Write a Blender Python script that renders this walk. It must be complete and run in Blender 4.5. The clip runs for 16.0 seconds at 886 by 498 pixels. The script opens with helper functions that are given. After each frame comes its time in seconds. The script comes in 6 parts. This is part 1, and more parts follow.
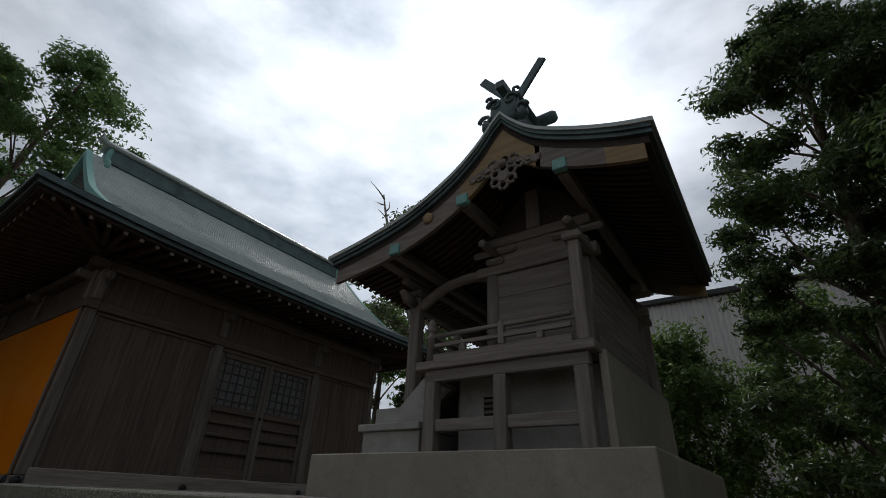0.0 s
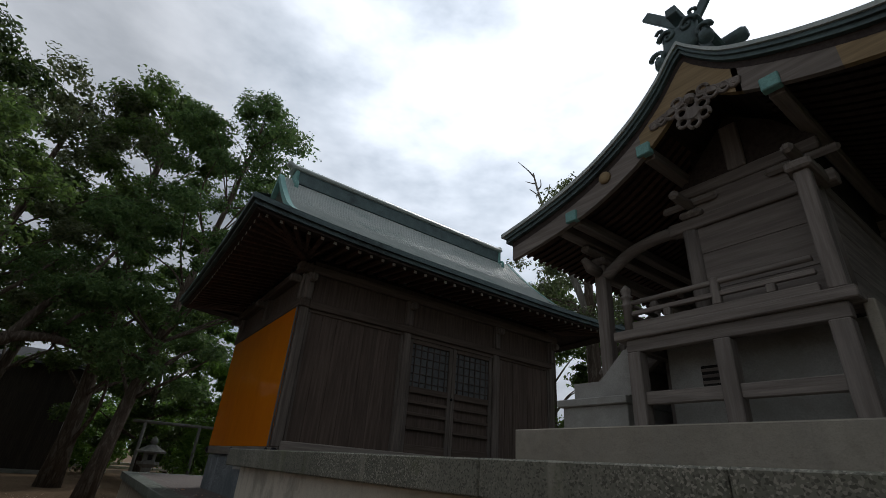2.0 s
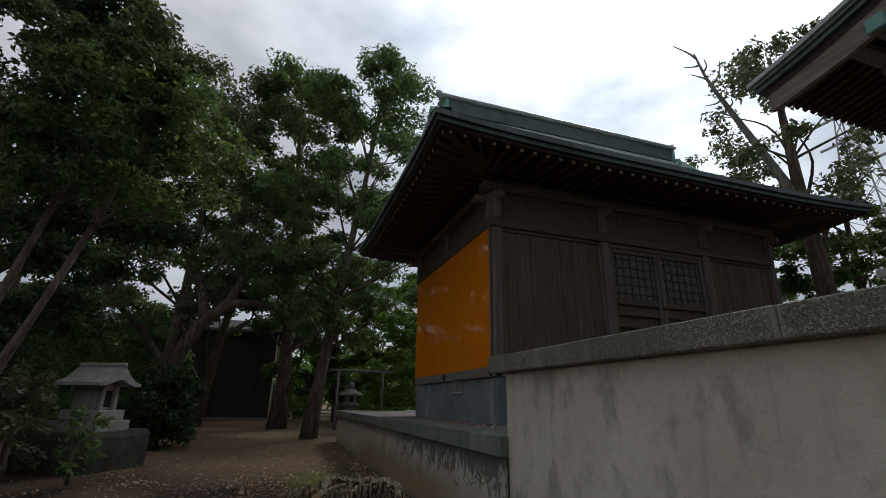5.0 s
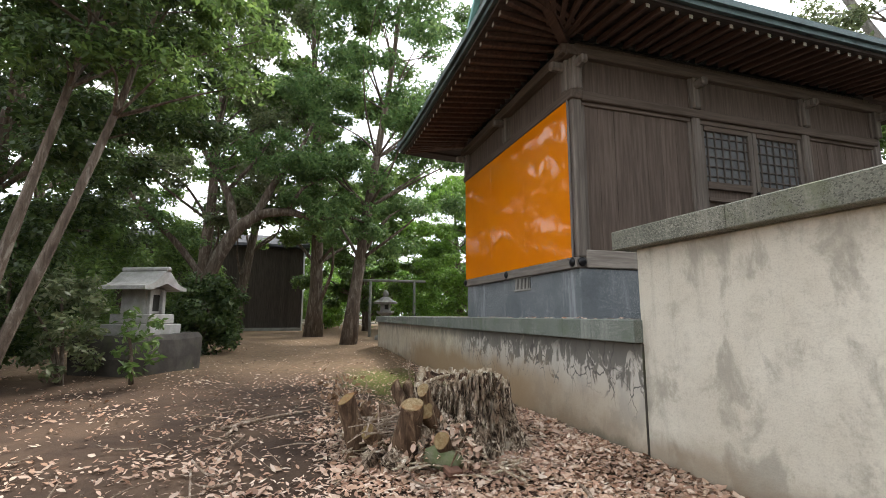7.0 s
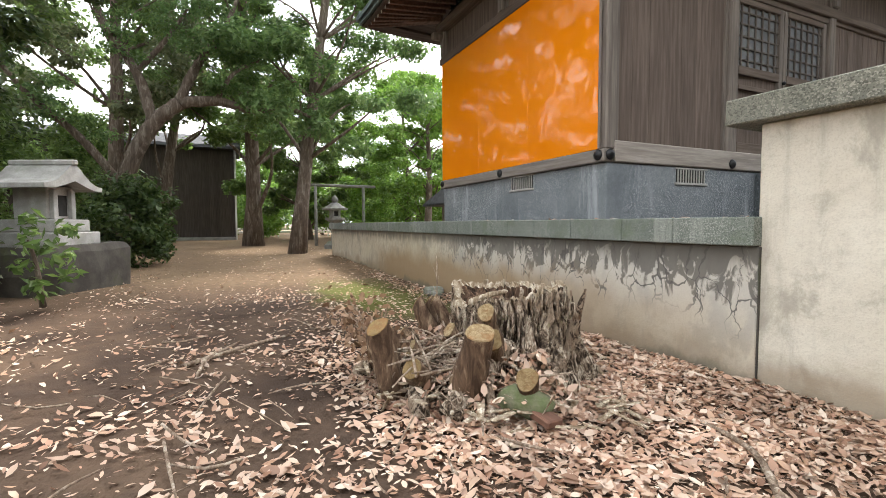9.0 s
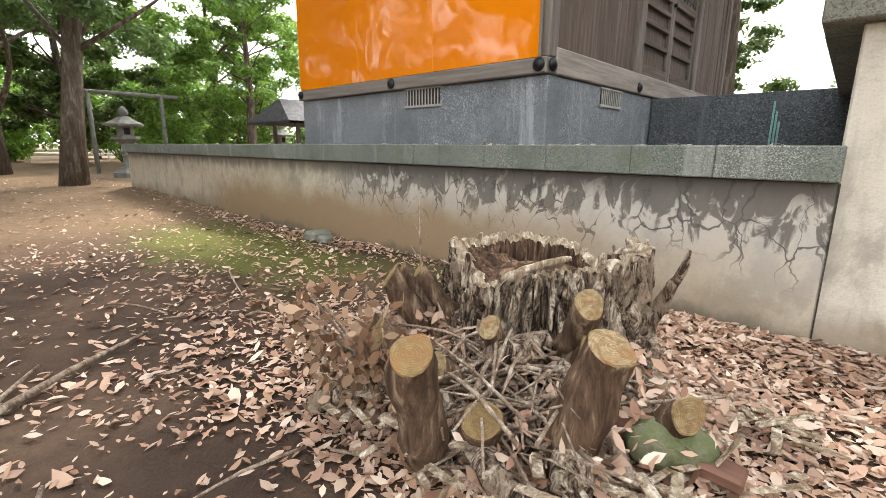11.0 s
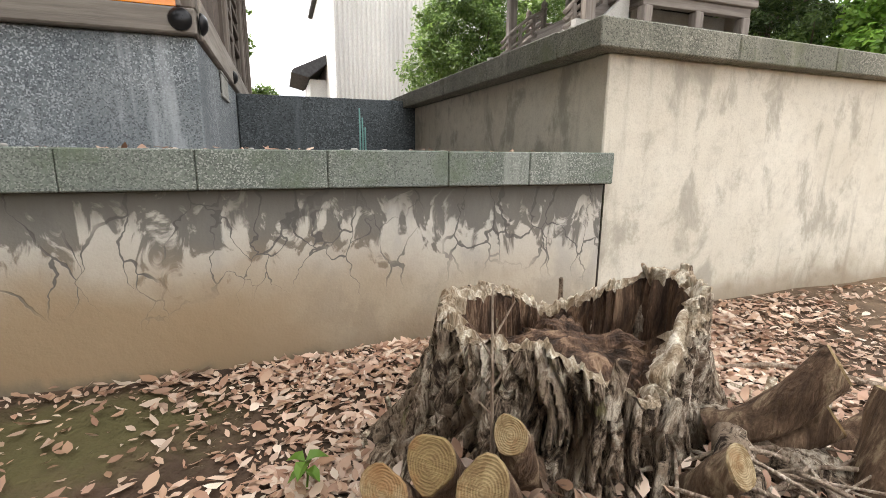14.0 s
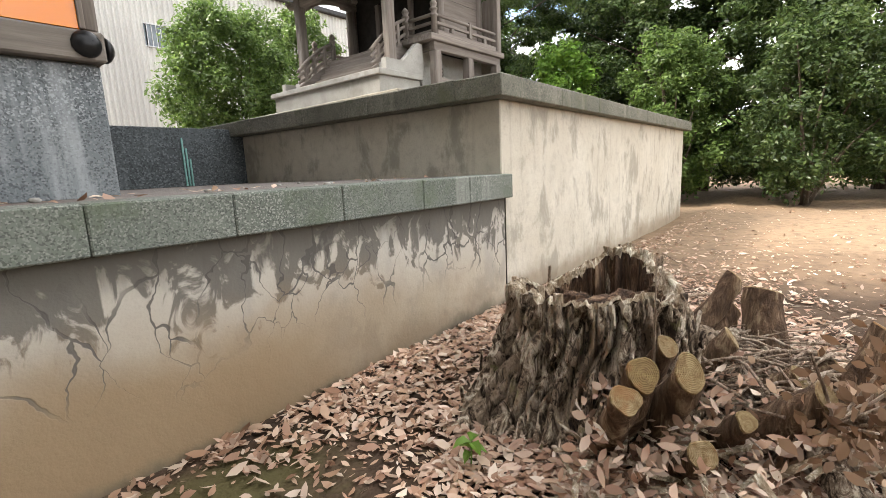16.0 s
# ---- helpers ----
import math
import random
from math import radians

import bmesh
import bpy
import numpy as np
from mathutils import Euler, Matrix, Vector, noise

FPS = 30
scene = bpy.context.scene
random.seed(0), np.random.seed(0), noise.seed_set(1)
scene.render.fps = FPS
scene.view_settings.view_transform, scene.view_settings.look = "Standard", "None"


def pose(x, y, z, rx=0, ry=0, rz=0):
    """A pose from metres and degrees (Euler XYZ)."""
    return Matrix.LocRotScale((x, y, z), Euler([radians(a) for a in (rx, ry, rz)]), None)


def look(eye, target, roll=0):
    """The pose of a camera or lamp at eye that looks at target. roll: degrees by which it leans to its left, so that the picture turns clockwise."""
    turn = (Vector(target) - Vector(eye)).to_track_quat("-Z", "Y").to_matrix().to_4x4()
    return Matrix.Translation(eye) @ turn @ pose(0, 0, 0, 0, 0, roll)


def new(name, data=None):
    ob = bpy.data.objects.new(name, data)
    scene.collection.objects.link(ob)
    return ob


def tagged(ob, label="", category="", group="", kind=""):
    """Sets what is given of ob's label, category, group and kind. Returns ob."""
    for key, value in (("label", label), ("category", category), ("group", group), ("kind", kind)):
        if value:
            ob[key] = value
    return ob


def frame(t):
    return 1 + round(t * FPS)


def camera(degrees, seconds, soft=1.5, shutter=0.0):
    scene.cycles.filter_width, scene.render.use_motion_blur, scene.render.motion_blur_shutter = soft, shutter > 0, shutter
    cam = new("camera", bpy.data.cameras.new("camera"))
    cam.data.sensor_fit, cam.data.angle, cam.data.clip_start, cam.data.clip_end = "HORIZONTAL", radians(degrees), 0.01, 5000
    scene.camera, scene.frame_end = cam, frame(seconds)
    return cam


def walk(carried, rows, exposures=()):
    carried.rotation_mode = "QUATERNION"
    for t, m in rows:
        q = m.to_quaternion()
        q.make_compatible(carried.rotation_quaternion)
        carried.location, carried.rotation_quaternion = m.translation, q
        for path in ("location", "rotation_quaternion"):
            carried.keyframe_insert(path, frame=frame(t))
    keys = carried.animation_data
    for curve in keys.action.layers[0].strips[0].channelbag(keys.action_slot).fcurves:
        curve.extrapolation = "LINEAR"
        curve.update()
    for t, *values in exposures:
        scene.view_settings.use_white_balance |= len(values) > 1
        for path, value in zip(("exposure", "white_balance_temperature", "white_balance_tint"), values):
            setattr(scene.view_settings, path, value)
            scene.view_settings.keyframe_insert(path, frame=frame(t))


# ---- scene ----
cam = camera(87.7, 16.0, soft=0.65)
METRES, EYE, TILT, LEAN, TURN = 10.0, 1.905, 0.0, 0.0, 35.3
ROWS = [
    (0.0, 0.0, 0.0, 0.0, -1.15, 28.58, -2.12),
    (0.5, -0.0059, 0.0031, 0.0006, 2.88, 28.58, -2.93),
    (1.0, -0.018, 0.0093, -0.0002, 7.43, 27.97, -3.69),
    (1.5, -0.0287, 0.0146, -0.003, 13.11, 27.1, -3.64),
    (2.0, -0.0367, 0.017, -0.0087, 18.54, 25.8, -3.96),
    (2.5, -0.046, 0.0169, -0.0185, 23.37, 23.54, -3.19),
    (3.0, -0.0607, 0.0211, -0.0241, 25.19, 22.55, -2.7),
    (3.5, -0.0916, 0.0267, -0.0308, 26.87, 22.2, -2.63),
    (4.0, -0.1208, 0.0232, -0.034, 30.24, 21.42, -1.88),
    (4.5, -0.1566, 0.0285, -0.0464, 33.7, 20.54, -1.79),
    (5.0, -0.183, 0.0361, -0.0477, 35.72, 18.53, -0.92),
    (7.5, -0.342, 0.0674, -0.0774, 36.44, 5.56, 0.2),
    (8.0, -0.3765, 0.0772, -0.0784, 34.51, 2.65, 0.65),
    (8.5, -0.4071, 0.0894, -0.0803, 32.54, -0.46, 0.68),
    (11.0, -0.5828, 0.1936, -0.0794, 7.65, -12.34, -0.51),
    (11.5, -0.6102, 0.2147, -0.078, -2.27, -12.91, -0.46),
    (12.0, -0.635, 0.2457, -0.0837, -12.3, -13.4, -0.89),
    (12.5, -0.6603, 0.2747, -0.0805, -21.12, -13.29, -0.39),
    (13.0, -0.6805, 0.3062, -0.0824, -30.9, -13.64, -0.3),
    (13.5, -0.6933, 0.3393, -0.0852, -42.75, -13.55, -0.04),
    (14.0, -0.7072, 0.3716, -0.0777, -54.38, -11.69, -0.47),
    (14.5, -0.7335, 0.4031, -0.0768, -66.47, -10.88, 0.12),
    (15.0, -0.7524, 0.4353, -0.0779, -73.94, -10.34, 1.1),
    (15.5, -0.7706, 0.4621, -0.0755, -79.35, -10.1, 1.79),
    (16.0, -0.7913, 0.4801, -0.0702, -85.71, -9.84, 2.6),
]
EXPOSURES = [(0.0, -0.75, 6250, 10), (2.0, -0.65, 6250, 10), (4.0, -0.58, 6300, 10), (5.2, -0.4, 6300, 10), (7.3, 2.1, 6600, 10), (8.7, 2.4, 6700, 10), (10.8, 2.45, 6900, 12), (13.0, 2.5, 7000, 12), (14.5, 2.5, 7000, 12), (16.0, 2.48, 7000, 12)]
walk(cam, [(t, pose(0, 0, EYE, TILT, LEAN, TURN) @ pose(METRES * x, METRES * y, METRES * z, 90 + pitch, roll, yaw)) for t, x, y, z, yaw, pitch, roll in ROWS], EXPOSURES)

# ---- sky and sun: bright cloud cover with thin blue gaps, the sun veiled in the north-west ----
SUN_EL, SUN_AZ = radians(48), radians(-42)
SUN_DIR = Vector((math.sin(SUN_AZ) * math.cos(SUN_EL), math.cos(SUN_AZ) * math.cos(SUN_EL), math.sin(SUN_EL)))
world = bpy.data.worlds.new("overcast_sky")
scene.world = world
world.use_nodes = True
wt = world.node_tree
wt.nodes.clear()


def wnode(kind, **kw):
    n = wt.nodes.new(kind)
    for k, v in kw.items():
        n.inputs[k].default_value = v
    return n


w_out = wnode("ShaderNodeOutputWorld")
w_bg = wnode("ShaderNodeBackground", Strength=0.1)
w_sky = wnode("ShaderNodeTexSky")
w_sky.sky_type, w_sky.sun_disc = "NISHITA", False
w_sky.sun_elevation, w_sky.sun_rotation = SUN_EL, SUN_AZ
w_co = wnode("ShaderNodeTexCoord")
w_map = wnode("ShaderNodeMapping")
w_map.inputs["Scale"].default_value = (1.0, 1.0, 2.2)
w_n1 = wnode("ShaderNodeTexNoise", Scale=2.1, Detail=6.0, Roughness=0.55)
w_n2 = wnode("ShaderNodeTexNoise", Scale=1.3, Detail=5.0, Roughness=0.5)
w_gap = wnode("ShaderNodeMapRange")
for i, v in ((1, 0.30), (2, 0.40)):
    w_gap.inputs[i].default_value = v
w_ramp = wnode("ShaderNodeValToRGB")
w_ramp.color_ramp.elements[0].position, w_ramp.color_ramp.elements[0].color = 0.34, (3.4, 3.8, 4.3, 1)
w_ramp.color_ramp.elements[1].position, w_ramp.color_ramp.elements[1].color = 0.66, (8.8, 9.1, 9.6, 1)
w_mix = wnode("ShaderNodeMix")
w_mix.data_type = "RGBA"
w_dot = wnode("ShaderNodeVectorMath")
w_dot.operation = "DOT_PRODUCT"
w_dot.inputs[1].default_value = SUN_DIR
w_halo = wnode("ShaderNodeMapRange")
w_halo.interpolation_type = "SMOOTHSTEP"
for i, v in ((1, 0.72), (2, 1.0), (3, 1.0), (4, 2.7)):
    w_halo.inputs[i].default_value = v
w_mul = wnode("ShaderNodeVectorMath")
w_mul.operation = "SCALE"
L = wt.links.new
L(w_co.outputs["Generated"], w_map.inputs["Vector"])
L(w_map.outputs[0], w_n1.inputs["Vector"])
L(w_map.outputs[0], w_n2.inputs["Vector"])
L(w_n2.outputs[0], w_gap.inputs[0])
L(w_n1.outputs[0], w_ramp.inputs[0])
L(w_gap.outputs[0], w_mix.inputs[0])
L(w_sky.outputs[0], w_mix.inputs[6])
L(w_co.outputs["Generated"], w_dot.inputs[0])
L(w_dot.outputs["Value"], w_halo.inputs[0])
L(w_ramp.outputs[0], w_mul.inputs[0])
L(w_halo.outputs[0], w_mul.inputs["Scale"])
L(w_mul.outputs[0], w_mix.inputs[7])
L(w_mix.outputs[2], w_bg.inputs["Color"])
L(w_bg.outputs[0], w_out.inputs[0])

sun = new("sun", bpy.data.lights.new("sun", "SUN"))
sun.data.energy, sun.data.angle, sun.data.color = 1.5, radians(11), (1.0, 0.95, 0.88)
sun.matrix_world = look(SUN_DIR * 60, (0, 0, 0))

# ---- materials ----


class Nodes:
    """A node tree being wired up."""

    def __init__(self, name):
        self.m = bpy.data.materials.new(name)
        self.m.use_nodes = True
        self.t = self.m.node_tree
        self.b = self.t.nodes["Principled BSDF"]
        self.out = self.t.nodes["Material Output"]
        self.geo = self.t.nodes.new("ShaderNodeNewGeometry")
        self.pos = self.geo.outputs["Position"]

    def node(self, kind, ins=(), **attrs):
        n = self.t.nodes.new(kind)
        if "operation" in attrs:
            n.operation = attrs["operation"]
        if "data_type" in attrs:
            n.data_type = attrs["data_type"]
        if "blend_type" in attrs:
            n.blend_type = attrs["blend_type"]
        if "feature" in attrs:
            n.feature = attrs["feature"]
        if "interpolation_type" in attrs:
            n.interpolation_type = attrs["interpolation_type"]
        for k, v in dict(ins).items():
            if hasattr(v, "is_linked"):
                self.t.links.new(v, n.inputs[k])
            else:
                n.inputs[k].default_value = v
        return n

    def scaled(self, sx, sy, sz, co=None):
        return self.node("ShaderNodeMapping", {"Vector": co or self.pos, "Scale": (sx, sy, sz)}).outputs[0]

    def noise(self, co, scale, detail=4.0, rough=0.55, distort=0.0):
        return self.node("ShaderNodeTexNoise", {"Vector": co, "Scale": scale, "Detail": detail, "Roughness": rough, "Distortion": distort}).outputs[0]

    def range(self, v, a, b, lo=0.0, hi=1.0):
        return self.node("ShaderNodeMapRange", {0: v, 1: a, 2: b, 3: lo, 4: hi}, interpolation_type="SMOOTHSTEP").outputs[0]

    def math(self, op, a, b=0.0):
        return self.node("ShaderNodeMath", {0: a, 1: b}, operation=op).outputs[0]

    def mix(self, fac, a, b, blend="MIX"):
        a = (*a, 1) if isinstance(a, tuple) and len(a) == 3 else a
        b = (*b, 1) if isinstance(b, tuple) and len(b) == 3 else b
        return self.node("ShaderNodeMix", {0: fac, 6: a, 7: b}, data_type="RGBA", blend_type=blend).outputs[2]

    def axis(self, i):
        return self.node("ShaderNodeSeparateXYZ", {0: self.pos}).outputs[i]

    def done(self, colour, rough, bump=None, strength=0.3, dist=0.01, metal=0.0, spec=None):
        for key, v in (("Base Color", colour), ("Roughness", rough), ("Metallic", metal)):
            if hasattr(v, "is_linked"):
                self.t.links.new(v, self.b.inputs[key])
            else:
                self.b.inputs[key].default_value = (*v, 1) if isinstance(v, tuple) else v
        if spec is not None:
            self.b.inputs["Specular IOR Level"].default_value = spec
        if bump is not None:
            n = self.node("ShaderNodeBump", {"Height": bump, "Strength": strength, "Distance": dist})
            self.t.links.new(n.outputs[0], self.b.inputs["Normal"])
        return self.m


def plain(name, c1, c2, scale=6.0, rough=0.8, bump=0.25, stretch=(1, 1, 1), fine=60.0, metal=0.0, third=None, vary=0.0, spec=0.3):
    """Two-scale mottled surface: c1 to c2 by broad noise, grain by fine noise, third colour in stains."""
    s = Nodes(name)
    co = s.scaled(*stretch)
    broad, grain = s.noise(co, scale, 5), s.noise(co, fine, 3)
    col = s.mix(s.range(broad, 0.3, 0.7), c1, c2)
    col = s.mix(s.range(grain, 0.35, 0.7, 0.0, 0.35), col, tuple(0.55 * c for c in c1))
    if third:
        col = s.mix(s.range(s.noise(s.pos, scale * 0.45, 6, 0.65), 0.52, 0.68, 0.0, 0.75), col, third)
    if vary:
        info = s.node("ShaderNodeObjectInfo").outputs["Random"]
        col = s.mix(s.range(info, 0.0, 1.0, 0.0, vary), col, tuple(0.4 * c for c in c1))
    h = s.math("ADD", s.math("MULTIPLY", grain, 0.5), broad)
    return s.done(col, s.range(broad, 0.2, 0.8, max(rough - 0.12, 0.05), min(rough + 0.1, 1.0)), h, bump, 0.01, metal, spec)


def wood(name, c1, c2, along="z", vary=0.4, rough=0.85, grain=22.0):
    st = {"x": (0.06, 1, 1), "y": (1, 0.06, 1), "z": (1, 1, 0.06)}[along]
    return plain(name, c1, c2, grain, rough, 0.45, st, grain * 4.5, vary=vary)


def wall_concrete(name, base, light, cracked):
    """Rendered concrete with rain streaks, soil splash and, where old, black mould and crazing."""
    s = Nodes(name)
    z, x = s.axis(2), s.axis(0)
    broad = s.noise(s.pos, 1.1, 6, 0.6)
    col = s.mix(s.range(broad, 0.3, 0.7), base, light)
    col = s.mix(s.range(s.noise(s.pos, 9, 5, 0.7), 0.45, 0.75, 0, 0.4), col, tuple(0.62 * c for c in base))
    streak = s.noise(s.scaled(5.5, 5.5, 0.55), 1.4, 5, 0.65, 0.4)
    col = s.mix(s.range(streak, 0.54, 0.74, 0.0, 0.35), col, (0.20, 0.18, 0.155))
    smudge = s.noise(s.scaled(1.3, 1.3, 0.75), 2.4, 7, 0.66, 0.3)
    col = s.mix(s.range(smudge, 0.49, 0.63, 0.0, 0.7), col, (0.27, 0.245, 0.20))
    splash = s.math("ADD", z, s.math("MULTIPLY", s.noise(s.pos, 2.3, 5, 0.6), -0.5))
    col = s.mix(s.range(splash, 0.12, -0.2, 0.0, 0.75), col, (0.23, 0.165, 0.105))
    fine = s.noise(s.pos, 90, 3)
    col = s.mix(s.range(fine, 0.45, 0.72, 0.0, 0.2), col, tuple(0.45 * c for c in base))
    h = s.math("ADD", s.math("MULTIPLY", fine, 0.35), s.noise(s.pos, 14, 5))
    if cracked:
        warp = s.node("ShaderNodeMix", {0: 0.3, 4: s.pos, 5: s.node("ShaderNodeTexNoise", {"Vector": s.pos, "Scale": 2.7, "Detail": 4.0}).outputs["Color"]}, data_type="VECTOR").outputs[1]
        lines = s.node("ShaderNodeTexVoronoi", {"Vector": s.scaled(4.4, 4.4, 2.0, warp), "Scale": 1.6, "Randomness": 1.0}, feature="DISTANCE_TO_EDGE").outputs[0]
        old = s.range(s.math("ADD", x, s.math("MULTIPLY", s.noise(s.pos, 0.8, 3), 2.0)), -10.6, -8.6)
        upper = s.range(s.math("ADD", z, s.math("MULTIPLY", s.noise(s.pos, 1.9, 4), -0.45)), 0.1, 0.36)
        some = s.math("MULTIPLY", s.range(s.noise(s.pos, 1.6, 3), 0.36, 0.5), s.math("MULTIPLY", old, upper))
        width = s.math("MULTIPLY", s.range(s.noise(s.pos, 3.1, 3), 0.35, 0.75, 0.008, 0.062), s.range(z, 0.0, 0.9, 0.2, 1.25))
        crack = s.math("MULTIPLY", s.math("SUBTRACT", 1.0, s.range(s.math("DIVIDE", lines, width), 0.45, 1.0)), some)
        col = s.mix(s.math("MULTIPLY", old, s.range(z, 0.2, 0.7, 0.1, 0.5)), col, (0.46, 0.45, 0.43))
        mould = s.math("ADD", s.math("MULTIPLY", z, 1.0), s.math("MULTIPLY", s.noise(s.scaled(3.4, 3.4, 2.1), 2.3, 6, 0.58, 1.1), 1.35))
        patch = s.range(s.noise(s.pos, 0.55, 3), 0.3, 0.44, 0.45, 1.0)
        col = s.mix(s.math("MULTIPLY", s.range(mould, 1.33, 1.45), s.math("MULTIPLY", s.math("MULTIPLY", patch, s.range(old, 0.0, 1.0, 0.2, 1.0)), 0.82)), col, (0.085, 0.078, 0.068))
        # uneven band, darker towards the top of the wall
        top_band = s.math("ADD", z, s.math("MULTIPLY", s.noise(s.scaled(4.0, 4.0, 0.8), 1.6, 5, 0.6), 0.35))
        col = s.mix(s.range(top_band, 0.93, 1.1, 0.0, 0.7), col, (0.10, 0.092, 0.078))
        brown = s.math("MULTIPLY", s.range(s.math("ADD", x, s.math("MULTIPLY", s.noise(s.pos, 1.1, 4), 3.0)), -13.6, -11.4), s.math("SUBTRACT", 1.0, s.range(s.math("ADD", x, s.math("MULTIPLY", s.noise(s.pos, 0.9, 4), 2.2)), -7.2, -4.9)))
        low = s.math("SUBTRACT", 1.0, s.range(s.math("ADD", z, s.math("MULTIPLY", s.noise(s.pos, 1.5, 4), 0.5)), 0.62, 1.02))
        col = s.mix(s.math("MULTIPLY", s.math("MULTIPLY", brown, low), 0.92), col, (0.255, 0.175, 0.10))
        foot = s.math("ADD", z, s.math("MULTIPLY", s.noise(s.scaled(1, 1, 0.6), 1.7, 6, 0.65), 0.55))
        col = s.mix(s.range(foot, 0.40, 0.30, 0.0, 0.7), col, (0.12, 0.105, 0.075))
        col = s.mix(s.math("MULTIPLY", crack, 0.85), col, (0.085, 0.08, 0.072))
        h = s.math("SUBTRACT", h, s.math("MULTIPLY", crack, 1.1))
    return s.done(col, s.range(broad, 0.2, 0.8, 0.8, 0.95), h, 0.4, 0.012, spec=0.25)


def speckled(name, base, dark, light, scale, moss=None):
    """Concrete or sprayed stone with visible aggregate."""
    s = Nodes(name)
    v = s.node("ShaderNodeTexVoronoi", {"Vector": s.pos, "Scale": scale}).outputs["Color"]
    g = s.node("ShaderNodeSeparateColor", {0: v}).outputs[0]
    broad = s.noise(s.pos, 1.7, 6, 0.62)
    patch = s.range(s.noise(s.pos, 0.9, 4, 0.6), 0.4, 0.62, 0.2, 1.0)
    col = s.mix(s.range(broad, 0.3, 0.7), base, dark)
    col = s.mix(s.math("MULTIPLY", s.range(g, 0.72, 0.86), patch), col, light)
    col = s.mix(s.math("MULTIPLY", s.range(g, 0.3, 0.12), 0.7), col, tuple(0.5 * c for c in dark))
    streak = s.noise(s.scaled(4, 4, 0.35), 1.5, 5, 0.65)
    col = s.mix(s.range(streak, 0.53, 0.7, 0, 0.55), col, light)
    if moss:
        col = s.mix(s.range(s.noise(s.pos, 2.6, 6, 0.68), 0.5, 0.68, 0, 0.7), col, moss)
    return s.done(col, 0.88, s.math("ADD", g, s.math("MULTIPLY", broad, 0.6)), 0.35, 0.004, spec=0.25)


def leafy(name, ramp, gloss=0.45, through_light=0.35):
    """Leaves; each one its own tint."""
    s = Nodes(name)
    r = s.node("ShaderNodeValToRGB", {0: s.geo.outputs["Random Per Island"]})
    el = r.color_ramp.elements
    el[0].color, el[1].color = (*ramp[0], 1), (*ramp[-1], 1)
    for i, c in enumerate(ramp[1:-1]):
        el.new((i + 1) / (len(ramp) - 1)).color = (*c, 1)
    col = s.mix(s.range(s.noise(s.pos, 1.2, 4), 0.3, 0.7, 0, 0.45), r.outputs[0], tuple(0.5 * c for c in ramp[0]))
    s.done(col, gloss, spec=0.35)
    tr = s.node("ShaderNodeBsdfTranslucent", {"Color": col})
    mx = s.node("ShaderNodeMixShader", {0: through_light, 1: s.b.outputs[0], 2: tr.outputs[0]})
    s.t.links.new(mx.outputs[0], s.out.inputs[0])
    return s.m


def soil(name):
    s = Nodes(name)
    x, y = s.axis(0), s.axis(1)
    n1, n2, n3 = s.noise(s.pos, 0.7, 6, 0.6), s.noise(s.pos, 7, 6, 0.65), s.noise(s.pos, 60, 4)
    col = s.mix(s.range(n1, 0.35, 0.65), (0.042, 0.027, 0.019), (0.10, 0.065, 0.043))
    sandy = s.range(s.math("ADD", x, s.math("MULTIPLY", s.noise(s.pos, 0.3, 5, 0.65), 9.0)), -2.0, 4.0)
    col = s.mix(s.math("MULTIPLY", sandy, 0.65), col, (0.32, 0.225, 0.145))
    far = s.range(s.math("ADD", x, s.math("MULTIPLY", n1, 3.0)), -9.5, -13.0)
    col = s.mix(s.math("MULTIPLY", far, 0.55), col, (0.25, 0.17, 0.10))
    col = s.mix(s.range(n2, 0.45, 0.7, 0, 0.55), col, (0.055, 0.038, 0.028))
    dx, dy = s.math("MULTIPLY", s.math("ADD", x, 11.2), 0.36), s.math("MULTIPLY", s.math("ADD", y, -0.35), 0.95)
    d = s.math("SQRT", s.math("ADD", s.math("MULTIPLY", dx, dx), s.math("MULTIPLY", dy, dy)))
    moss = s.range(s.math("ADD", d, s.math("MULTIPLY", s.noise(s.pos, 1.8, 6, 0.7), 1.5)), 1.75, 1.15, 0, 0.85)
    col = s.mix(moss, col, (0.10, 0.11, 0.024))
    ex, ey = s.math("MULTIPLY", s.math("ADD", x, 8.9), 0.75), s.math("MULTIPLY", s.math("ADD", y, -0.95), 2.2)
    e = s.math("SQRT", s.math("ADD", s.math("MULTIPLY", ex, ex), s.math("MULTIPLY", ey, ey)))
    strip = s.range(s.math("ADD", e, s.math("MULTIPLY", s.noise(s.pos, 4.0, 6, 0.7), 1.3)), 1.5, 0.95, 0, 0.7)
    col = s.mix(strip, col, (0.085, 0.08, 0.03))
    # ragged darker patch of soil in front of the stump
    fx, fy = s.math("ADD", x, 7.0), s.math("ADD", y, 0.9)
    f = s.math("SQRT", s.math("ADD", s.math("MULTIPLY", fx, fx), s.math("MULTIPLY", fy, fy)))
    dark_patch = s.range(s.math("ADD", f, s.math("MULTIPLY", s.noise(s.pos, 2.6, 6, 0.7), 1.2)), 1.8, 1.1, 0, 0.5)
    col = s.mix(dark_patch, col, (0.034, 0.022, 0.016))
    h = s.math("ADD", s.math("MULTIPLY", n3, 0.5), n2)
    return s.done(col, 0.95, h, 0.7, 0.03, spec=0.15)


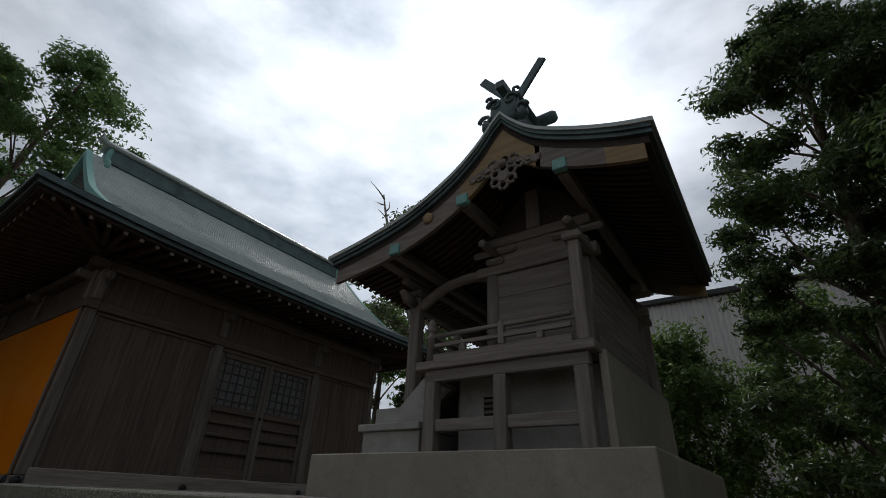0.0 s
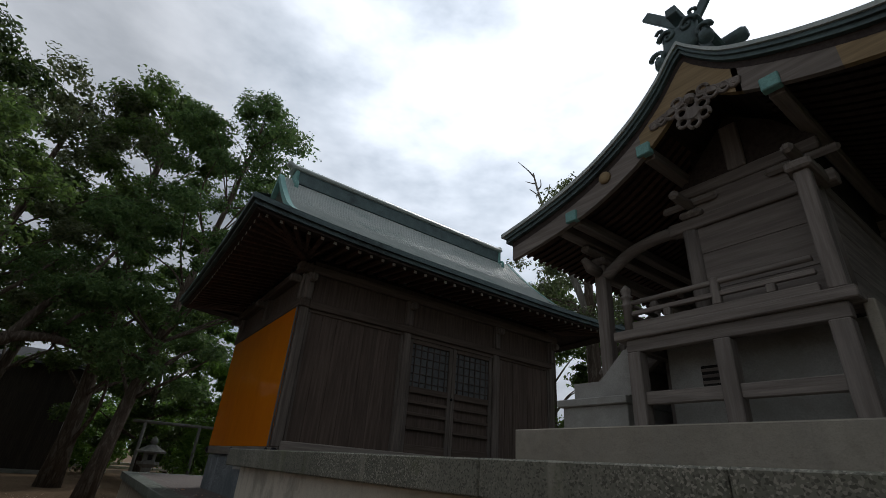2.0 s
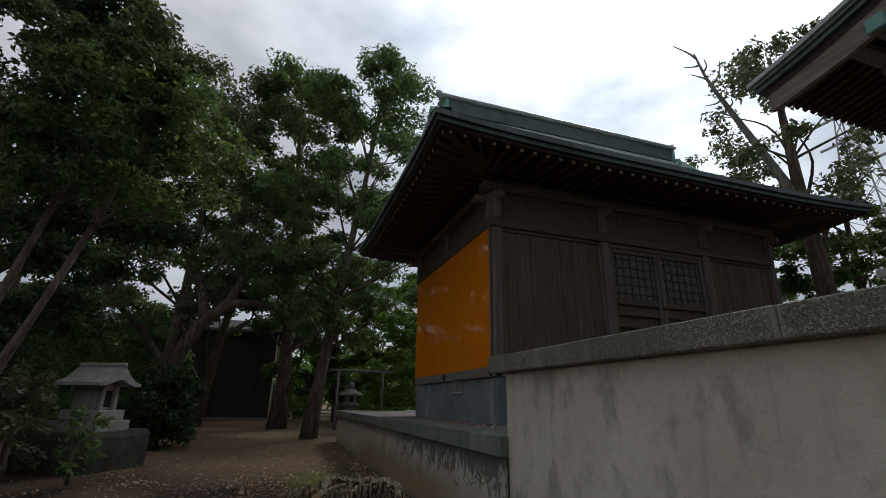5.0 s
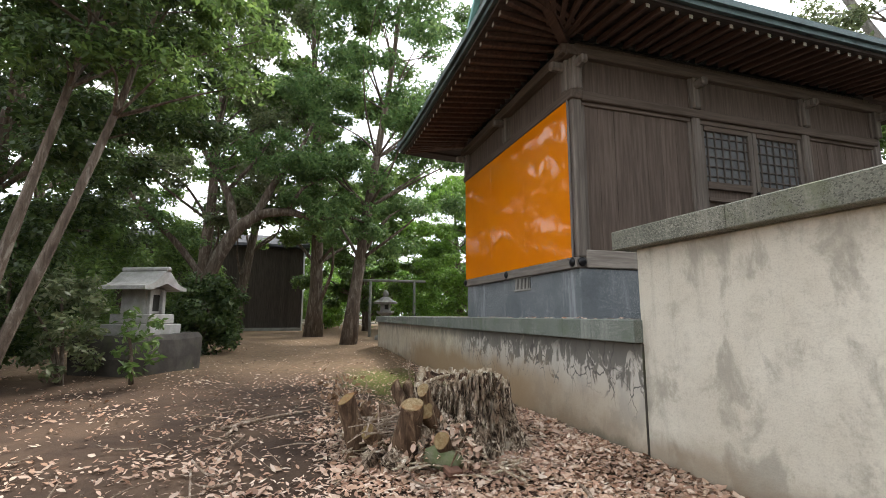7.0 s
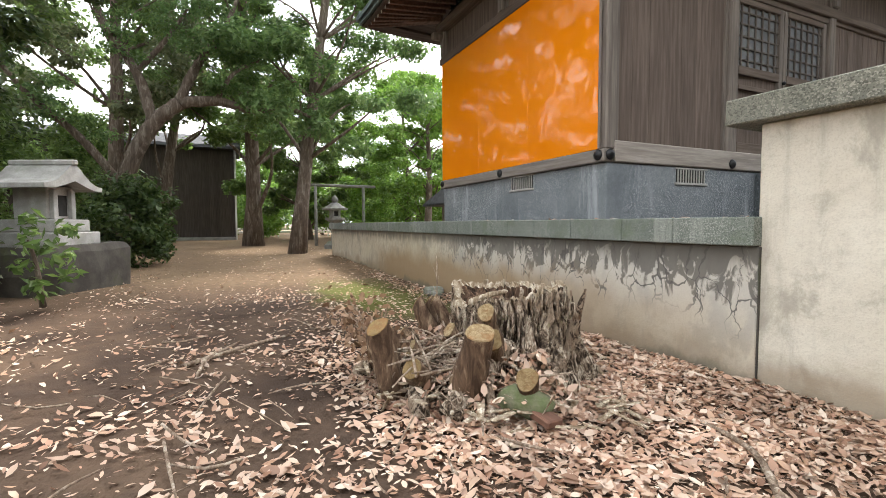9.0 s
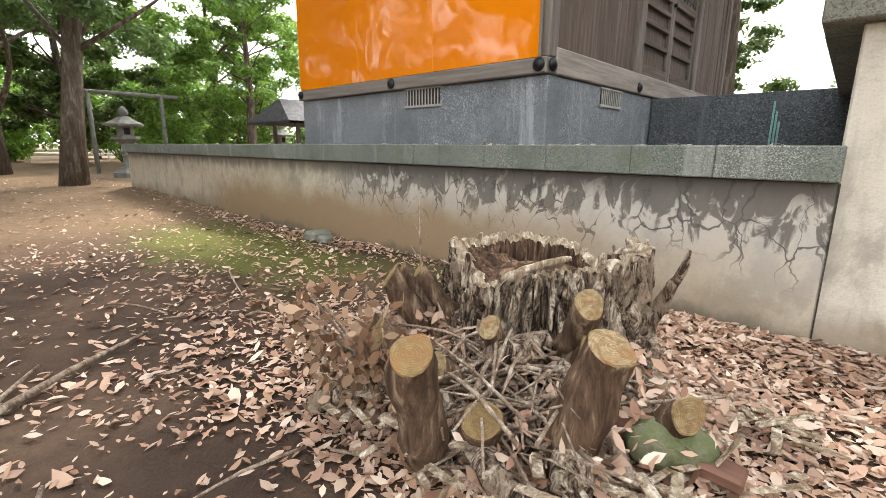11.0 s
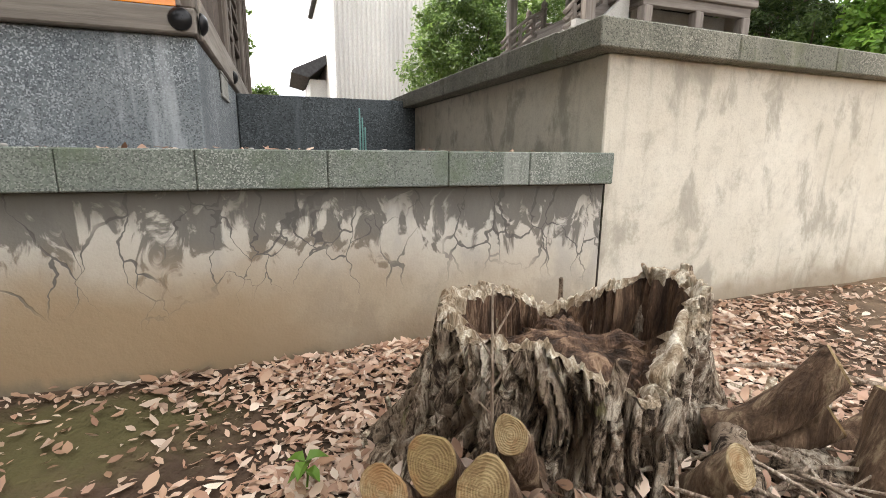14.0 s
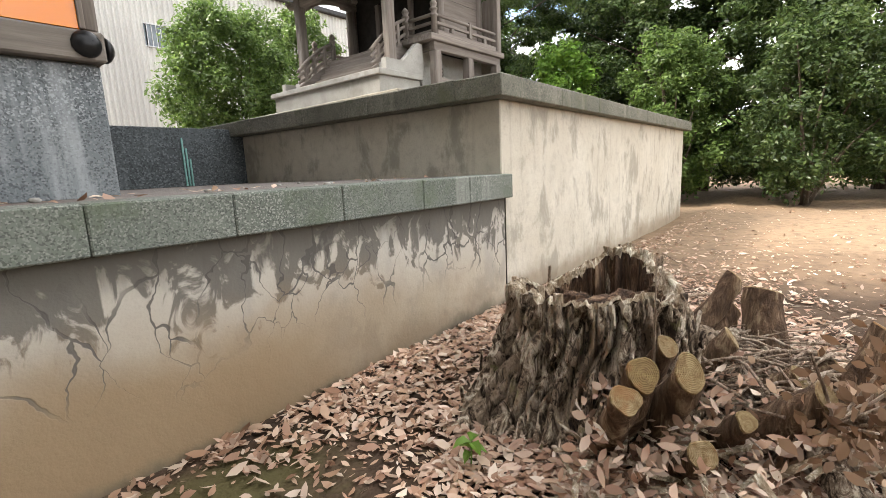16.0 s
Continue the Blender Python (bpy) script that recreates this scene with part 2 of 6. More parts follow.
def bark(name, c1, c2, crest, scale=9.0):
    s = Nodes(name)
    co = s.scaled(1, 1, 0.22)
    f = s.noise(co, scale, 7, 0.7, 0.6)
    g = s.noise(co, scale * 5, 4, 0.6)
    col = s.mix(s.range(f, 0.35, 0.6), c1, c2)
    col = s.mix(s.range(f, 0.52, 0.64, 0, 0.85), col, crest)
    col = s.mix(s.range(g, 0.5, 0.75, 0, 0.4), col, tuple(0.4 * c for c in c1))
    return s.done(col, 0.92, s.math("ADD", f, s.math("MULTIPLY", g, 0.35)), 0.9, 0.05, spec=0.2)


def glossy_orange():
    s = Nodes("orange_coated_sheet")
    n = s.noise(s.pos, 0.8, 4)
    col = s.mix(s.range(n, 0.3, 0.7), (0.74, 0.215, 0.004), (0.69, 0.19, 0.004))
    col = s.mix(s.range(s.noise(s.scaled(1, 1, 0.4), 3.5, 6, 0.7), 0.6, 0.78, 0, 0.35), col, (0.52, 0.15, 0.02))
    wavy = s.noise(s.scaled(1, 1, 0.8), 1.6, 2)
    return s.done(col, s.range(s.noise(s.pos, 5, 5), 0.3, 0.7, 0.04, 0.10), wavy, 0.2, 0.08, spec=0.6)


def cut_wood(name):
    """Sawn end grain: rings about the heart, saw marks, a darker stained side."""
    s = Nodes(name)
    co = s.node("ShaderNodeTexCoord").outputs["Generated"]
    off = s.node("ShaderNodeVectorMath", {0: co, 1: (-0.5, -0.5, -0.5)}, operation="ADD").outputs[0]
    d = s.node("ShaderNodeVectorMath", {0: off}, operation="LENGTH").outputs["Value"]
    warp = s.math("ADD", d, s.math("MULTIPLY", s.noise(s.pos, 14, 3), 0.12))
    rings = s.math("SINE", s.math("MULTIPLY", warp, 95.0))
    n = s.noise(s.pos, 30, 5, 0.65, 1.2)
    info = s.node("ShaderNodeObjectInfo").outputs["Random"]
    tone = s.mix(info, (0.21, 0.145, 0.06), (0.36, 0.28, 0.17))
    col = s.mix(s.range(n, 0.3, 0.7), tone, (0.15, 0.095, 0.042))
    col = s.mix(s.range(rings, 0.0, 0.9, 0.0, 0.45), col, (0.13, 0.08, 0.035))
    col = s.mix(s.range(s.noise(s.pos, 9, 4), 0.5, 0.66, 0, 0.7), col, (0.20, 0.10, 0.04))
    saw = s.noise(s.scaled(1, 1, 12), 22, 2)
    return s.done(col, 0.85, s.math("ADD", n, s.math("ADD", s.math("MULTIPLY", rings, 0.15), saw)), 0.6, 0.005, spec=0.2)


def stump_bark(name):
    """Old bark in upright plates: near-black fissures, brown flanks, bleached crests in patches."""
    s = Nodes(name)
    co = s.scaled(1, 1, 0.42)
    plates = s.noise(co, 19, 8, 0.72, 1.3)
    broad = s.noise(s.pos, 5.5, 5, 0.6)
    crumbs = s.noise(s.pos, 95, 4, 0.6)
    col = s.mix(s.range(plates, 0.40, 0.53), (0.04, 0.027, 0.019), (0.33, 0.245, 0.175))
    pale = s.math("MULTIPLY", s.range(plates, 0.49, 0.59), s.range(broad, 0.40, 0.56))
    col = s.mix(s.math("MULTIPLY", pale, 0.85), col, (0.80, 0.70, 0.56))
    col = s.mix(s.range(s.noise(s.pos, 8, 5, 0.65, 0.5), 0.58, 0.68, 0, 0.7), col, (0.15, 0.085, 0.05))
    col = s.mix(s.range(crumbs, 0.5, 0.72, 0, 0.5), col, (0.10, 0.07, 0.05))
    col = s.mix(s.range(s.noise(s.pos, 12, 4), 0.64, 0.72, 0, 0.5), col, (0.25, 0.24, 0.10))
    h = s.math("ADD", plates, s.math("MULTIPLY", crumbs, 0.3))
    return s.done(col, 0.93, h, 1.0, 0.045, spec=0.15)


M_SOIL = soil("leaf_strewn_soil")
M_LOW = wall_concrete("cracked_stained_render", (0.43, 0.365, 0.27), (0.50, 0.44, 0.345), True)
M_UP = wall_concrete("streaked_render", (0.50, 0.455, 0.37), (0.60, 0.56, 0.475), False)
M_COPING = speckled("coping_concrete", (0.165, 0.18, 0.155), (0.125, 0.14, 0.12), (0.30, 0.31, 0.275), 170, (0.095, 0.12, 0.075))
M_COPING_UP = speckled("weathered_coping_concrete", (0.175, 0.17, 0.138), (0.115, 0.116, 0.092), (0.30, 0.285, 0.235), 140, (0.10, 0.11, 0.06))
M_PLINTH = speckled("sprayed_stone_plinth", (0.17, 0.185, 0.19), (0.115, 0.13, 0.14), (0.36, 0.38, 0.39), 120)
M_DARKWALL = speckled("painted_dark_concrete", (0.075, 0.085, 0.088), (0.055, 0.062, 0.066), (0.12, 0.135, 0.14), 70)
M_INNER = wall_concrete("inner_plinth_concrete", (0.27, 0.24, 0.19), (0.34, 0.305, 0.245), False)
M_GRAVEL = plain("grey_gravel", (0.22, 0.19, 0.17), (0.12, 0.10, 0.09), 20, 0.95, 0.8, fine=90)
M_ORANGE = glossy_orange()
M_BOARD = wood("weathered_brown_board", (0.155, 0.115, 0.09), (0.085, 0.062, 0.05), "z", 0.35)
M_POST = wood("weathered_grey_post", (0.19, 0.16, 0.135), (0.11, 0.09, 0.075), "z", 0.3)
M_BEAM = wood("weathered_beam", (0.14, 0.105, 0.082), (0.085, 0.064, 0.05), "y", 0.3)
M_BEAMX = wood("weathered_cross_beam", (0.14, 0.105, 0.082), (0.085, 0.064, 0.05), "x", 0.3)
M_SILL = wood("bleached_sill", (0.33, 0.29, 0.25), (0.20, 0.17, 0.145), "y", 0.2)
M_SILLX = wood("bleached_cross_sill", (0.24, 0.21, 0.18), (0.15, 0.13, 0.11), "x", 0.2)
M_RAFTER = wood("dark_red_brown_rafter", (0.105, 0.06, 0.045), (0.06, 0.038, 0.03), "x", 0.3)
# near-black wood: the shade under roofs is put into its colour
M_SOFFIT = wood("shade_darkened_soffit_board", (0.06, 0.045, 0.038), (0.04, 0.03, 0.026), "y", 0.2)
M_WHITE = plain("white_painted_end_grain", (0.5, 0.48, 0.44), (0.36, 0.34, 0.3), 30, 0.8)
M_LATTICE = wood("dark_lattice", (0.12, 0.10, 0.085), (0.07, 0.058, 0.05), "z", 0.3)
M_PAPER = plain("dusty_backing_board", (0.15, 0.155, 0.155), (0.10, 0.105, 0.11), 8, 0.7, 0.1)
# verdigris paled so that the base colour carries some of the sky's sheen
M_COPPER = plain("sheen_paled_verdigris_copper", (0.37, 0.41, 0.38), (0.45, 0.48, 0.445), 3, 0.42, 0.10, (1, 1, 1), 40, 0.0, (0.24, 0.30, 0.27), spec=0.6)
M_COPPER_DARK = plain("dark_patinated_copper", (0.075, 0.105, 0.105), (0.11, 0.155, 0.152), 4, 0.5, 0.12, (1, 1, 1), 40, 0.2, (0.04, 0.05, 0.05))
M_COPPER_TURQ = plain("bright_turquoise_copper", (0.16, 0.33, 0.30), (0.21, 0.41, 0.37), 9, 0.6, 0.15, fine=60, metal=0.1)
M_HWOOD = wood("silvered_grey_timber", (0.27, 0.235, 0.205), (0.165, 0.14, 0.122), "z", 0.25)
M_HWOODX = wood("silvered_grey_beam", (0.26, 0.225, 0.195), (0.16, 0.135, 0.118), "x", 0.25)
M_HWOODY = wood("silvered_grey_cross_beam", (0.26, 0.225, 0.195), (0.16, 0.135, 0.118), "y", 0.25)
M_OCHRE = wood("ochre_bare_timber", (0.36, 0.26, 0.14), (0.25, 0.18, 0.10), "x", 0.15)
M_CONC_GREY = plain("pale_grey_concrete", (0.38, 0.37, 0.34), (0.28, 0.27, 0.245), 3, 0.9, 0.25, fine=70, third=(0.2, 0.19, 0.165))
M_BLACK = plain("black_iron_cap", (0.012, 0.012, 0.013), (0.025, 0.024, 0.024), 15, 0.38, 0.1, metal=0.4)
# near-black colour painted in for the darkness inside openings and behind walls
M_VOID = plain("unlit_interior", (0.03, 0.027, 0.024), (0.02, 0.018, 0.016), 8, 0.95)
M_STONE = plain("lichened_stone", (0.24, 0.235, 0.215), (0.15, 0.15, 0.135), 7, 0.93, 0.5, fine=60, third=(0.12, 0.13, 0.075))
M_PALESTONE = plain("pale_carved_stone", (0.40, 0.385, 0.36), (0.28, 0.27, 0.25), 6, 0.9, 0.4, fine=60, third=(0.24, 0.24, 0.2))
M_DARKROCK = plain("dark_mossy_rock", (0.075, 0.066, 0.055), (0.045, 0.04, 0.034), 4, 0.95, 0.8, fine=30, third=(0.06, 0.065, 0.03))
M_SHEDWOOD = wood("charred_board", (0.095, 0.078, 0.066), (0.058, 0.047, 0.041), "z", 0.45)
M_SIDING = plain("corrugated_grey_siding", (0.50, 0.49, 0.46), (0.42, 0.41, 0.39), 0.8, 0.55, 0.05, (1, 1, 0.3), 30, 0.1)
M_GLASSY = plain("dark_window_glass", (0.16, 0.19, 0.21), (0.10, 0.12, 0.14), 2, 0.12, 0.02)
M_ALU = plain("aluminium_frame", (0.5, 0.5, 0.5), (0.4, 0.4, 0.4), 10, 0.4, 0.05, metal=0.8)
M_RAILWHITE = plain("white_guardrail_paint", (0.78, 0.78, 0.76), (0.6, 0.6, 0.58), 3, 0.5, 0.05)
M_ROOFDARK = plain("dark_roof_tile", (0.055, 0.055, 0.058), (0.038, 0.038, 0.04), 6, 0.85, 0.3)
M_STEEL = plain("galvanised_steel", (0.36, 0.37, 0.38), (0.28, 0.29, 0.3), 2, 0.5, 0.05, metal=0.6)
M_BARK = bark("rough_brown_bark", (0.075, 0.055, 0.042), (0.135, 0.105, 0.08), (0.22, 0.19, 0.155))
M_BARKGREY = bark("pale_grey_bark", (0.16, 0.145, 0.125), (0.24, 0.22, 0.19), (0.33, 0.31, 0.27), 7)
M_STUMP = stump_bark("weathered_stump_bark")
M_SHOOT = bark("reddish_shoot_bark", (0.065, 0.038, 0.023), (0.175, 0.11, 0.07), (0.34, 0.25, 0.16), 16)
M_RAW = bark("splintered_heartwood", (0.22, 0.15, 0.09), (0.50, 0.41, 0.30), (0.80, 0.73, 0.60), 22)
M_ROT = bark("rotten_hollow_wood", (0.035, 0.022, 0.015), (0.14, 0.082, 0.052), (0.32, 0.21, 0.135), 16)
M_CUT = cut_wood("sawn_end_grain")
M_STICK = bark("dry_twig_bark", (0.18, 0.12, 0.085), (0.40, 0.31, 0.23), (0.62, 0.53, 0.43), 20)
M_PLANK = wood("rotting_red_brown_plank", (0.17, 0.085, 0.055), (0.10, 0.05, 0.035), "x", 0.1)
M_LITTER = leafy("dry_fallen_leaves", ((0.16, 0.08, 0.045), (0.52, 0.31, 0.21), (0.74, 0.55, 0.42), (0.30, 0.15, 0.09), (0.86, 0.72, 0.58), (0.44, 0.26, 0.16), (0.62, 0.43, 0.31)), 0.5, 0.15)
M_DRYLEAF = leafy("curled_brown_leaves", ((0.13, 0.07, 0.038), (0.34, 0.20, 0.115), (0.58, 0.40, 0.27), (0.22, 0.12, 0.07)), 0.6, 0.2)
M_LEAF_DARK = leafy("dark_evergreen_leaves", ((0.042, 0.072, 0.025), (0.075, 0.12, 0.036), (0.125, 0.17, 0.052)), 0.34, 0.5)
M_LEAF_MID = leafy("mid_green_leaves", ((0.085, 0.14, 0.04), (0.13, 0.21, 0.055), (0.20, 0.285, 0.075)), 0.38, 0.55)
M_LEAF_LIGHT = leafy("fresh_green_leaves", ((0.11, 0.21, 0.035), (0.17, 0.32, 0.05), (0.25, 0.40, 0.07)), 0.42, 0.5)
M_LEAF_GREY = leafy("grey_green_leaves", ((0.10, 0.13, 0.06), (0.16, 0.19, 0.09), (0.23, 0.25, 0.125)), 0.4, 0.55)
M_LEAF_CONIFER = leafy("conifer_sprays", ((0.08, 0.15, 0.05), (0.13, 0.22, 0.07), (0.19, 0.28, 0.09)), 0.44, 0.55)

# ---- shape helpers ----


class Shape:
    """Vertices and faces of one mesh in the making."""

    def __init__(self):
        self.v, self.f = [], []

    def add(self, verts, faces):
        n = len(self.v)
        self.v += [tuple(p) for p in verts]
        self.f += [tuple(i + n for i in face) for face in faces]
        return self

    def box(self, x0, x1, y0, y1, z0, z1, c=0.008, m=None):
        """A box with chamfered edges."""
        c = min(c, 0.45 * (x1 - x0), 0.45 * (y1 - y0), 0.45 * (z1 - z0))
        verts, idx = [], {}
        for ix, x in enumerate((x0, x1)):
            for iy, y in enumerate((y0, y1)):
                for iz, z in enumerate((z0, z1)):
                    sx, sy, sz = (c if ix == 0 else -c), (c if iy == 0 else -c), (c if iz == 0 else -c)
                    for k, p in enumerate(((x, y + sy, z + sz), (x + sx, y, z + sz), (x + sx, y + sy, z))):
                        idx[ix, iy, iz, k] = len(verts)
                        verts.append(Vector(p))
        faces = []
        for s in (0, 1):
            faces.append([idx[s, a, b, 0] for a, b in ((0, 0), (0, 1), (1, 1), (1, 0))][:: 1 if s == 0 else -1])
            faces.append([idx[a, s, b, 1] for a, b in ((0, 0), (1, 0), (1, 1), (0, 1))][:: 1 if s == 0 else -1])
            faces.append([idx[a, b, s, 2] for a, b in ((0, 0), (0, 1), (1, 1), (1, 0))][:: 1 if s == 0 else -1])
        for a in (0, 1):
            for b in (0, 1):
                faces.append([idx[a, b, 0, 0], idx[a, b, 1, 0], idx[a, b, 1, 1], idx[a, b, 0, 1]])
                faces.append([idx[a, 0, b, 0], idx[a, 1, b, 0], idx[a, 1, b, 2], idx[a, 0, b, 2]])
                faces.append([idx[0, a, b, 1], idx[1, a, b, 1], idx[1, a, b, 2], idx[0, a, b, 2]])
                for d in (0, 1):
                    faces.append([idx[a, b, d, k] for k in (0, 1, 2)])
        return self.add([m @ p for p in verts] if m else verts, faces)

    def beam(self, p0, p1, w, h, c=0.006, up=(0, 0, 1)):
        """A square-section bar from p0 to p1, w wide and h high."""
        p0, p1 = Vector(p0), Vector(p1)
        d = (p1 - p0)
        ln = d.length
        d.normalize()
        side = d.cross(Vector(up))
        if side.length < 1e-4:
            side = d.cross(Vector((0, 1, 0)))
        side.normalize()
        top = side.cross(d)
        m = Matrix(((d.x, side.x, top.x, p0.x), (d.y, side.y, top.y, p0.y), (d.z, side.z, top.z, p0.z), (0, 0, 0, 1)))
        return self.box(0, ln, -w / 2, w / 2, -h / 2, h / 2, c, m)

    def tube(self, pts, radii, n=8, caps=True, wob=0.0, seed=0):
        """A tapered tube along points."""
        pts = [Vector(p) for p in pts]
        base = len(self.v)
        ref = Vector((0.37, 0.91, 0.2))
        for i, p in enumerate(pts):
            d = (pts[min(i + 1, len(pts) - 1)] - pts[max(i - 1, 0)]).normalized()
            a = d.cross(ref)
            if a.length < 0.1:
                a = d.cross(Vector((1, 0, 0)))
            a.normalize()
            b = d.cross(a)
            for k in range(n):
                t = 2 * math.pi * k / n
                q = a * math.cos(t) + b * math.sin(t)
                r = radii[i]
                if wob:
                    r *= 1 + wob * noise.noise((p + q * radii[i]) * 3.1 / max(radii[0], 0.02) * 0.35 + Vector((seed, 0, 0)))
                self.v.append(tuple(p + q * r))
        for i in range(len(pts) - 1):
            for k in range(n):
                a, b = base + i * n + k, base + i * n + (k + 1) % n
                self.f.append((a, b, b + n, a + n))
        if caps:
            self.f.append(tuple(base + k for k in range(n))[::-1])
            self.f.append(tuple(base + (len(pts) - 1) * n + k for k in range(n)))
        return self

    def prism(self, poly, y0, y1):
        """A polygon in x and z, carried from y0 to y1."""
        n = len(poly)
        self.add([(x, y0, z) for x, z in poly] + [(x, y1, z) for x, z in poly],
                 [tuple(range(n)), tuple(range(2 * n - 1, n - 1, -1))] + [(i, i + n, (i + 1) % n + n, (i + 1) % n) for i in range(n)])
        return self

    def strip(self, rows, close=False):
        """Faces between rows of equally many points."""
        n = len(rows[0])
        self.add([p for r in rows for p in r],
                 [(i * n + k, i * n + (k + 1) % n, (i + 1) * n + (k + 1) % n, (i + 1) * n + k)
                  for i in range(len(rows) - 1) for k in range(n if close else n - 1)])
        return self

    def lathe(self, cx, cy, prof, n=16, square=False):
        """A turned body: prof is (radius, z) from the bottom up."""
        rows = []
        for r, z in prof:
            rows.append([(cx + r * math.cos(2 * math.pi * (k + 0.5) / n), cy + r * math.sin(2 * math.pi * (k + 0.5) / n), z) for k in range(n)])
        base = len(self.v)
        self.strip(rows, True)
        self.f.append(tuple(base + k for k in range(n))[::-1])
        self.f.append(tuple(base + (len(prof) - 1) * n + k for k in range(n)))
        return self

    def mesh(self, name, material, smooth=False):
        me = bpy.data.meshes.new(name)
        me.from_pydata(self.v, [], self.f)
        me.validate()
        bm = bmesh.new()
        bm.from_mesh(me)
        if len(self.f) < 60000:
            bmesh.ops.recalc_face_normals(bm, faces=bm.faces)
        for f in bm.faces:
            f.smooth = smooth
        bm.to_mesh(me)
        bm.free()
        me.materials.append(material)
        return me


def thing(name, at, label, category, group="", kind=""):
    """An Empty at a thing's base that parents its parts."""
    ob = new(name)
    ob.empty_display_size = 0.2
    ob.matrix_basis = Matrix.Translation(at)
    return tagged(ob, label, category, group, kind)


def part(name, shape, material, parent, label="", smooth=False):
    me = shape.mesh(name, material, smooth) if isinstance(shape, Shape) else shape
    ob = new(name, me)
    ob.parent = parent
    if parent.data is None:
        ob.matrix_parent_inverse = parent.matrix_basis.inverted()
    return tagged(ob, label)


def single(name, shape, material, label, category="", group="", kind="", smooth=False):
    return tagged(new(name, shape.mesh(name, material, smooth)), label, category, group, kind)


def spline(pts, steps=6):
    """Catmull-Rom through the points."""
    pts = [Vector(p) for p in pts]
    out = []
    for i in range(len(pts) - 1):
        a, b, c, d = pts[max(i - 1, 0)], pts[i], pts[i + 1], pts[min(i + 2, len(pts) - 1)]
        for s in range(steps):
            t = s / steps
            out.append(0.5 * (2 * b + (c - a) * t + (2 * a - 5 * b + 4 * c - d) * t * t + (3 * b - a - 3 * c + d) * t ** 3))
    return out + [pts[-1]]


# ---- ground ----
def ground_height(x, y):
    z = 0.05 * noise.noise(Vector((x * 0.35, y * 0.35, 0))) + 0.02 * noise.noise(Vector((x * 1.7, y * 1.7, 3)))
    z += 0.10 * min(max((-x - 13) / 10, 0), 1)
    z += 0.05 * math.exp(-((y - 1.3) / 0.35) ** 2)
    z += 0.14 * math.exp(-((x + 13.4) / 1.6) ** 2 - ((y + 4.4) / 1.5) ** 2)
    z += 0.06 * math.exp(-((x + 7.0) / 0.9) ** 2 - ((y + 0.1) / 0.8) ** 2)
    return z


g = Shape()
steps = [math.sinh(i / 60 * 6.6) / math.sinh(6.6) for i in range(-60, 61)]
steps = sorted(set([-900 * abs(s) if s < 0 else 900 * s for s in steps]))
gx = sorted({round(v, 3) for v in [-7 + s for s in steps if abs(s) > 12] + list(np.arange(-19, 5.01, 0.2))})
gy = sorted({round(v, 3) for v in [-1 + s for s in steps if abs(s) > 6] + list(np.arange(-7, 5.01, 0.2))})
g.strip([[(x, y, ground_height(x, y) if abs(x) < 80 and abs(y) < 80 else 0.0) for y in gy] for x in gx])
single("ground", g, M_SOIL, "bare brown soil with moss patches and fallen leaves", "ground", kind="structure", smooth=True)

# ---- lower platform ----
LX0, LX1, LY0, LY1 = -19.3, -6.03, 1.37, 11.4
low = thing("lower_platform_wall", (-12, 1.4, 0), "cracked stained concrete retaining wall with dark grey coping", "retaining wall", kind="structure")
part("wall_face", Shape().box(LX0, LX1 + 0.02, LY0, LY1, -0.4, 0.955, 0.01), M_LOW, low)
part("gravel_bed", Shape().box(LX0 + 0.2, LX1, LY0 + 0.2, LY1 - 0.2, 0.9, 1.135, 0.01), M_GRAVEL, low)
rnd = random.Random(4)
cuts = [-6.004]
for w in (0.58, 0.49, 0.63, 0.58, 0.52, 0.33, 0.96, 1.0, 0.98, 1.0, 1.1, 1.0, 0.95, 1.0, 1.05):
    cuts.append(cuts[-1] - w)
cuts.append(LX0 - 0.08)
for a, b in zip(cuts[:-1], cuts[1:]):
    dz = rnd.uniform(-0.003, 0.003)
    part("coping_slab", Shape().box(b + 0.0015, a - 0.0015, 1.295, 1.66, 0.955, 1.143 + dz, 0.007), M_COPING, low)
for k in range(10):
    part("coping_slab", Shape().box(LX0 - 0.085, LX0 + 0.3, 1.667 + k * 0.98, 1.66 + (k + 1) * 0.98, 0.955, 1.143, 0.007), M_COPING, low)

# ---- upper platform ----
UX0, UX1, UY0, UY1 = -6.03, 0.95, 1.385, 10.1
up = thing("upper_platform_wall", (-3, 1.4, 0), "pale streaked concrete retaining wall with weathered grey coping", "retaining wall", kind="structure")
part("wall_face", Shape().box(UX0, UX1, UY0, UY1, -0.4, 1.727, 0.01), M_UP, up)
part("gravel_bed", Shape().box(UX0 + 0.2, UX1 - 0.2, UY0 + 0.2, UY1 - 0.2, 1.6, 1.888, 0.01), M_GRAVEL, up)
cuts = [UX0 - 0.165, -5.1, -4.12, -3.2, -2.15, -1.1, UX1 + 0.19]
for a, b in zip(cuts[:-1], cuts[1:]):
    part("coping_slab", Shape().box(a + 0.002, b - 0.002, 1.27, 1.7, 1.727, 1.888 + rnd.uniform(-0.002, 0.002), 0.008), M_COPING_UP, up)
    part("coping_slab", Shape().box(a + 0.002, b - 0.002, UY1 - 0.3, UY1 + 0.15, 1.727, 1.897, 0.008), M_COPING_UP, up)
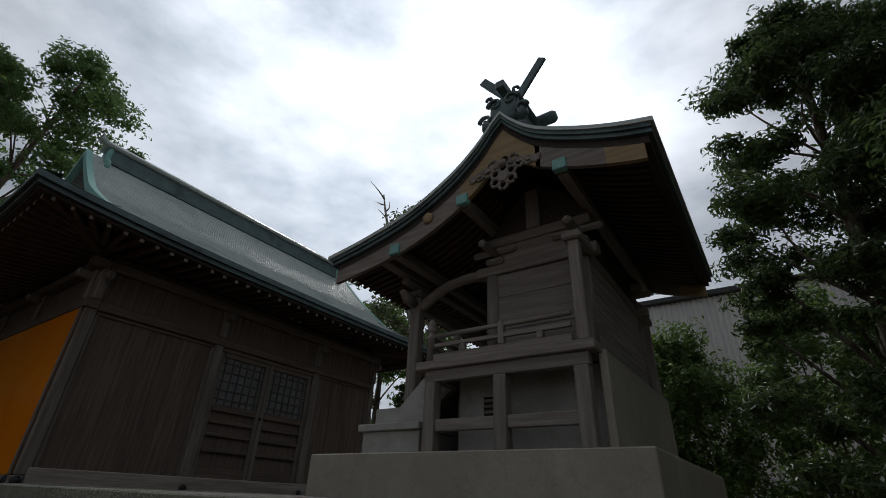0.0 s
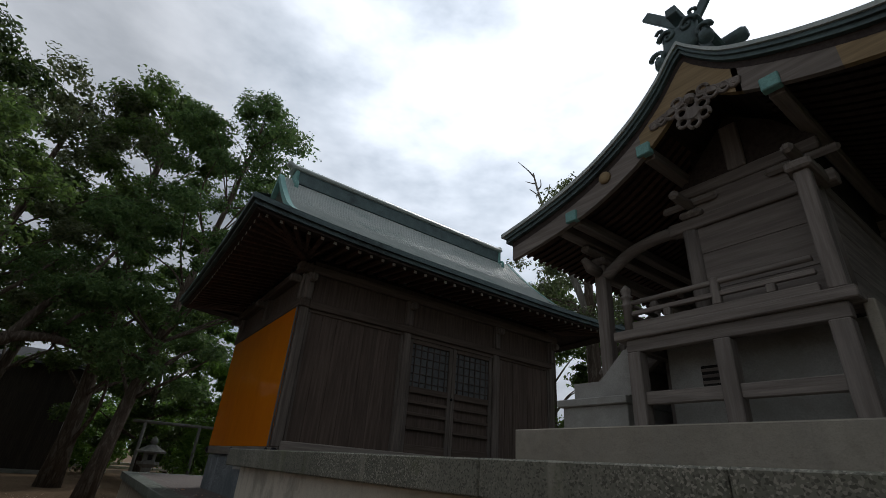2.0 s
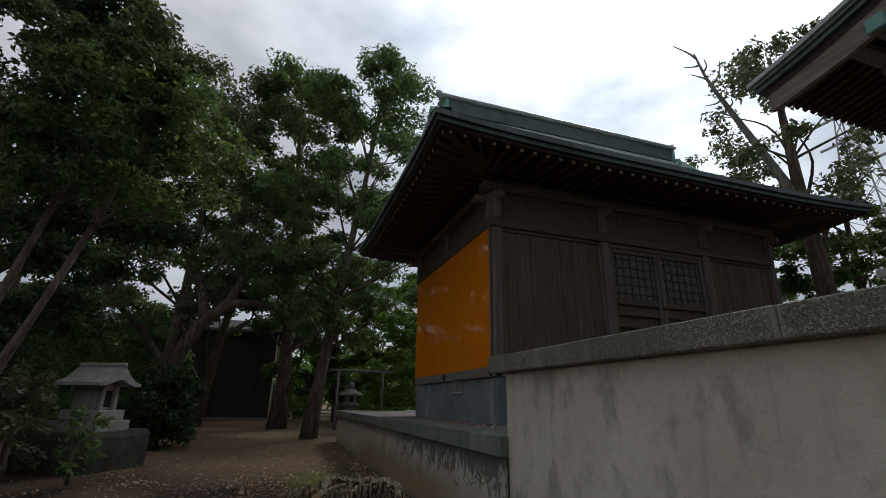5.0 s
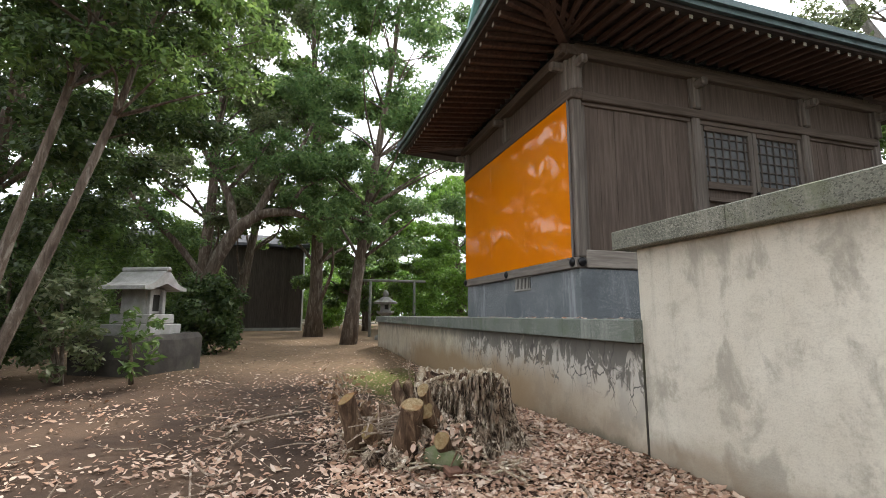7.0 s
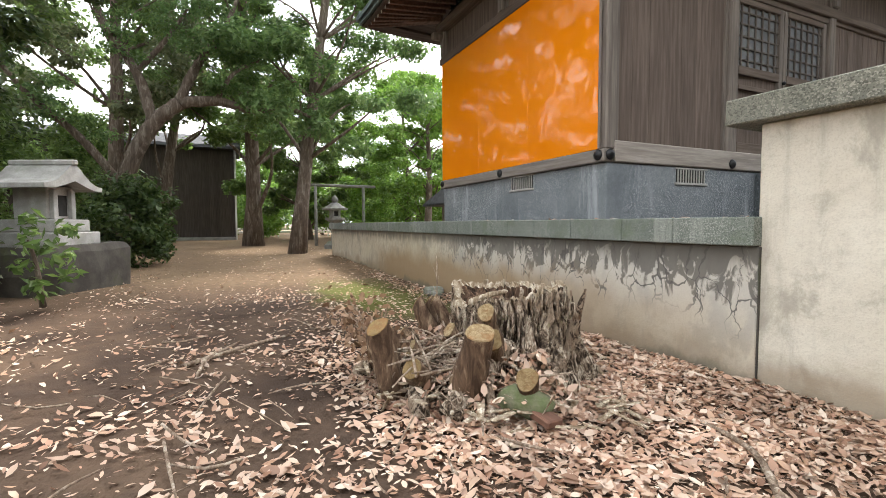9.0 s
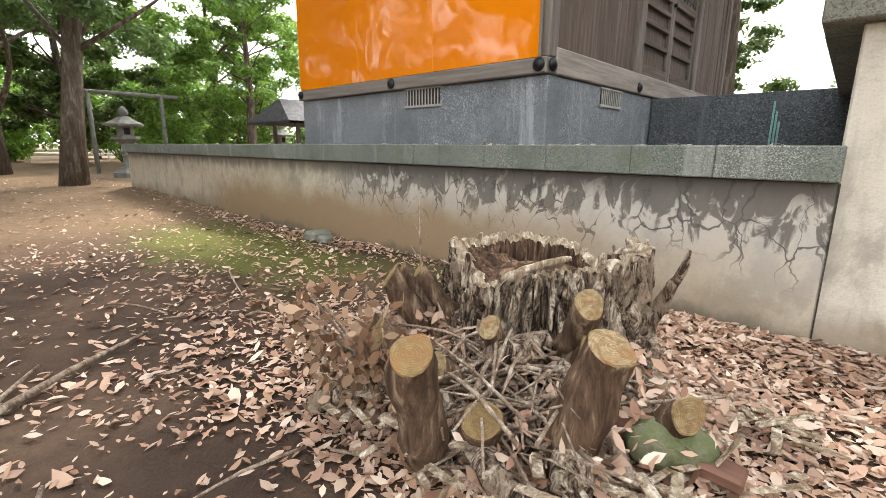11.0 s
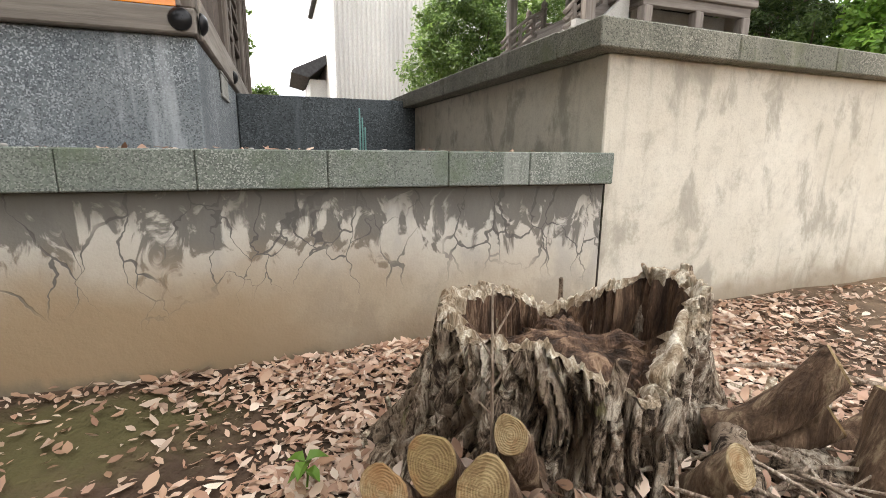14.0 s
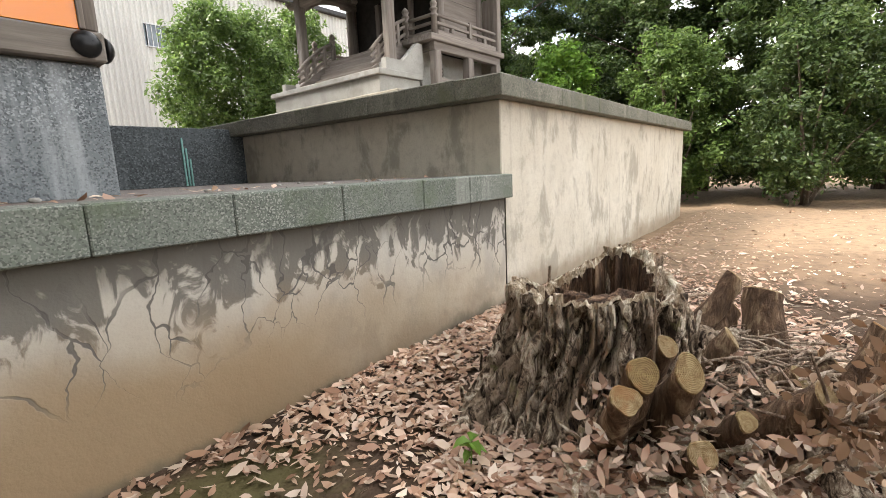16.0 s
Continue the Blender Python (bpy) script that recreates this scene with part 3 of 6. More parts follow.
for k in range(8):
    y0 = 1.702 + k * 1.01
    for x0, x1 in ((UX0 - 0.165, UX0 + 0.27), (UX1 - 0.27, UX1 + 0.19)):
        part("coping_slab", Shape().box(x0, x1, y0, y0 + 1.006, 1.727, 1.897, 0.008), M_COPING_UP, up)

part("wall_joint", Shape().box(UX0 + 0.02, UX0 + 0.027, 1.366, 1.39, -0.1, 0.95, 0.002), M_DARKROCK, up, "dark open joint")
# the whole platform stands two degrees off the lower one's line
PIVOT = Matrix.Translation((UX0, UY0, 0))
up.matrix_basis = PIVOT @ Matrix.Rotation(radians(1.9), 4, "Z") @ PIVOT.inverted() @ up.matrix_basis

# ---- corridor base between the hall and the inner shrine ----
cor = thing("corridor_base", (-7.2, 5.3, 1.14), "dark painted concrete base between hall and shrine platform", "corridor base", kind="structure")
part("wall_face", Shape().box(-8.37, UX0 - 0.002, 5.22, 7.9, 1.13, 1.815, 0.008), M_DARKWALL, cor)
g = Shape()
for k in range(3):
    g.box(-6.92 + k * 0.035, -6.9 + k * 0.035, 5.205, 5.222, 1.14, 1.7 - 0.12 * k, 0.003)
part("drip_stain", g, M_COPPER_TURQ, cor, "turquoise copper drip crust")

# loose pebbles and stones on the ledge
g = Shape()
rnd = random.Random(7)
for i in range(46):
    px = rnd.uniform(-12.5, -6.1)
    py = rnd.uniform(1.5, 2.3) if rnd.random() < 0.6 else rnd.uniform(1.5, 5.1)
    if px < -8.3 and py > 2.33:
        continue
    r = rnd.uniform(0.008, 0.03)
    base_z = 1.143 if py < 1.66 else 1.135
    g.lathe(px, py, [(r * 0.7, base_z - 0.002), (r, base_z + r * 0.4), (r * 0.55, base_z + r * 0.8)], 6)
single("pebbles", g, M_CONC_GREY, "scattered pale pebbles on the platform ledge", "pebbles", kind="stuff", smooth=True)

# ---- hall ----
HX0, HX1, HY0, HY1, HC = -12.9, -8.38, 2.4, 8.98, 5.7
hall = thing("shrine_hall", (-10.65, 5.7, 1.14), "dark weathered timber shrine hall with green copper roof", "shrine hall")
plinth = part("plinth", Shape().box(HX0, HX1, HY0, HY1, 1.125, 1.832, 0.012), M_PLINTH, hall, "blue-grey sprayed stone plinth")
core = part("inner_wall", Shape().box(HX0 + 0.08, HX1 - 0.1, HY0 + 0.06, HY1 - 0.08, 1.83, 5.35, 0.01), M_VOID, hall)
for side in (0, 1):
    y0, y1 = ((2.33, 2.5), (8.87, 9.03))[side]
    part("sill", Shape().box(HX0 - 0.02, HX1 + 0.02, y0, y1, 1.835, 1.985, 0.01), M_SILLX, hall)
part("sill", Shape().box(HX1 - 0.12, HX1 + 0.035, 2.505, 8.865, 1.837, 2.09, 0.012), M_SILL, hall, "bleached grey sill")
part("sill", Shape().box(HX0 - 0.035, HX0 + 0.12, 2.505, 8.865, 1.837, 2.09, 0.012), M_SILL, hall)
# nail caps on the sills
for cx, cy, ax in ((-8.445, 2.33, "y"), (-10.63, 2.33, "y"), (-12.82, 2.33, "y"), (-8.345, 2.42, "x"), (-8.345, 4.66, "x"), (-8.345, 7.08, "x")):
    d = Vector((0, -1, 0)) if ax == "y" else Vector((1, 0, 0))
    p = Vector((cx, cy, 1.915))
    g = Shape().tube([p, p + d * 0.008, p + d * 0.02, p + d * 0.038, p + d * 0.044], [0.066, 0.068, 0.06, 0.036, 0.012], 14)
    part("nail_cap", g, M_BLACK, hall, "black domed iron nail cap", True)
# vents in the plinth
def plinth_vent(x0, x1, y0, y1, z0, z1, south):
    if south:
        fr = Shape().box(x0 - 0.03, x1 + 0.03, y0 - 0.02, y0, z0 - 0.03, z0, 0.004).box(x0 - 0.03, x1 + 0.03, y0 - 0.02, y0, z1, z1 + 0.02, 0.004)
        back = Shape().box(x0, x1, y0 - 0.004, y0 + 0.004, z0, z1, 0.001)
    else:
        fr = Shape().box(x0, x0 + 0.02, y0 - 0.03, y1 + 0.03, z0 - 0.03, z0, 0.004).box(x0, x0 + 0.02, y0 - 0.03, y1 + 0.03, z1, z1 + 0.02, 0.004)
        back = Shape().box(x0 - 0.004, x0 + 0.004, y0, y1, z0, z1, 0.001)
    v = part("vent", back, M_VOID, hall, "dark barred plinth vent")
    part("vent_frame", fr, M_CONC_GREY, v)
    n = 11
    for k in range(n):
        t = (k + 0.5) / n
        if south:
            part("vent_bar", Shape().box(x0 + t * (x1 - x0) - 0.009, x0 + t * (x1 - x0) + 0.009, y0 - 0.014, y0 - 0.005, z0, z1, 0.002), M_CONC_GREY, v)
        else:
            part("vent_bar", Shape().box(x0 + 0.005, x0 + 0.014, y0 + t * (y1 - y0) - 0.009, y0 + t * (y1 - y0) + 0.009, z0, z1, 0.002), M_CONC_GREY, v)


plinth_vent(-10.41, -9.83, 2.398, 2.4, 1.63, 1.815, True)
plinth_vent(-8.378, -8.37, 3.59, 4.15, 1.63, 1.80, False)
# posts
for px, py in ((-8.45, 2.46), (-8.45, 8.92), (-12.83, 2.46), (-12.83, 8.92), (-8.44, 4.65), (-8.44, 7.07), (-10.63, 2.47)):
    part("post", Shape().box(px - 0.085, px + 0.085, py - 0.085, py + 0.085, 1.986, 5.15, 0.018), M_POST, hall)
# orange sheet on the south side, three butted panels
for x0, x1 in ((-12.86, -11.35), (-11.349, -9.9), (-9.899, -8.46)):
    part("orange_panel", Shape().box(x0, x1, 2.345, 2.372, 1.99, 4.315, 0.0008), M_ORANGE, hall, "glossy orange coated sheet cladding")
part("panel_trim", Shape().box(-8.462, -8.435, 2.33, 2.36, 1.99, 4.32, 0.004), M_POST, hall)
# tie beams
part("tie_beam", Shape().box(HX0 - 0.05, HX1 + 0.06, 2.325, 2.52, 4.32, 4.46, 0.012), M_BEAMX, hall)
part("tie_beam", Shape().box(HX1 - 0.12, HX1 + 0.045, 2.522, 8.9, 4.315, 4.455, 0.012), M_BEAM, hall)
part("upper_board", Shape().box(HX0, HX1, 2.43, 2.46, 4.46, 5.2, 0.005), M_BOARD, hall)
part("upper_board", Shape().box(HX1 - 0.06, HX1 - 0.03, 2.5, 8.9, 4.46, 5.25, 0.005), M_BOARD, hall)
part("wall_plate", Shape().box(HX1 - 0.15, HX1 + 0.07, 2.2, 9.1, 4.98, 5.14, 0.012), M_BEAM, hall)
part("wall_plate", Shape().box(HX0 - 0.1, HX1 + 0.1, 2.27, 2.46, 4.965, 5.125, 0.012), M_BEAMX, hall)
# bracket struts over the posts
for py in (2.46, 4.65, 7.07, 8.92):
    b = part("bracket", Shape().box(-8.42, -8.30, py - 0.07, py + 0.07, 4.46, 4.98, 0.02), M_POST, hall)
    part("bracket_arm", Shape().box(-8.36, -8.12, py - 0.06, py + 0.06, 4.78, 4.92, 0.03), M_POST, b)
for pxx in (-12.83, -10.63, -8.5):
    b = part("bracket", Shape().box(pxx - 0.07, pxx + 0.07, 2.32, 2.42, 4.46, 4.965, 0.02), M_POST, hall)
    part("bracket_arm", Shape().box(pxx - 0.06, pxx + 0.06, 2.1, 2.34, 4.78, 4.92, 0.03), M_POST, b)
# vertical boards of the east face
rnd = random.Random(11)
for y0, y1 in ((2.55, 4.565), (7.155, 8.835)):
    n = 7
    for k in range(n):
        w = (y1 - y0) / n
        d = rnd.uniform(-0.006, 0.006)
        part("board", Shape().box(-8.45 + d, -8.425 + d, y0 + k * w + 0.002, y0 + (k + 1) * w - 0.002, 2.08, 4.27, 0.004), M_BOARD, hall)
    part("board_rail", Shape().box(-8.44, -8.39, y0, y1, 4.255, 4.313, 0.006), M_BEAM, hall)
    for yy in (y0, y1 - 0.05):
        part("board_stile", Shape().box(-8.44, -8.395, yy, yy + 0.05, 2.09, 4.255, 0.006), M_POST, hall)
# double lattice doors
part("door_lintel", Shape().box(-8.46, -8.385, 4.735, 6.985, 4.235, 4.313, 0.008), M_BEAM, hall)
for y0, y1 in ((4.74, 5.855), (5.865, 6.98)):
    d = part("lattice_door", Shape().box(-8.47, -8.455, y0 + 0.02, y1 - 0.02, 2.1, 4.18, 0.003), M_BOARD, hall, "dark board and lattice door leaf, shut")
    for yy in (y0, y1 - 0.09):
        part("stile", Shape().box(-8.455, -8.405, yy, yy + 0.09, 2.09, 4.232, 0.006), M_POST, d)
    part("lattice_backing", Shape().box(-8.455, -8.447, y0 + 0.09, y1 - 0.09, 3.3, 4.15, 0.001), M_PAPER, d)
    for z0, z1 in ((2.09, 2.24), (2.5, 2.56), (2.76, 2.82), (2.98, 3.04), (3.18, 3.3), (4.15, 4.232)):
        part("rail", Shape().box(-8.452, -8.4, y0 + 0.091, y1 - 0.091, z0, z1, 0.006), M_BEAM, d)
    for k in range(6):
        yy = y0 + 0.09 + (k + 0.5) * (y1 - y0 - 0.18) / 6
        part("lattice_bar", Shape().box(-8.44, -8.418, yy - 0.011, yy + 0.011, 3.3, 4.15, 0.003), M_LATTICE, d)
    for k in range(5):
        zz = 3.3 + (k + 0.6) * 0.85 / 5.2
        part("lattice_bar", Shape().box(-8.446, -8.424, y0 + 0.09, y1 - 0.09, zz - 0.011, zz + 0.011, 0.003), M_LATTICE, d)
part("door_knob", Shape().tube([(-8.4, 5.86, 3.17), (-8.375, 5.86, 3.17), (-8.36, 5.86, 3.17)], [0.028, 0.03, 0.012], 10), M_BLACK, hall)

# hall roof: curved hip-and-gable, copper courses
RXC, RHW, EY0, EY1, EZ, RZ = -10.65, 3.52, 0.92, 10.48, 5.38, 8.12
VY0, VY1 = 2.15, 9.25


def hall_z(u):
    return EZ + (RZ - EZ) * (0.5 * u + 0.5 * u * u)


def lift(t, u):
    return 0.12 * abs(t) ** 3.5 * (1 - u) ** 2


def main_slope(sign, under=0.0, courses=56):
    rows = []
    for i in range(courses + 1):
        for j, step in ((0, 0.018), (1, 0.0)):
            u = (i + j * 0.98) / (courses + 1)
            hip0, hip1 = EY0 + RHW * u, EY1 - RHW * u
            a, b = (hip0 if hip0 < VY0 else VY0 - 0.25 * min(1, (u - 0.3) * 4)), (hip1 if hip1 > VY1 else VY1 + 0.25 * min(1, (u - 0.3) * 4))
            row = []
            for k in range(29):
                y = a + (b - a) * k / 28
                row.append((RXC + sign * RHW * (1 - u), y, hall_z(u) + lift((y - HC) / 4.78, u) + step - under))
            rows.append(row)
    return rows


def hip_slope(sign):
    rows = []
    for i in range(19):
        for j, step in ((0, 0.018), (1, 0.0)):
            d = (i + j * 0.98) / 19 * 1.42
            u = d / RHW
            y = EY0 + d if sign < 0 else EY1 - d
            half = RHW * (1 - u)
            rows.append([(RXC - half + 2 * half * k / 20, y, hall_z(u) + lift((k / 10 - 1), u) + step) for k in range(21)])
    return rows


roof = part("roof", Shape().strip(main_slope(1)), M_COPPER, hall, "pale green copper roof in fine courses")
part("roof_slope", Shape().strip(main_slope(-1)), M_COPPER, roof)
part("roof_slope", Shape().strip(hip_slope(-1)), M_COPPER, roof)
part("roof_slope", Shape().strip(hip_slope(1)), M_COPPER, roof)
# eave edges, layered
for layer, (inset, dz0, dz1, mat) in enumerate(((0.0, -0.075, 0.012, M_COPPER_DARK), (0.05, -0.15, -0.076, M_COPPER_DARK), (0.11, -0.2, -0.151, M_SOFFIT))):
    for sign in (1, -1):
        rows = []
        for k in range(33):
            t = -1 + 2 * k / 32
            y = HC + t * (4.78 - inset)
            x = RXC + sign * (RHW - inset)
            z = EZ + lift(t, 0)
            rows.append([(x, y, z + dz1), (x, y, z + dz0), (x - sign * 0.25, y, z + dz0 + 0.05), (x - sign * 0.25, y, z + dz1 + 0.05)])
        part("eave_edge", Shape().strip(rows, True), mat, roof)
        rows = []
        for k in range(33):
            t = -1 + 2 * k / 32
            x = RXC + t * (RHW - inset)
            y = (EY0 + inset) if sign > 0 else (EY1 - inset)
            z = EZ + lift(t, 0)
            rows.append([(x, y, z + dz1), (x, y, z + dz0), (x, y + sign * 0.25, z + dz0 + 0.05), (x, y + sign * 0.25, z + dz1 + 0.05)])
        part("eave_edge", Shape().strip(rows, True), mat, roof)
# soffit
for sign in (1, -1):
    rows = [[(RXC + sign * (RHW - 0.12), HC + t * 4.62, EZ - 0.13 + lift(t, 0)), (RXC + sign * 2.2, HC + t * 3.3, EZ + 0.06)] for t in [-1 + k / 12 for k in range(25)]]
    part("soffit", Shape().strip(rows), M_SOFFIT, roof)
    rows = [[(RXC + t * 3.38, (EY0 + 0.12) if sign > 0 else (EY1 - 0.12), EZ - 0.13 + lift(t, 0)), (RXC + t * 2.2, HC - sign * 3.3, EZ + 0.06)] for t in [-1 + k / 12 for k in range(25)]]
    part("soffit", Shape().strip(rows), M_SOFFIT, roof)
# rafters with pale ends
for k in range(39):
    t = -0.97 + 1.94 * k / 38
    y = HC + t * 4.6
    z = EZ - 0.2 + lift(t, 0)
    e0, e1 = Vector((RXC + RHW - 0.2, y, z)), Vector((RXC + 2.28, HC + t * 4.6 if abs(t) < 0.7 else HC + math.copysign(3.3 + (abs(t) - 0.7) * 1.2, t), EZ - 0.06))
    r = part("rafter", Shape().beam(e0, e1, 0.07, 0.085), M_RAFTER, hall)
    part("rafter_end", Shape().beam(e0 + Vector((0.006, 0, 0)), e0, 0.062, 0.075, 0.002), M_WHITE, r)
for k in range(29):
    t = -0.96 + 1.92 * k / 28
    x = RXC + t * 3.4
    z = EZ - 0.2 + lift(t, 0)
    e0, e1 = Vector((x, EY0 + 0.2, z)), Vector((RXC + (t * 3.4 if abs(t) < 0.62 else math.copysign(2.15 + (abs(t) - 0.62) * 1.2, t)), 2.36, EZ - 0.06))
    r = part("rafter", Shape().beam(e0, e1, 0.07, 0.085), M_RAFTER, hall)
    part("rafter_end", Shape().beam(e0 - Vector((0, 0.006, 0)), e0, 0.062, 0.075, 0.002), M_WHITE, r)
for sx in (1, -1):
    part("hip_rafter", Shape().beam((RXC + sx * 3.35, EY0 + 0.17, EZ + 0.05), (RXC + sx * 2.2, 2.35, EZ - 0.14), 0.13, 0.16), M_RAFTER, roof)
# gable walls and verges
for y, s in ((2.28, -1), (9.12, 1)):
    poly = [(RXC + d * RHW * (1 - u), hall_z(u) - 0.05) for d, us in ((-1, [0.42 + 0.058 * i for i in range(11)]), (1, [1 - 0.058 * i for i in range(11)])) for u in us]
    part("gable_wall", Shape().prism(poly, y - 0.04, y + 0.04), M_BOARD, roof)
    for d in (-1, 1):
        rows = []
        for i in range(15):
            u = 0.34 + 0.66 * i / 14
            xx, zz = RXC + d * RHW * (1 - u), hall_z(u)
            yv = (VY0 - 0.25 * min(1, (u - 0.3) * 4)) if s < 0 else (VY1 + 0.25 * min(1, (u - 0.3) * 4))
            rows.append([(xx, yv - 0.02, zz + 0.03), (xx, yv - 0.02, zz - 0.14), (xx, yv + 0.1, zz - 0.14), (xx, yv + 0.1, zz + 0.03)])
        part("verge", Shape().strip(rows, True), M_COPPER_TURQ, roof)
# ridge
part("ridge", Shape().box(RXC - 0.16, RXC + 0.16, 2.3, 8.98, 7.98, 8.34, 0.015), M_COPPER_DARK, roof)
part("ridge_cap", Shape().box(RXC - 0.24, RXC + 0.24, 2.12, 9.1, 8.342, 8.43, 0.03), M_COPPER, roof)
part("ridge_roll", Shape().tube([(RXC, 2.02, 8.56), (RXC, 2.2, 8.48), (RXC, 9.0, 8.48), (RXC, 9.18, 8.56)], [0.085, 0.085, 0.085, 0.085], 12), M_COPPER, roof, "", True)
for y, s in ((2.26, -1), (9.02, 1)):
    o = part("ridge_end_ornament", Shape().box(RXC - 0.2, RXC + 0.2, y - 0.05, y + 0.05, 7.78, 8.34, 0.04), M_COPPER_TURQ, roof, "turquoise copper ridge-end ornament")
    for sx in (-1, 1):
        pts = [(RXC + sx * (0.2 + 0.13 * math.sin(a)) , y, 7.86 - 0.12 * math.cos(a)) for a in [0.25 * i for i in range(18)]]
        part("scroll", Shape().tube(pts, [0.06 - 0.002 * i for i in range(18)], 8), M_COPPER_TURQ, roof, "", True)

# ---- inner shrine on its own plinth ----
inner = thing("inner_shrine", (-2.4, 5.7, 1.89), "silvered timber inner shrine with curved green copper roof and balustraded deck", "shrine")
part("stone_base", Shape().box(-4.36, -0.76, 3.78, 7.62, 1.88, 2.3, 0.012), M_INNER, inner, "streaked concrete base block")
part("stair_base", Shape().box(-4.14, -3.3, 4.34, 7.06, 2.3, 2.585, 0.008), M_CONC_GREY, inner)
part("stair_base_lip", Shape().box(-4.19, -3.28, 4.29, 7.11, 2.586, 2.665, 0.008), M_CONC_GREY, inner)
# wall behind the deck posts
part("under_wall", Shape().box(-2.95, -1.24, 4.6, 6.8, 2.3, 3.15, 0.01), M_CONC_GREY, inner, "pale rendered wall under the deck")
part("skirt_wall", Shape().box(-1.238, -1.16, 4.32, 7.08, 2.3, 3.2, 0.01), M_INNER, inner)
v = part("under_vent", Shape().box(-2.62, -2.42, 4.585, 4.602, 2.62, 2.92, 0.003), M_VOID, inner)
for k in range(5):
    part("slat", Shape().box(-2.62, -2.42, 4.575, 4.584, 2.63 + k * 0.058, 2.66 + k * 0.058, 0.003), M_HWOODX, v)
# deck and its frame
for y0, y1 in ((4.12, 4.58), (6.82, 7.28)):
    part("deck", Shape().box(-3.24, -1.2, y0, y1, 3.17, 3.265, 0.01), M_HWOODX, inner)
part("deck", Shape().box(-3.24, -2.4, 4.582, 6.818, 3.17, 3.263, 0.01), M_HWOODY, inner)
for yy in (4.215, 7.185):
    part("deck_beam", Shape().box(-3.13, -1.28, yy - 0.05, yy + 0.05, 3.04, 3.168, 0.008), M_HWOODX, inner)
    part("mid_rail", Shape().box(-3.1, -1.3, yy - 0.035, yy + 0.035, 2.53, 2.65, 0.008), M_HWOODX, inner)
    for px in (-3.05, -2.2, -1.36):
        q = part("deck_post", Shape().box(px - 0.07, px + 0.07, yy - 0.07, yy + 0.07, 2.33, 3.038, 0.01), M_HWOOD, inner)
        part("post_foot", Shape().box(px - 0.1, px + 0.1, yy - 0.1, yy + 0.1, 2.3, 2.332, 0.008), M_CONC_GREY, q)
for yy in (4.9, 6.5):
    part("deck_post", Shape().box(-3.12, -2.98, yy - 0.06, yy + 0.06, 2.3, 3.168, 0.01), M_HWOOD, inner)
part("deck_beam", Shape().box(-3.11, -3.0, 4.27, 7.13, 3.06, 3.166, 0.008), M_HWOODY, inner)
# balustrades
NEWEL = [(0.048, 3.265), (0.048, 3.52), (0.06, 3.53), (0.06, 3.55), (0.045, 3.56), (0.045, 3.61), (0.062, 3.62), (0.062, 3.64), (0.04, 3.655), (0.055, 3.69), (0.058, 3.71), (0.04, 3.74), (0.008, 3.775)]
for yy in (4.185, 7.215):
    part("newel", Shape().lathe(-3.08, yy, NEWEL, 14), M_HWOOD, inner, "turned newel with onion finial", True)
    part("rail_foot", Shape().box(-3.03, -1.42, yy - 0.03, yy + 0.03, 3.266, 3.345, 0.006), M_HWOODX, inner)
    part("rail_mid", Shape().box(-3.03, -1.42, yy - 0.022, yy + 0.022, 3.42, 3.465, 0.006), M_HWOODX, inner)
    part("rail_top", Shape().tube([(-3.03, yy, 3.56), (-1.42, yy, 3.56)], [0.027, 0.027], 10), M_HWOODX, inner, "", True)
    part("baluster", Shape().box(-2.21, -2.14, yy - 0.032, yy + 0.032, 3.346, 3.6, 0.008), M_HWOOD, inner)
    for px in (-2.65, -1.74):
        part("baluster", Shape().box(px - 0.035, px + 0.035, yy - 0.028, yy + 0.028, 3.346, 3.42, 0.006), M_HWOOD, inner)
for y0, y1 in ((4.23, 4.72), (6.68, 7.17)):
    part("rail_foot", Shape().box(-3.11, -3.05, y0, y1, 3.266, 3.345, 0.006), M_HWOODY, inner)
    part("rail_mid", Shape().box(-3.1, -3.06, y0, y1, 3.42, 3.465, 0.006), M_HWOODY, inner)
    part("rail_top", Shape().tube([(-3.08, y0, 3.56), (-3.08, y1, 3.56)], [0.027, 0.027], 10), M_HWOODY, inner, "", True)
# stairs with sloping balustrades
for k in range(5):
    part("stair_tread", Shape().box(-3.72 + k * 0.115, -3.5 + k * 0.115, 4.82, 6.58, 2.667 + k * 0.118, 2.76 + k * 0.118, 0.008), M_HWOODY, inner)
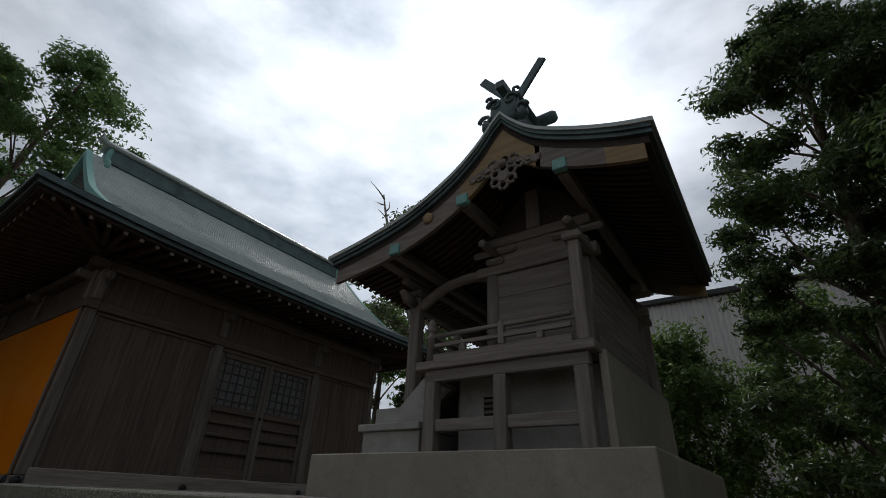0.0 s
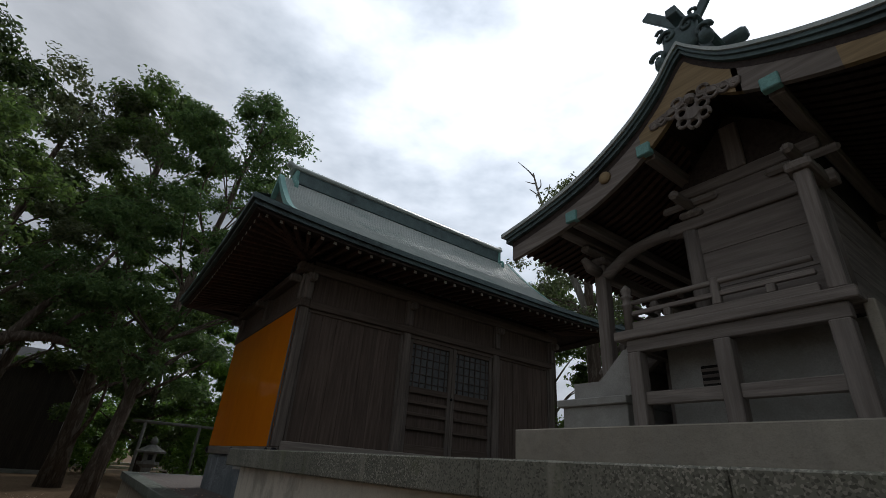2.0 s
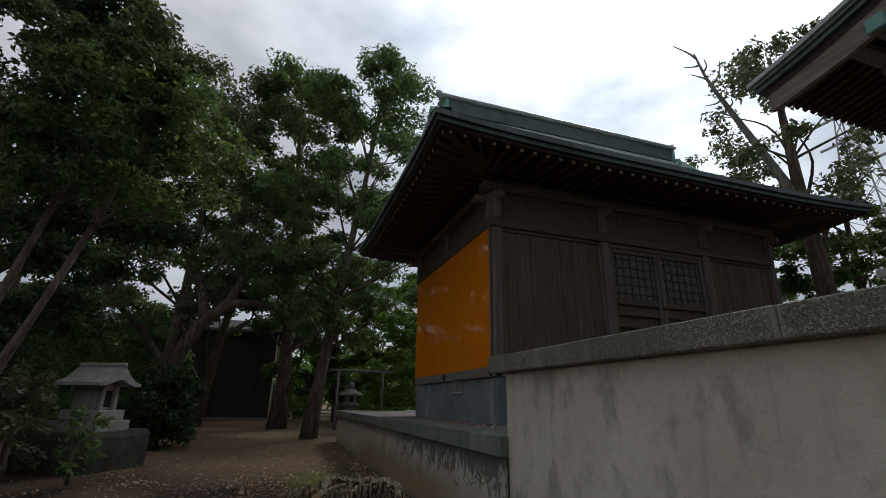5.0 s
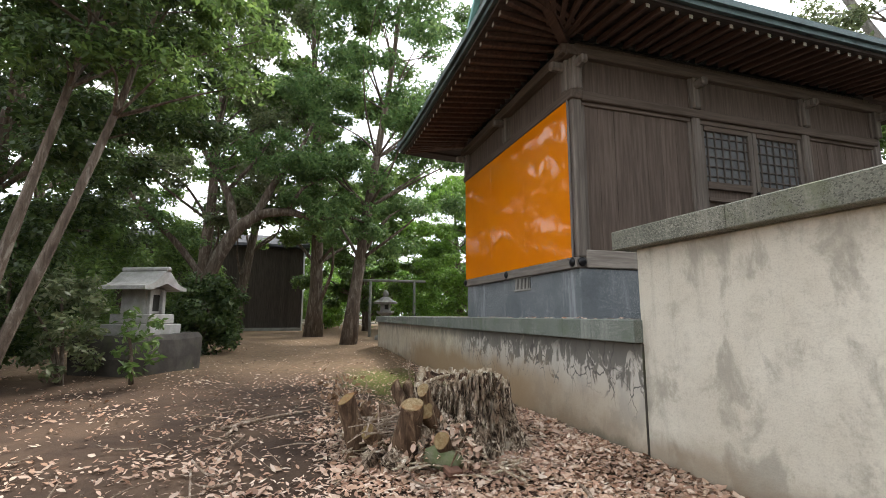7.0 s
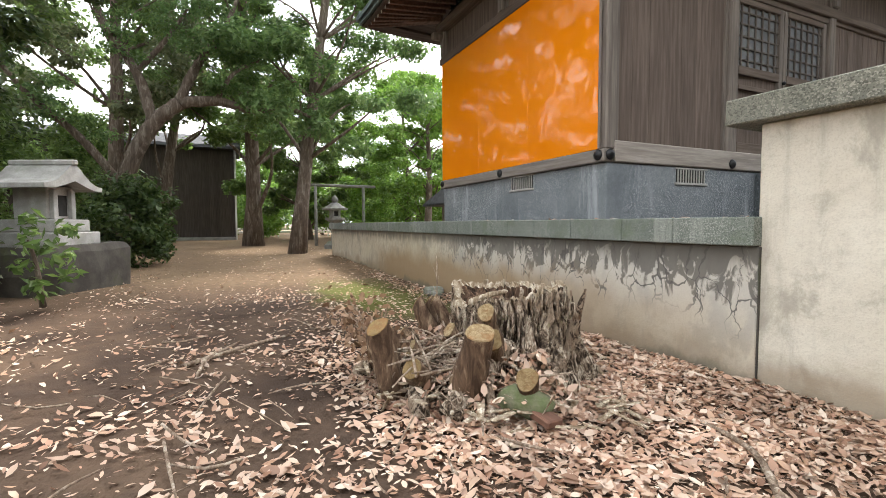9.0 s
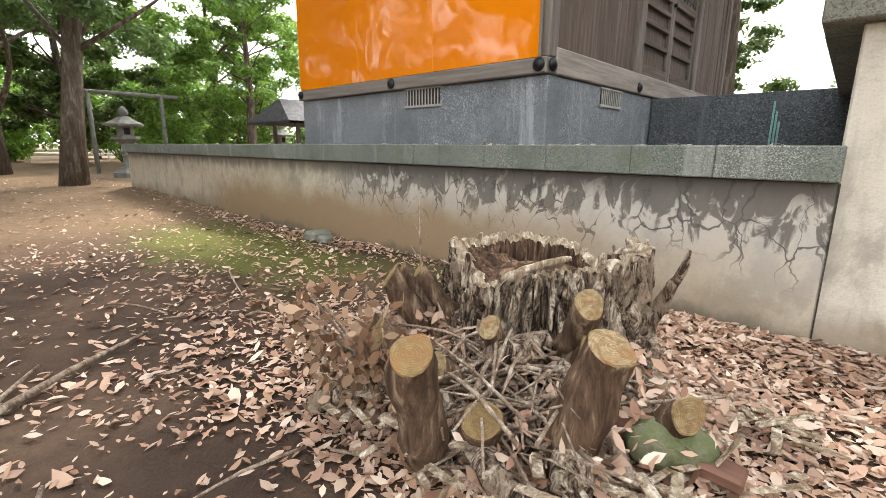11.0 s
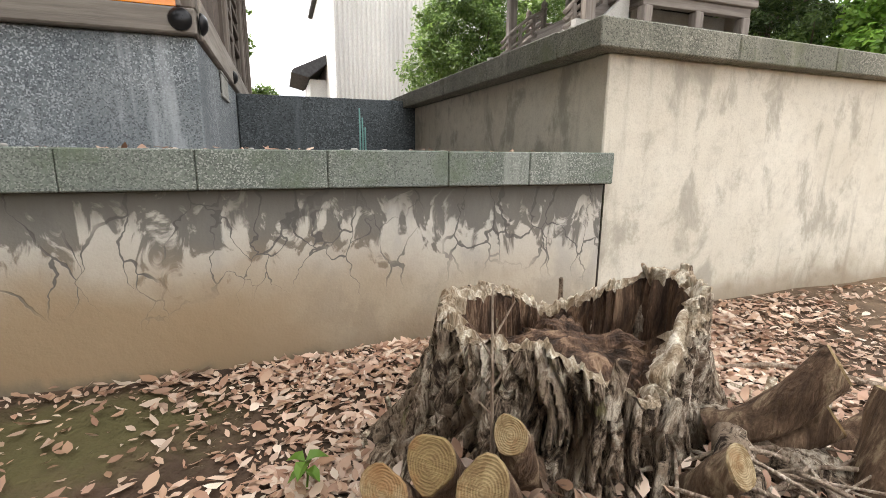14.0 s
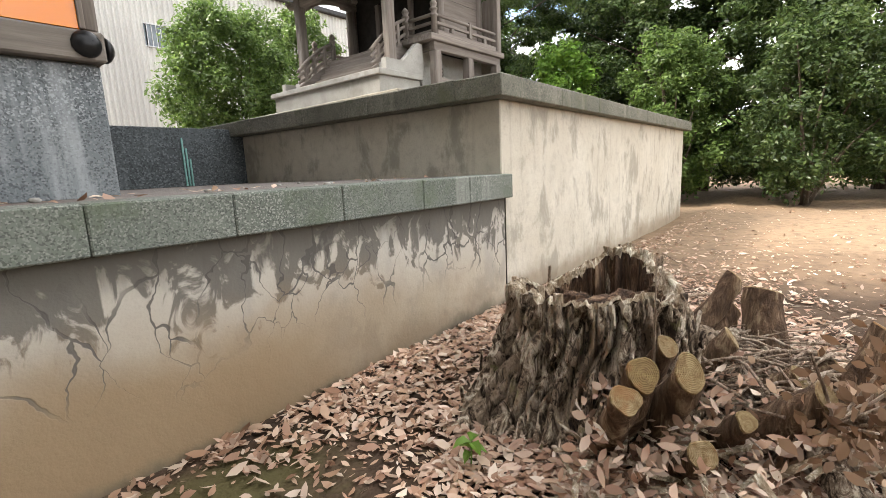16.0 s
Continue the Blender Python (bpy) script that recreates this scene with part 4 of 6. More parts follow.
for yy in (4.76, 6.64):
    part("newel", Shape().lathe(-3.1, yy, NEWEL, 14), M_HWOOD, inner, "", True)
    part("stringer", Shape().beam((-3.82, yy, 2.7), (-3.12, yy, 3.2), 0.07, 0.2), M_HWOODX, inner)
    for dz, w in ((0.22, 0.05), (0.35, 0.05), (0.47, 0.055)):
        part("sloping_rail", Shape().tube(spline([(-3.9, yy, 2.66 + dz * 0.75), (-3.7, yy, 2.74 + dz), (-3.4, yy, 2.98 + dz), (-3.12, yy, 3.2 + dz * 0.85)], 4), [w / 2] * 13, 8), M_HWOODX, inner, "", True)
    for px, pz in ((-3.75, 2.72), (-3.55, 2.9), (-3.3, 3.08)):
        part("baluster", Shape().box(px - 0.03, px + 0.03, yy - 0.028, yy + 0.028, pz, pz + 0.42, 0.006), M_HWOOD, inner)
    part("stair_cheek", Shape().prism([(-3.98, 2.667), (-3.18, 2.667), (-3.18, 3.14), (-3.3, 3.14), (-3.62, 2.84), (-3.98, 2.84)], yy - 0.4 if yy < 5 else yy + 0.3, yy - 0.3 if yy < 5 else yy + 0.4), M_CONC_GREY, inner)
# porch pillars, brackets and porch beam
for yy in (4.6, 6.8):
    part("pillar_foot", Shape().box(-3.78, -3.5, yy - 0.14, yy + 0.14, 2.667, 2.86, 0.015), M_CONC_GREY, inner)
    part("porch_pillar", Shape().box(-3.715, -3.565, yy - 0.075, yy + 0.075, 2.862, 4.3, 0.02), M_HWOOD, inner)
    part("bracket_block", Shape().box(-3.75, -3.53, yy - 0.11, yy + 0.11, 4.302, 4.4, 0.025), M_HWOOD, inner)
    part("bracket_arm", Shape().box(-3.7, -3.58, yy - 0.34, yy + 0.34, 4.402, 4.5, 0.03), M_HWOODY, inner)
    part("beam_nose", Shape().tube([(-3.64, yy - 0.08 if yy < 5 else yy + 0.08, 4.2), (-3.64, yy - 0.24 if yy < 5 else yy + 0.24, 4.22), (-3.64, yy - 0.36 if yy < 5 else yy + 0.36, 4.29)], [0.07, 0.075, 0.04], 8), M_HWOODY, inner, "", True)
    part("rainbow_beam", Shape().tube(spline([(-3.58, yy, 4.15), (-3.2, yy, 4.36), (-2.75, yy, 4.42), (-2.45, yy, 4.34)], 5), [0.07] * 16, 8), M_HWOODX, inner, "", True)
part("porch_beam", Shape().box(-3.7, -3.58, 4.68, 6.72, 4.12, 4.28, 0.02), M_HWOODY, inner)
part("porch_purlin", Shape().box(-3.71, -3.57, 3.86, 7.54, 4.502, 4.62, 0.015), M_HWOODY, inner)
# body
part("body_core", Shape().box(-2.36, -1.34, 4.62, 6.78, 3.2, 5.3, 0.01), M_VOID, inner)
for px in (-2.47, -1.36):
    for yy in (4.58, 6.82):
        part("round_post", Shape().tube([(px, yy, 3.264), (px, yy, 4.34)], [0.085, 0.082], 16), M_HWOOD, inner, "", True)
for yy, s in ((4.58, -1), (6.82, 1)):
    z = 3.27
    for h in (0.37, 0.40, 0.30):
        part("wall_board", Shape().box(-2.39, -1.44, yy - 0.03, yy + 0.02, z, z + h - 0.004, 0.004), M_HWOODX, inner)
        z += h
    part("head_beam", Shape().box(-2.68, -1.16, yy - 0.07, yy + 0.07, 4.34, 4.47, 0.012), M_HWOODX, inner)
    part("frieze_board", Shape().box(-2.4, -1.3, yy - 0.04, yy + 0.03, 4.472, 4.72, 0.006), M_HWOODX, inner, "carved cloud frieze board")
    part("tie_beam", Shape().box(-2.58, -1.2, yy - 0.06, yy + 0.06, 4.722, 4.85, 0.012), M_HWOODX, inner)
    part("gable_board", Shape().prism([(-2.5, 4.85), (-1.2, 4.85), (-1.5, 5.25), (-1.88, 5.55), (-2.2, 5.2)], yy - 0.03, yy + 0.03), M_SOFFIT, inner)
    part("king_post", Shape().box(-1.97, -1.79, yy - 0.08, yy - 0.031, 4.85, 5.4, 0.015), M_HWOOD, inner) if s < 0 else None
    for px in (-2.41, -1.36):
        b = part("bracket_block", Shape().box(px - 0.12, px + 0.12, yy - 0.12, yy + 0.12, 4.471, 4.56, 0.03), M_HWOOD, inner)
        part("bracket_arm", Shape().box(px - 0.3, px + 0.3, yy - 0.1, yy - 0.042, 4.6, 4.69, 0.03), M_HWOODX, b)
        part("bracket_arm", Shape().box(px - 0.05, px + 0.05, yy - 0.42 if s < 0 else yy, yy if s < 0 else yy + 0.42, 4.57, 4.67, 0.03), M_HWOODY, b)
part("head_beam", Shape().box(-1.43, -1.29, 4.66, 6.74, 4.34, 4.47, 0.012), M_HWOODY, inner)
z = 3.2
for h in (0.38, 0.38, 0.37):
    part("wall_board", Shape().box(-1.345, -1.3, 4.66, 6.74, z, z + h - 0.004, 0.004), M_HWOODY, inner)
    z += h
for yy in (5.28, 6.12):
    part("door_jamb", Shape().box(-2.43, -2.36, yy - 0.05, yy + 0.05, 3.264, 4.3, 0.01), M_HWOOD, inner)
# side screens at the ends of the deck
for yy, ye in ((4.2, 4.5), (7.2, 6.9)):
    part("screen_post", Shape().box(-1.37, -1.25, yy - 0.055, yy + 0.055, 3.266, 4.335, 0.012), M_HWOOD, inner)
    part("screen_board", Shape().box(-1.33, -1.29, min(yy, ye) + 0.04, max(yy, ye) - 0.0, 3.3, 4.2, 0.005), M_HWOOD, inner)
    part("screen_head", Shape().box(-1.41, -1.21, min(yy, ye) - 0.1, max(yy, ye) + 0.1, 4.336, 4.43, 0.02), M_HWOODY, inner)

# curved roof
PROFILE = [(-4.55, 4.78), (-3.9, 4.89), (-3.19, 5.08), (-2.6, 5.38), (-2.22, 5.69), (-1.98, 5.98), (-1.88, 6.08), (-1.76, 5.92), (-1.5, 5.66), (-1.1, 5.44), (-0.65, 5.26), (-0.28, 5.16)]
west = [Vector((x, 0, z)) for x, z in PROFILE[:7]]
east = [Vector((x, 0, z)) for x, z in PROFILE[6:]]
CURVE = spline(west, 7)[:-1] + spline(east, 7)
RY0, RY1 = 3.7, 7.7


def shell(y0, y1, top, bottom, x_in=0.0):
    """A layer of the roof between two depths under its outer curve."""
    pts = [p for p in CURVE if -4.55 + x_in - 1e-6 <= p.x <= -0.28 - x_in * 0.6 + 1e-6]
    rows = []
    for p in pts:
        rows.append([(p.x, y0, p.z - top), (p.x, y1, p.z - top), (p.x, y1, p.z - bottom), (p.x, y0, p.z - bottom)])
    s = Shape().strip(rows, True)
    s.f += [tuple(range(4)), tuple(len(s.v) - 4 + k for k in range(4))]
    return s


iroof = part("curved_roof", shell(RY0, RY1, 0.0, 0.05), M_COPPER, inner, "curved green copper roof")
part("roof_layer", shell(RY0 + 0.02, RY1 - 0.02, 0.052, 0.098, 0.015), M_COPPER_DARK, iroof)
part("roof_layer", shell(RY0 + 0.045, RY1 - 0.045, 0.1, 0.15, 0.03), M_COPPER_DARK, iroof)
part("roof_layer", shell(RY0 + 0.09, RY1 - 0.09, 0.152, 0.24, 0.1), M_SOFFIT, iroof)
# bargeboards: deep at the peak, tapering outwards
def bargeboard(pts, y):
    rows = []
    for p in pts:
        t = abs(p.x + 1.88) / (2.5 if p.x < -1.88 else 1.5)
        d = 0.42 - 0.24 * min(t, 1.0) ** 0.45 if t > 0 else 0.42
        rows.append([(p.x, y, p.z - 0.235), (p.x, y + 0.055, p.z - 0.235), (p.x, y + 0.055, p.z - 0.235 - d), (p.x, y, p.z - 0.235 - d)])
    s = Shape().strip(rows, True)
    s.f += [tuple(range(4)), tuple(len(s.v) - 4 + k for k in range(4))]
    return s


for y in (3.79, 7.555):
    for name, lo, hi, mat in (("bargeboard", -4.42, -2.45, M_HWOODX), ("bargeboard_peak", -2.5, -1.45, M_OCHRE), ("bargeboard", -1.5, -0.72, M_HWOODX), ("bargeboard_tip", -0.78, -0.38, M_OCHRE)):
        part(name, bargeboard([p for p in CURVE if lo <= p.x <= hi], y), mat, iroof, "ochre bare timber bargeboard" if mat is M_OCHRE else "")
# purlins with copper caps
for px, pz in ((-1.24, 5.02), (-3.42, 4.6), (-2.44, 5.0)):
    part("purlin", Shape().box(px - 0.06, px + 0.06, 3.87, 7.53, pz - 0.07, pz + 0.06, 0.01), M_HWOODY, iroof)
    for y in (3.755, 7.57):
        part("purlin_cap", Shape().box(px - 0.075, px + 0.075, y, y + 0.09, pz - 0.05, pz + 0.09, 0.01), M_COPPER_TURQ, iroof, "turquoise copper purlin cap")
# rafters under the eaves
for k in range(30):
    y = 3.95 + k * (3.5 / 29)
    # darker than the silvered timber, so eave shade sits in the rafters' colour
    part("rafter", Shape().tube([(p.x, y, p.z - 0.275) for p in CURVE[2::4] if p.x < -2.3], [0.03] * len([p for p in CURVE[2::4] if p.x < -2.3]), 4), M_RAFTER, iroof)
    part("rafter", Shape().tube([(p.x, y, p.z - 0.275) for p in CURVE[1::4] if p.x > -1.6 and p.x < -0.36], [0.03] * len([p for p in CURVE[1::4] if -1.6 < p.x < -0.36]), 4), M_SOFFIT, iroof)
# round boss on the west bargeboard
part("boss", Shape().tube([(-2.93, 3.79, 4.92), (-2.93, 3.765, 4.92), (-2.93, 3.755, 4.92)], [0.075, 0.07, 0.03], 18), M_OCHRE, iroof, "round ochre boss", True)
# pendant carving
y = 3.8
pend = part("pendant_carving", Shape().tube([(-1.89, y, 5.14), (-1.89, y - 0.05, 5.14)], [0.075, 0.07], 16), M_HWOOD, inner, "pierced pale timber pendant carving")
for k in range(6):
    a = k * math.pi / 3 + 0.5
    part("petal", Shape().tube([(-1.89 + 0.115 * math.cos(a) + 0.055 * math.cos(a + b), y - 0.025, 5.14 + 0.115 * math.sin(a) + 0.055 * math.sin(a + b)) for b in [0.5 * i for i in range(13)]], [0.02] * 13, 6), M_HWOOD, pend)
for s in (-1, 1):
    for dx, dz, r in ((0.2, 0.13, 0.06), (0.31, 0.11, 0.045), (0.4, 0.1, 0.035), (0.13, 0.22, 0.05)):
        part("scroll", Shape().tube([(-1.89 + s * (dx + r * math.cos(b)), y - 0.02, 5.14 + dz + r * math.sin(b)) for b in [0.5 * i for i in range(13)]], [0.02] * 13, 6), M_HWOOD, pend)
    part("scroll_bar", Shape().beam((-1.89 + s * 0.06, y - 0.02, 5.33), (-1.89 + s * 0.45, y - 0.02, 5.25), 0.03, 0.07), M_HWOOD, pend)
part("stud", Shape().lathe(-1.89, y - 0.03, [(0.02, 5.27), (0.055, 5.3), (0.055, 5.35), (0.02, 5.38)], 8), M_HWOOD, pend)
# ridge, ridge-end scrolls, logs and crossed finials
part("ridge", Shape().box(-2.03, -1.73, 3.86, 7.54, 6.0, 6.36, 0.03), M_COPPER_DARK, iroof)
part("ridge_cap", Shape().box(-2.1, -1.66, 3.82, 7.58, 6.362, 6.42, 0.02), M_COPPER_DARK, iroof)
for y in (3.84, 7.56):
    g = Shape().box(-2.08, -1.68, y - 0.04, y + 0.04, 6.02, 6.4, 0.1)
    for s in (-1, 1):
        for cx, cz, r, w in ((0.11, 6.31, 0.1, 0.03), (0.24, 6.1, 0.09, 0.03), (0.17, 6.43, 0.055, 0.022)):
            pts = [(-1.88 + s * (cx + (r - 0.006 * i) * math.cos(0.5 * i)), y - 0.045, cz + (r - 0.006 * i) * math.sin(0.5 * i)) for i in range(17)]
            g.tube(pts, [w - 0.001 * i for i in range(17)], 6)
        g.lathe(-1.88 + s * 0.24, y, [(0.02, 5.96), (0.07, 5.99), (0.075, 6.07), (0.03, 6.12)], 10)
    part("ridge_end_scroll", g, M_COPPER_DARK, iroof, "dark scrolled ridge-end tile", True)
for y in (4.55, 5.7, 6.85):
    part("ridge_log", Shape().tube([(-2.3, y, 6.5), (-2.26, y, 6.5), (-1.5, y, 6.5), (-1.46, y, 6.5)], [0.06, 0.085, 0.085, 0.06], 14), M_COPPER_DARK, iroof, "", True)
part("top_beam", Shape().box(-1.94, -1.82, 3.72, 7.68, 6.5, 6.62, 0.01), M_COPPER_DARK, iroof)
for y in (4.12, 7.28):
    for s in (-1, 1):
        part("crossed_finial", Shape().beam((-1.88 - s * 0.18, y + s * 0.035, 6.35), (-1.88 + s * 0.44, y + s * 0.035, 7.2), 0.05, 0.12, 0.01), M_COPPER_DARK, iroof, "dark copper-clad crossed finial board")

AXIS = Matrix.Translation((-0.2, 0.0, 1.9))
inner.matrix_basis = AXIS @ Matrix.Scale(1.045, 4) @ AXIS.inverted() @ inner.matrix_basis

# ---- small stone shrine ----
hok = thing("stone_wayside_shrine", (-13.5, -4.3, 0.1), "small pale carved stone shrine on a dark rock base", "stone shrine")
HM = Matrix.Translation((-13.5, -4.28, 0.08)) @ Matrix.Rotation(radians(-25), 4, "Z")


HS = HM @ Matrix.Translation((0, 0, 0.1)) @ Matrix.Scale(0.86, 4)


def hbox(x0, x1, y0, y1, z0, z1, c=0.02):
    return Shape().box(x0, x1, y0, y1, z0, z1, c, HS)


g = Shape()
rows = []
for z, s in ((-0.1, 1.0), (0.3, 1.03), (0.62, 1.0), (0.72, 0.93)):
    rows.append([])
    for k in range(28):
        a = 2 * math.pi * k / 28
        r = 1.0 / max(abs(math.cos(a)), abs(math.sin(a))) ** 0.86
        p = Vector((r * math.cos(a) * 0.95 * s, r * math.sin(a) * 0.8 * s, z))
        p *= 1 + 0.05 * noise.noise(p * 2.3)
        rows[-1].append(HM @ p)
g.strip(rows, True)
g.f.append(tuple(len(g.v) - 28 + k for k in range(28)))
part("rock_base", g, M_DARKROCK, hok, "dark mossy rock base block")
part("step", hbox(-0.5, 0.5, -0.62, 0.62, 0.68, 0.95), M_PALESTONE, hok)
part("pedestal", hbox(-0.4, 0.4, -0.5, 0.5, 0.952, 1.18), M_PALESTONE, hok)
part("body", hbox(-0.3, 0.3, -0.34, 0.28, 1.182, 1.78), M_PALESTONE, hok)
# flat dark sheet on the solid body, its colour standing for the niche's shade
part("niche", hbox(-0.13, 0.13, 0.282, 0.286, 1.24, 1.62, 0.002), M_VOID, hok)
for s in (-1, 1):
    part("jamb", hbox(s * 0.2 - 0.05, s * 0.2 + 0.05, 0.28, 0.36, 1.182, 1.72, 0.01), M_PALESTONE, hok)
g = Shape()
prof = [(0.66, 1.8), (0.5, 1.83), (0.36, 1.9), (0.22, 2.02), (0.1, 2.14), (0.0, 2.19)]
poly = [(-x, z) for x, z in prof] + [(x, z) for x, z in prof[::-1][1:]] + [(0.66, 1.72), (0.45, 1.73), (0.25, 1.79), (0, 1.88), (-0.25, 1.79), (-0.45, 1.73), (-0.66, 1.72)]
g.prism(poly, -0.6, 0.56)
g.v = [tuple(HS @ Vector(p)) for p in g.v]
part("roof", g, M_PALESTONE, hok, "curved pale stone gable roof")
part("ridge", hbox(-0.07, 0.07, -0.62, 0.6, 2.16, 2.27, 0.03), M_PALESTONE, hok)

# ---- stone lanterns ----
def lantern(x, y, h):
    z0 = ground_height(x, y) - 0.03
    k = h / 2.0
    t = thing("stone_lantern", (x, y, z0), "lichened grey stone lantern on the ground", "stone lantern", "stone lanterns")

    def six(prof, n=6):
        return Shape().lathe(x, y, [(r * k, z0 + z * k) for r, z in prof], n)
    part("base", six([(0.42, 0), (0.42, 0.16), (0.34, 0.22), (0.26, 0.3)]), M_STONE, t)
    part("shaft", six([(0.16, 0.3), (0.14, 0.6), (0.17, 0.64), (0.14, 0.68), (0.16, 0.98)], 12), M_STONE, t)
    part("platform", six([(0.18, 0.98), (0.36, 1.1), (0.36, 1.18)]), M_STONE, t)
    box = part("fire_box", six([(0.21, 1.18), (0.21, 1.46)]), M_STONE, t)
    # dark sheet on the fire box, painted shade in place of a hollow
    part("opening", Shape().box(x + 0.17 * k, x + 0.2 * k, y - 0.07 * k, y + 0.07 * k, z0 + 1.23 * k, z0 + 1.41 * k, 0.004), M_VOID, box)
    part("roof", six([(0.47, 1.46), (0.5, 1.52), (0.3, 1.62), (0.12, 1.74)]), M_STONE, t)
    part("finial", six([(0.08, 1.74), (0.13, 1.82), (0.11, 1.92), (0.02, 2.02)], 10), M_STONE, t, "", True)


lantern(-23.4, 2.35, 2.2)
lantern(-24.5, 8.2, 2.0)

# ---- foliage ----
def leaf_mesh(name, centres, normals, sizes, material, seed, slim=0.5):
    """Folded lens-shaped leaves, four corners each."""
    rs = np.random.RandomState(seed)
    n = len(centres)
    d = rs.normal(size=(n, 3))
    d -= normals * np.sum(d * normals, axis=1, keepdims=True)
    d /= np.linalg.norm(d, axis=1, keepdims=True) + 1e-9
    e = np.cross(normals, d)
    L1, W = sizes[:, None] * 0.5, sizes[:, None] * 0.5 * slim
    droop = normals * (sizes[:, None] * rs.uniform(-0.05, 0.22, size=(n, 1)))
    v = np.stack([centres - d * L1, centres + e * W + droop, centres + d * L1, centres - e * W + droop], axis=1).reshape(-1, 3)
    me = bpy.data.meshes.new(name)
    me.vertices.add(4 * n)
    me.vertices.foreach_set("co", v.astype(np.float32).ravel())
    me.loops.add(6 * n)
    base = np.arange(n)[:, None] * 4
    me.loops.foreach_set("vertex_index", (base + np.array([[0, 1, 2, 0, 2, 3]])).astype(np.int32).ravel())
    me.polygons.add(2 * n)
    me.polygons.foreach_set("loop_start", np.arange(0, 6 * n, 3, dtype=np.int32))
    me.update()
    me.validate()
    me.materials.append(material)
    return me


def clumps(centres, radii, per, leaf, seed, flat=0.75):
    """Leaf places in uneven clumps round the given centres."""
    rs = np.random.RandomState(seed)
    cs, ns, ss = [], [], []
    for c, r in zip(centres, radii):
        n = int(per * (r ** 1.6) * rs.uniform(0.6, 1.3))
        d = rs.normal(size=(n, 3))
        d /= np.linalg.norm(d, axis=1, keepdims=True)
        rad = r * rs.uniform(0.15, 1.0, size=(n, 1)) ** 0.5 * (0.75 + 0.35 * np.sin(d[:, :1] * 5 + rs.uniform(0, 6)) * np.cos(d[:, 1:2] * 4 + rs.uniform(0, 6)))
        p = d * rad
        p[:, 2] *= flat
        cs.append(p + np.array(c)[None])
        nn = d * 0.5 + rs.normal(size=(n, 3)) * 0.5 + np.array([0, 0, 0.55])
        ns.append(nn / np.linalg.norm(nn, axis=1, keepdims=True))
        ss.append(leaf * rs.uniform(0.6, 1.25, size=n))
    return np.concatenate(cs), np.concatenate(ns), np.concatenate(ss)


def tree(name, base, height, girth, crown, leaf, material, bark_mat, label, lean=(0, 0), clear=0.3, seed=1, count=46, per=520, slim=0.5, flat=0.5, group="", category="tree"):
    """A trunk with limbs, and a crown of many leaves in flat uneven clumps. crown: its radius; clear: bare part of the height."""
    r = random.Random(seed)
    count, per = int(count * 1.6), per * 1.12
    bz = ground_height(base[0], base[1]) - 0.15
    t = thing(name, (base[0], base[1], bz), label, category, group)
    pts, rad = [], []
    for i in range(9):
        u = i / 8
        pts.append(Vector((base[0] + lean[0] * u + 0.25 * crown * 0.2 * math.sin(3 * u + seed), base[1] + lean[1] * u + 0.05 * crown * math.cos(4 * u + seed), bz + height * 0.9 * u)))
        rad.append(girth * (1.35 if i == 0 else 1.0) * (1 - 0.86 * u) + 0.01)
    part("trunk", Shape().tube(pts, rad, 12, True, 0.25, seed), bark_mat, t, "", True)
    centres, radii = [], []
    for k in range(count):
        u = clear + (1 - clear) * ((k + 0.5) / count) ** 0.9
        f = u * 8
        i = min(int(f), 7)
        tp = pts[i].lerp(pts[i + 1], f - i)
        w = (u - clear) / (1 - clear)
        reach = crown * math.sin(math.pi * min(0.12 + 0.83 * w, 1)) ** 0.7 * r.uniform(0.35, 1.08)
        a = k * 2.399 + r.uniform(-0.5, 0.5)
        c = tp + Vector((reach * math.cos(a), reach * math.sin(a), r.uniform(-0.1, 0.35) * crown * 0.6))
        centres.append(c)
        radii.append((0.1 + 0.15 * r.random() ** 1.5) * crown * 1.2 + 0.12)
        if k % 3 == 0 and reach > 0.3 * crown:
            start = pts[max(i - 1, 0)].lerp(pts[i], 0.6)
            mid = start.lerp(c, 0.5) + Vector((r.uniform(-1, 1), r.uniform(-1, 1), r.uniform(0.1, 0.8))) * 0.12 * crown
            lp = spline([start, mid, c], 4)
            lr = max(0.36 * rad[i], 0.03)
            part("limb", Shape().tube(lp, [lr * (1 - 0.8 * j / (len(lp) - 1)) for j in range(len(lp))], 7), bark_mat, t, "", True)
    cs, ns, ss = clumps(centres, radii, per, leaf, seed, flat)
    part("crown", leaf_mesh("crown", cs, ns, ss, material, seed, slim), material, t)
    return t


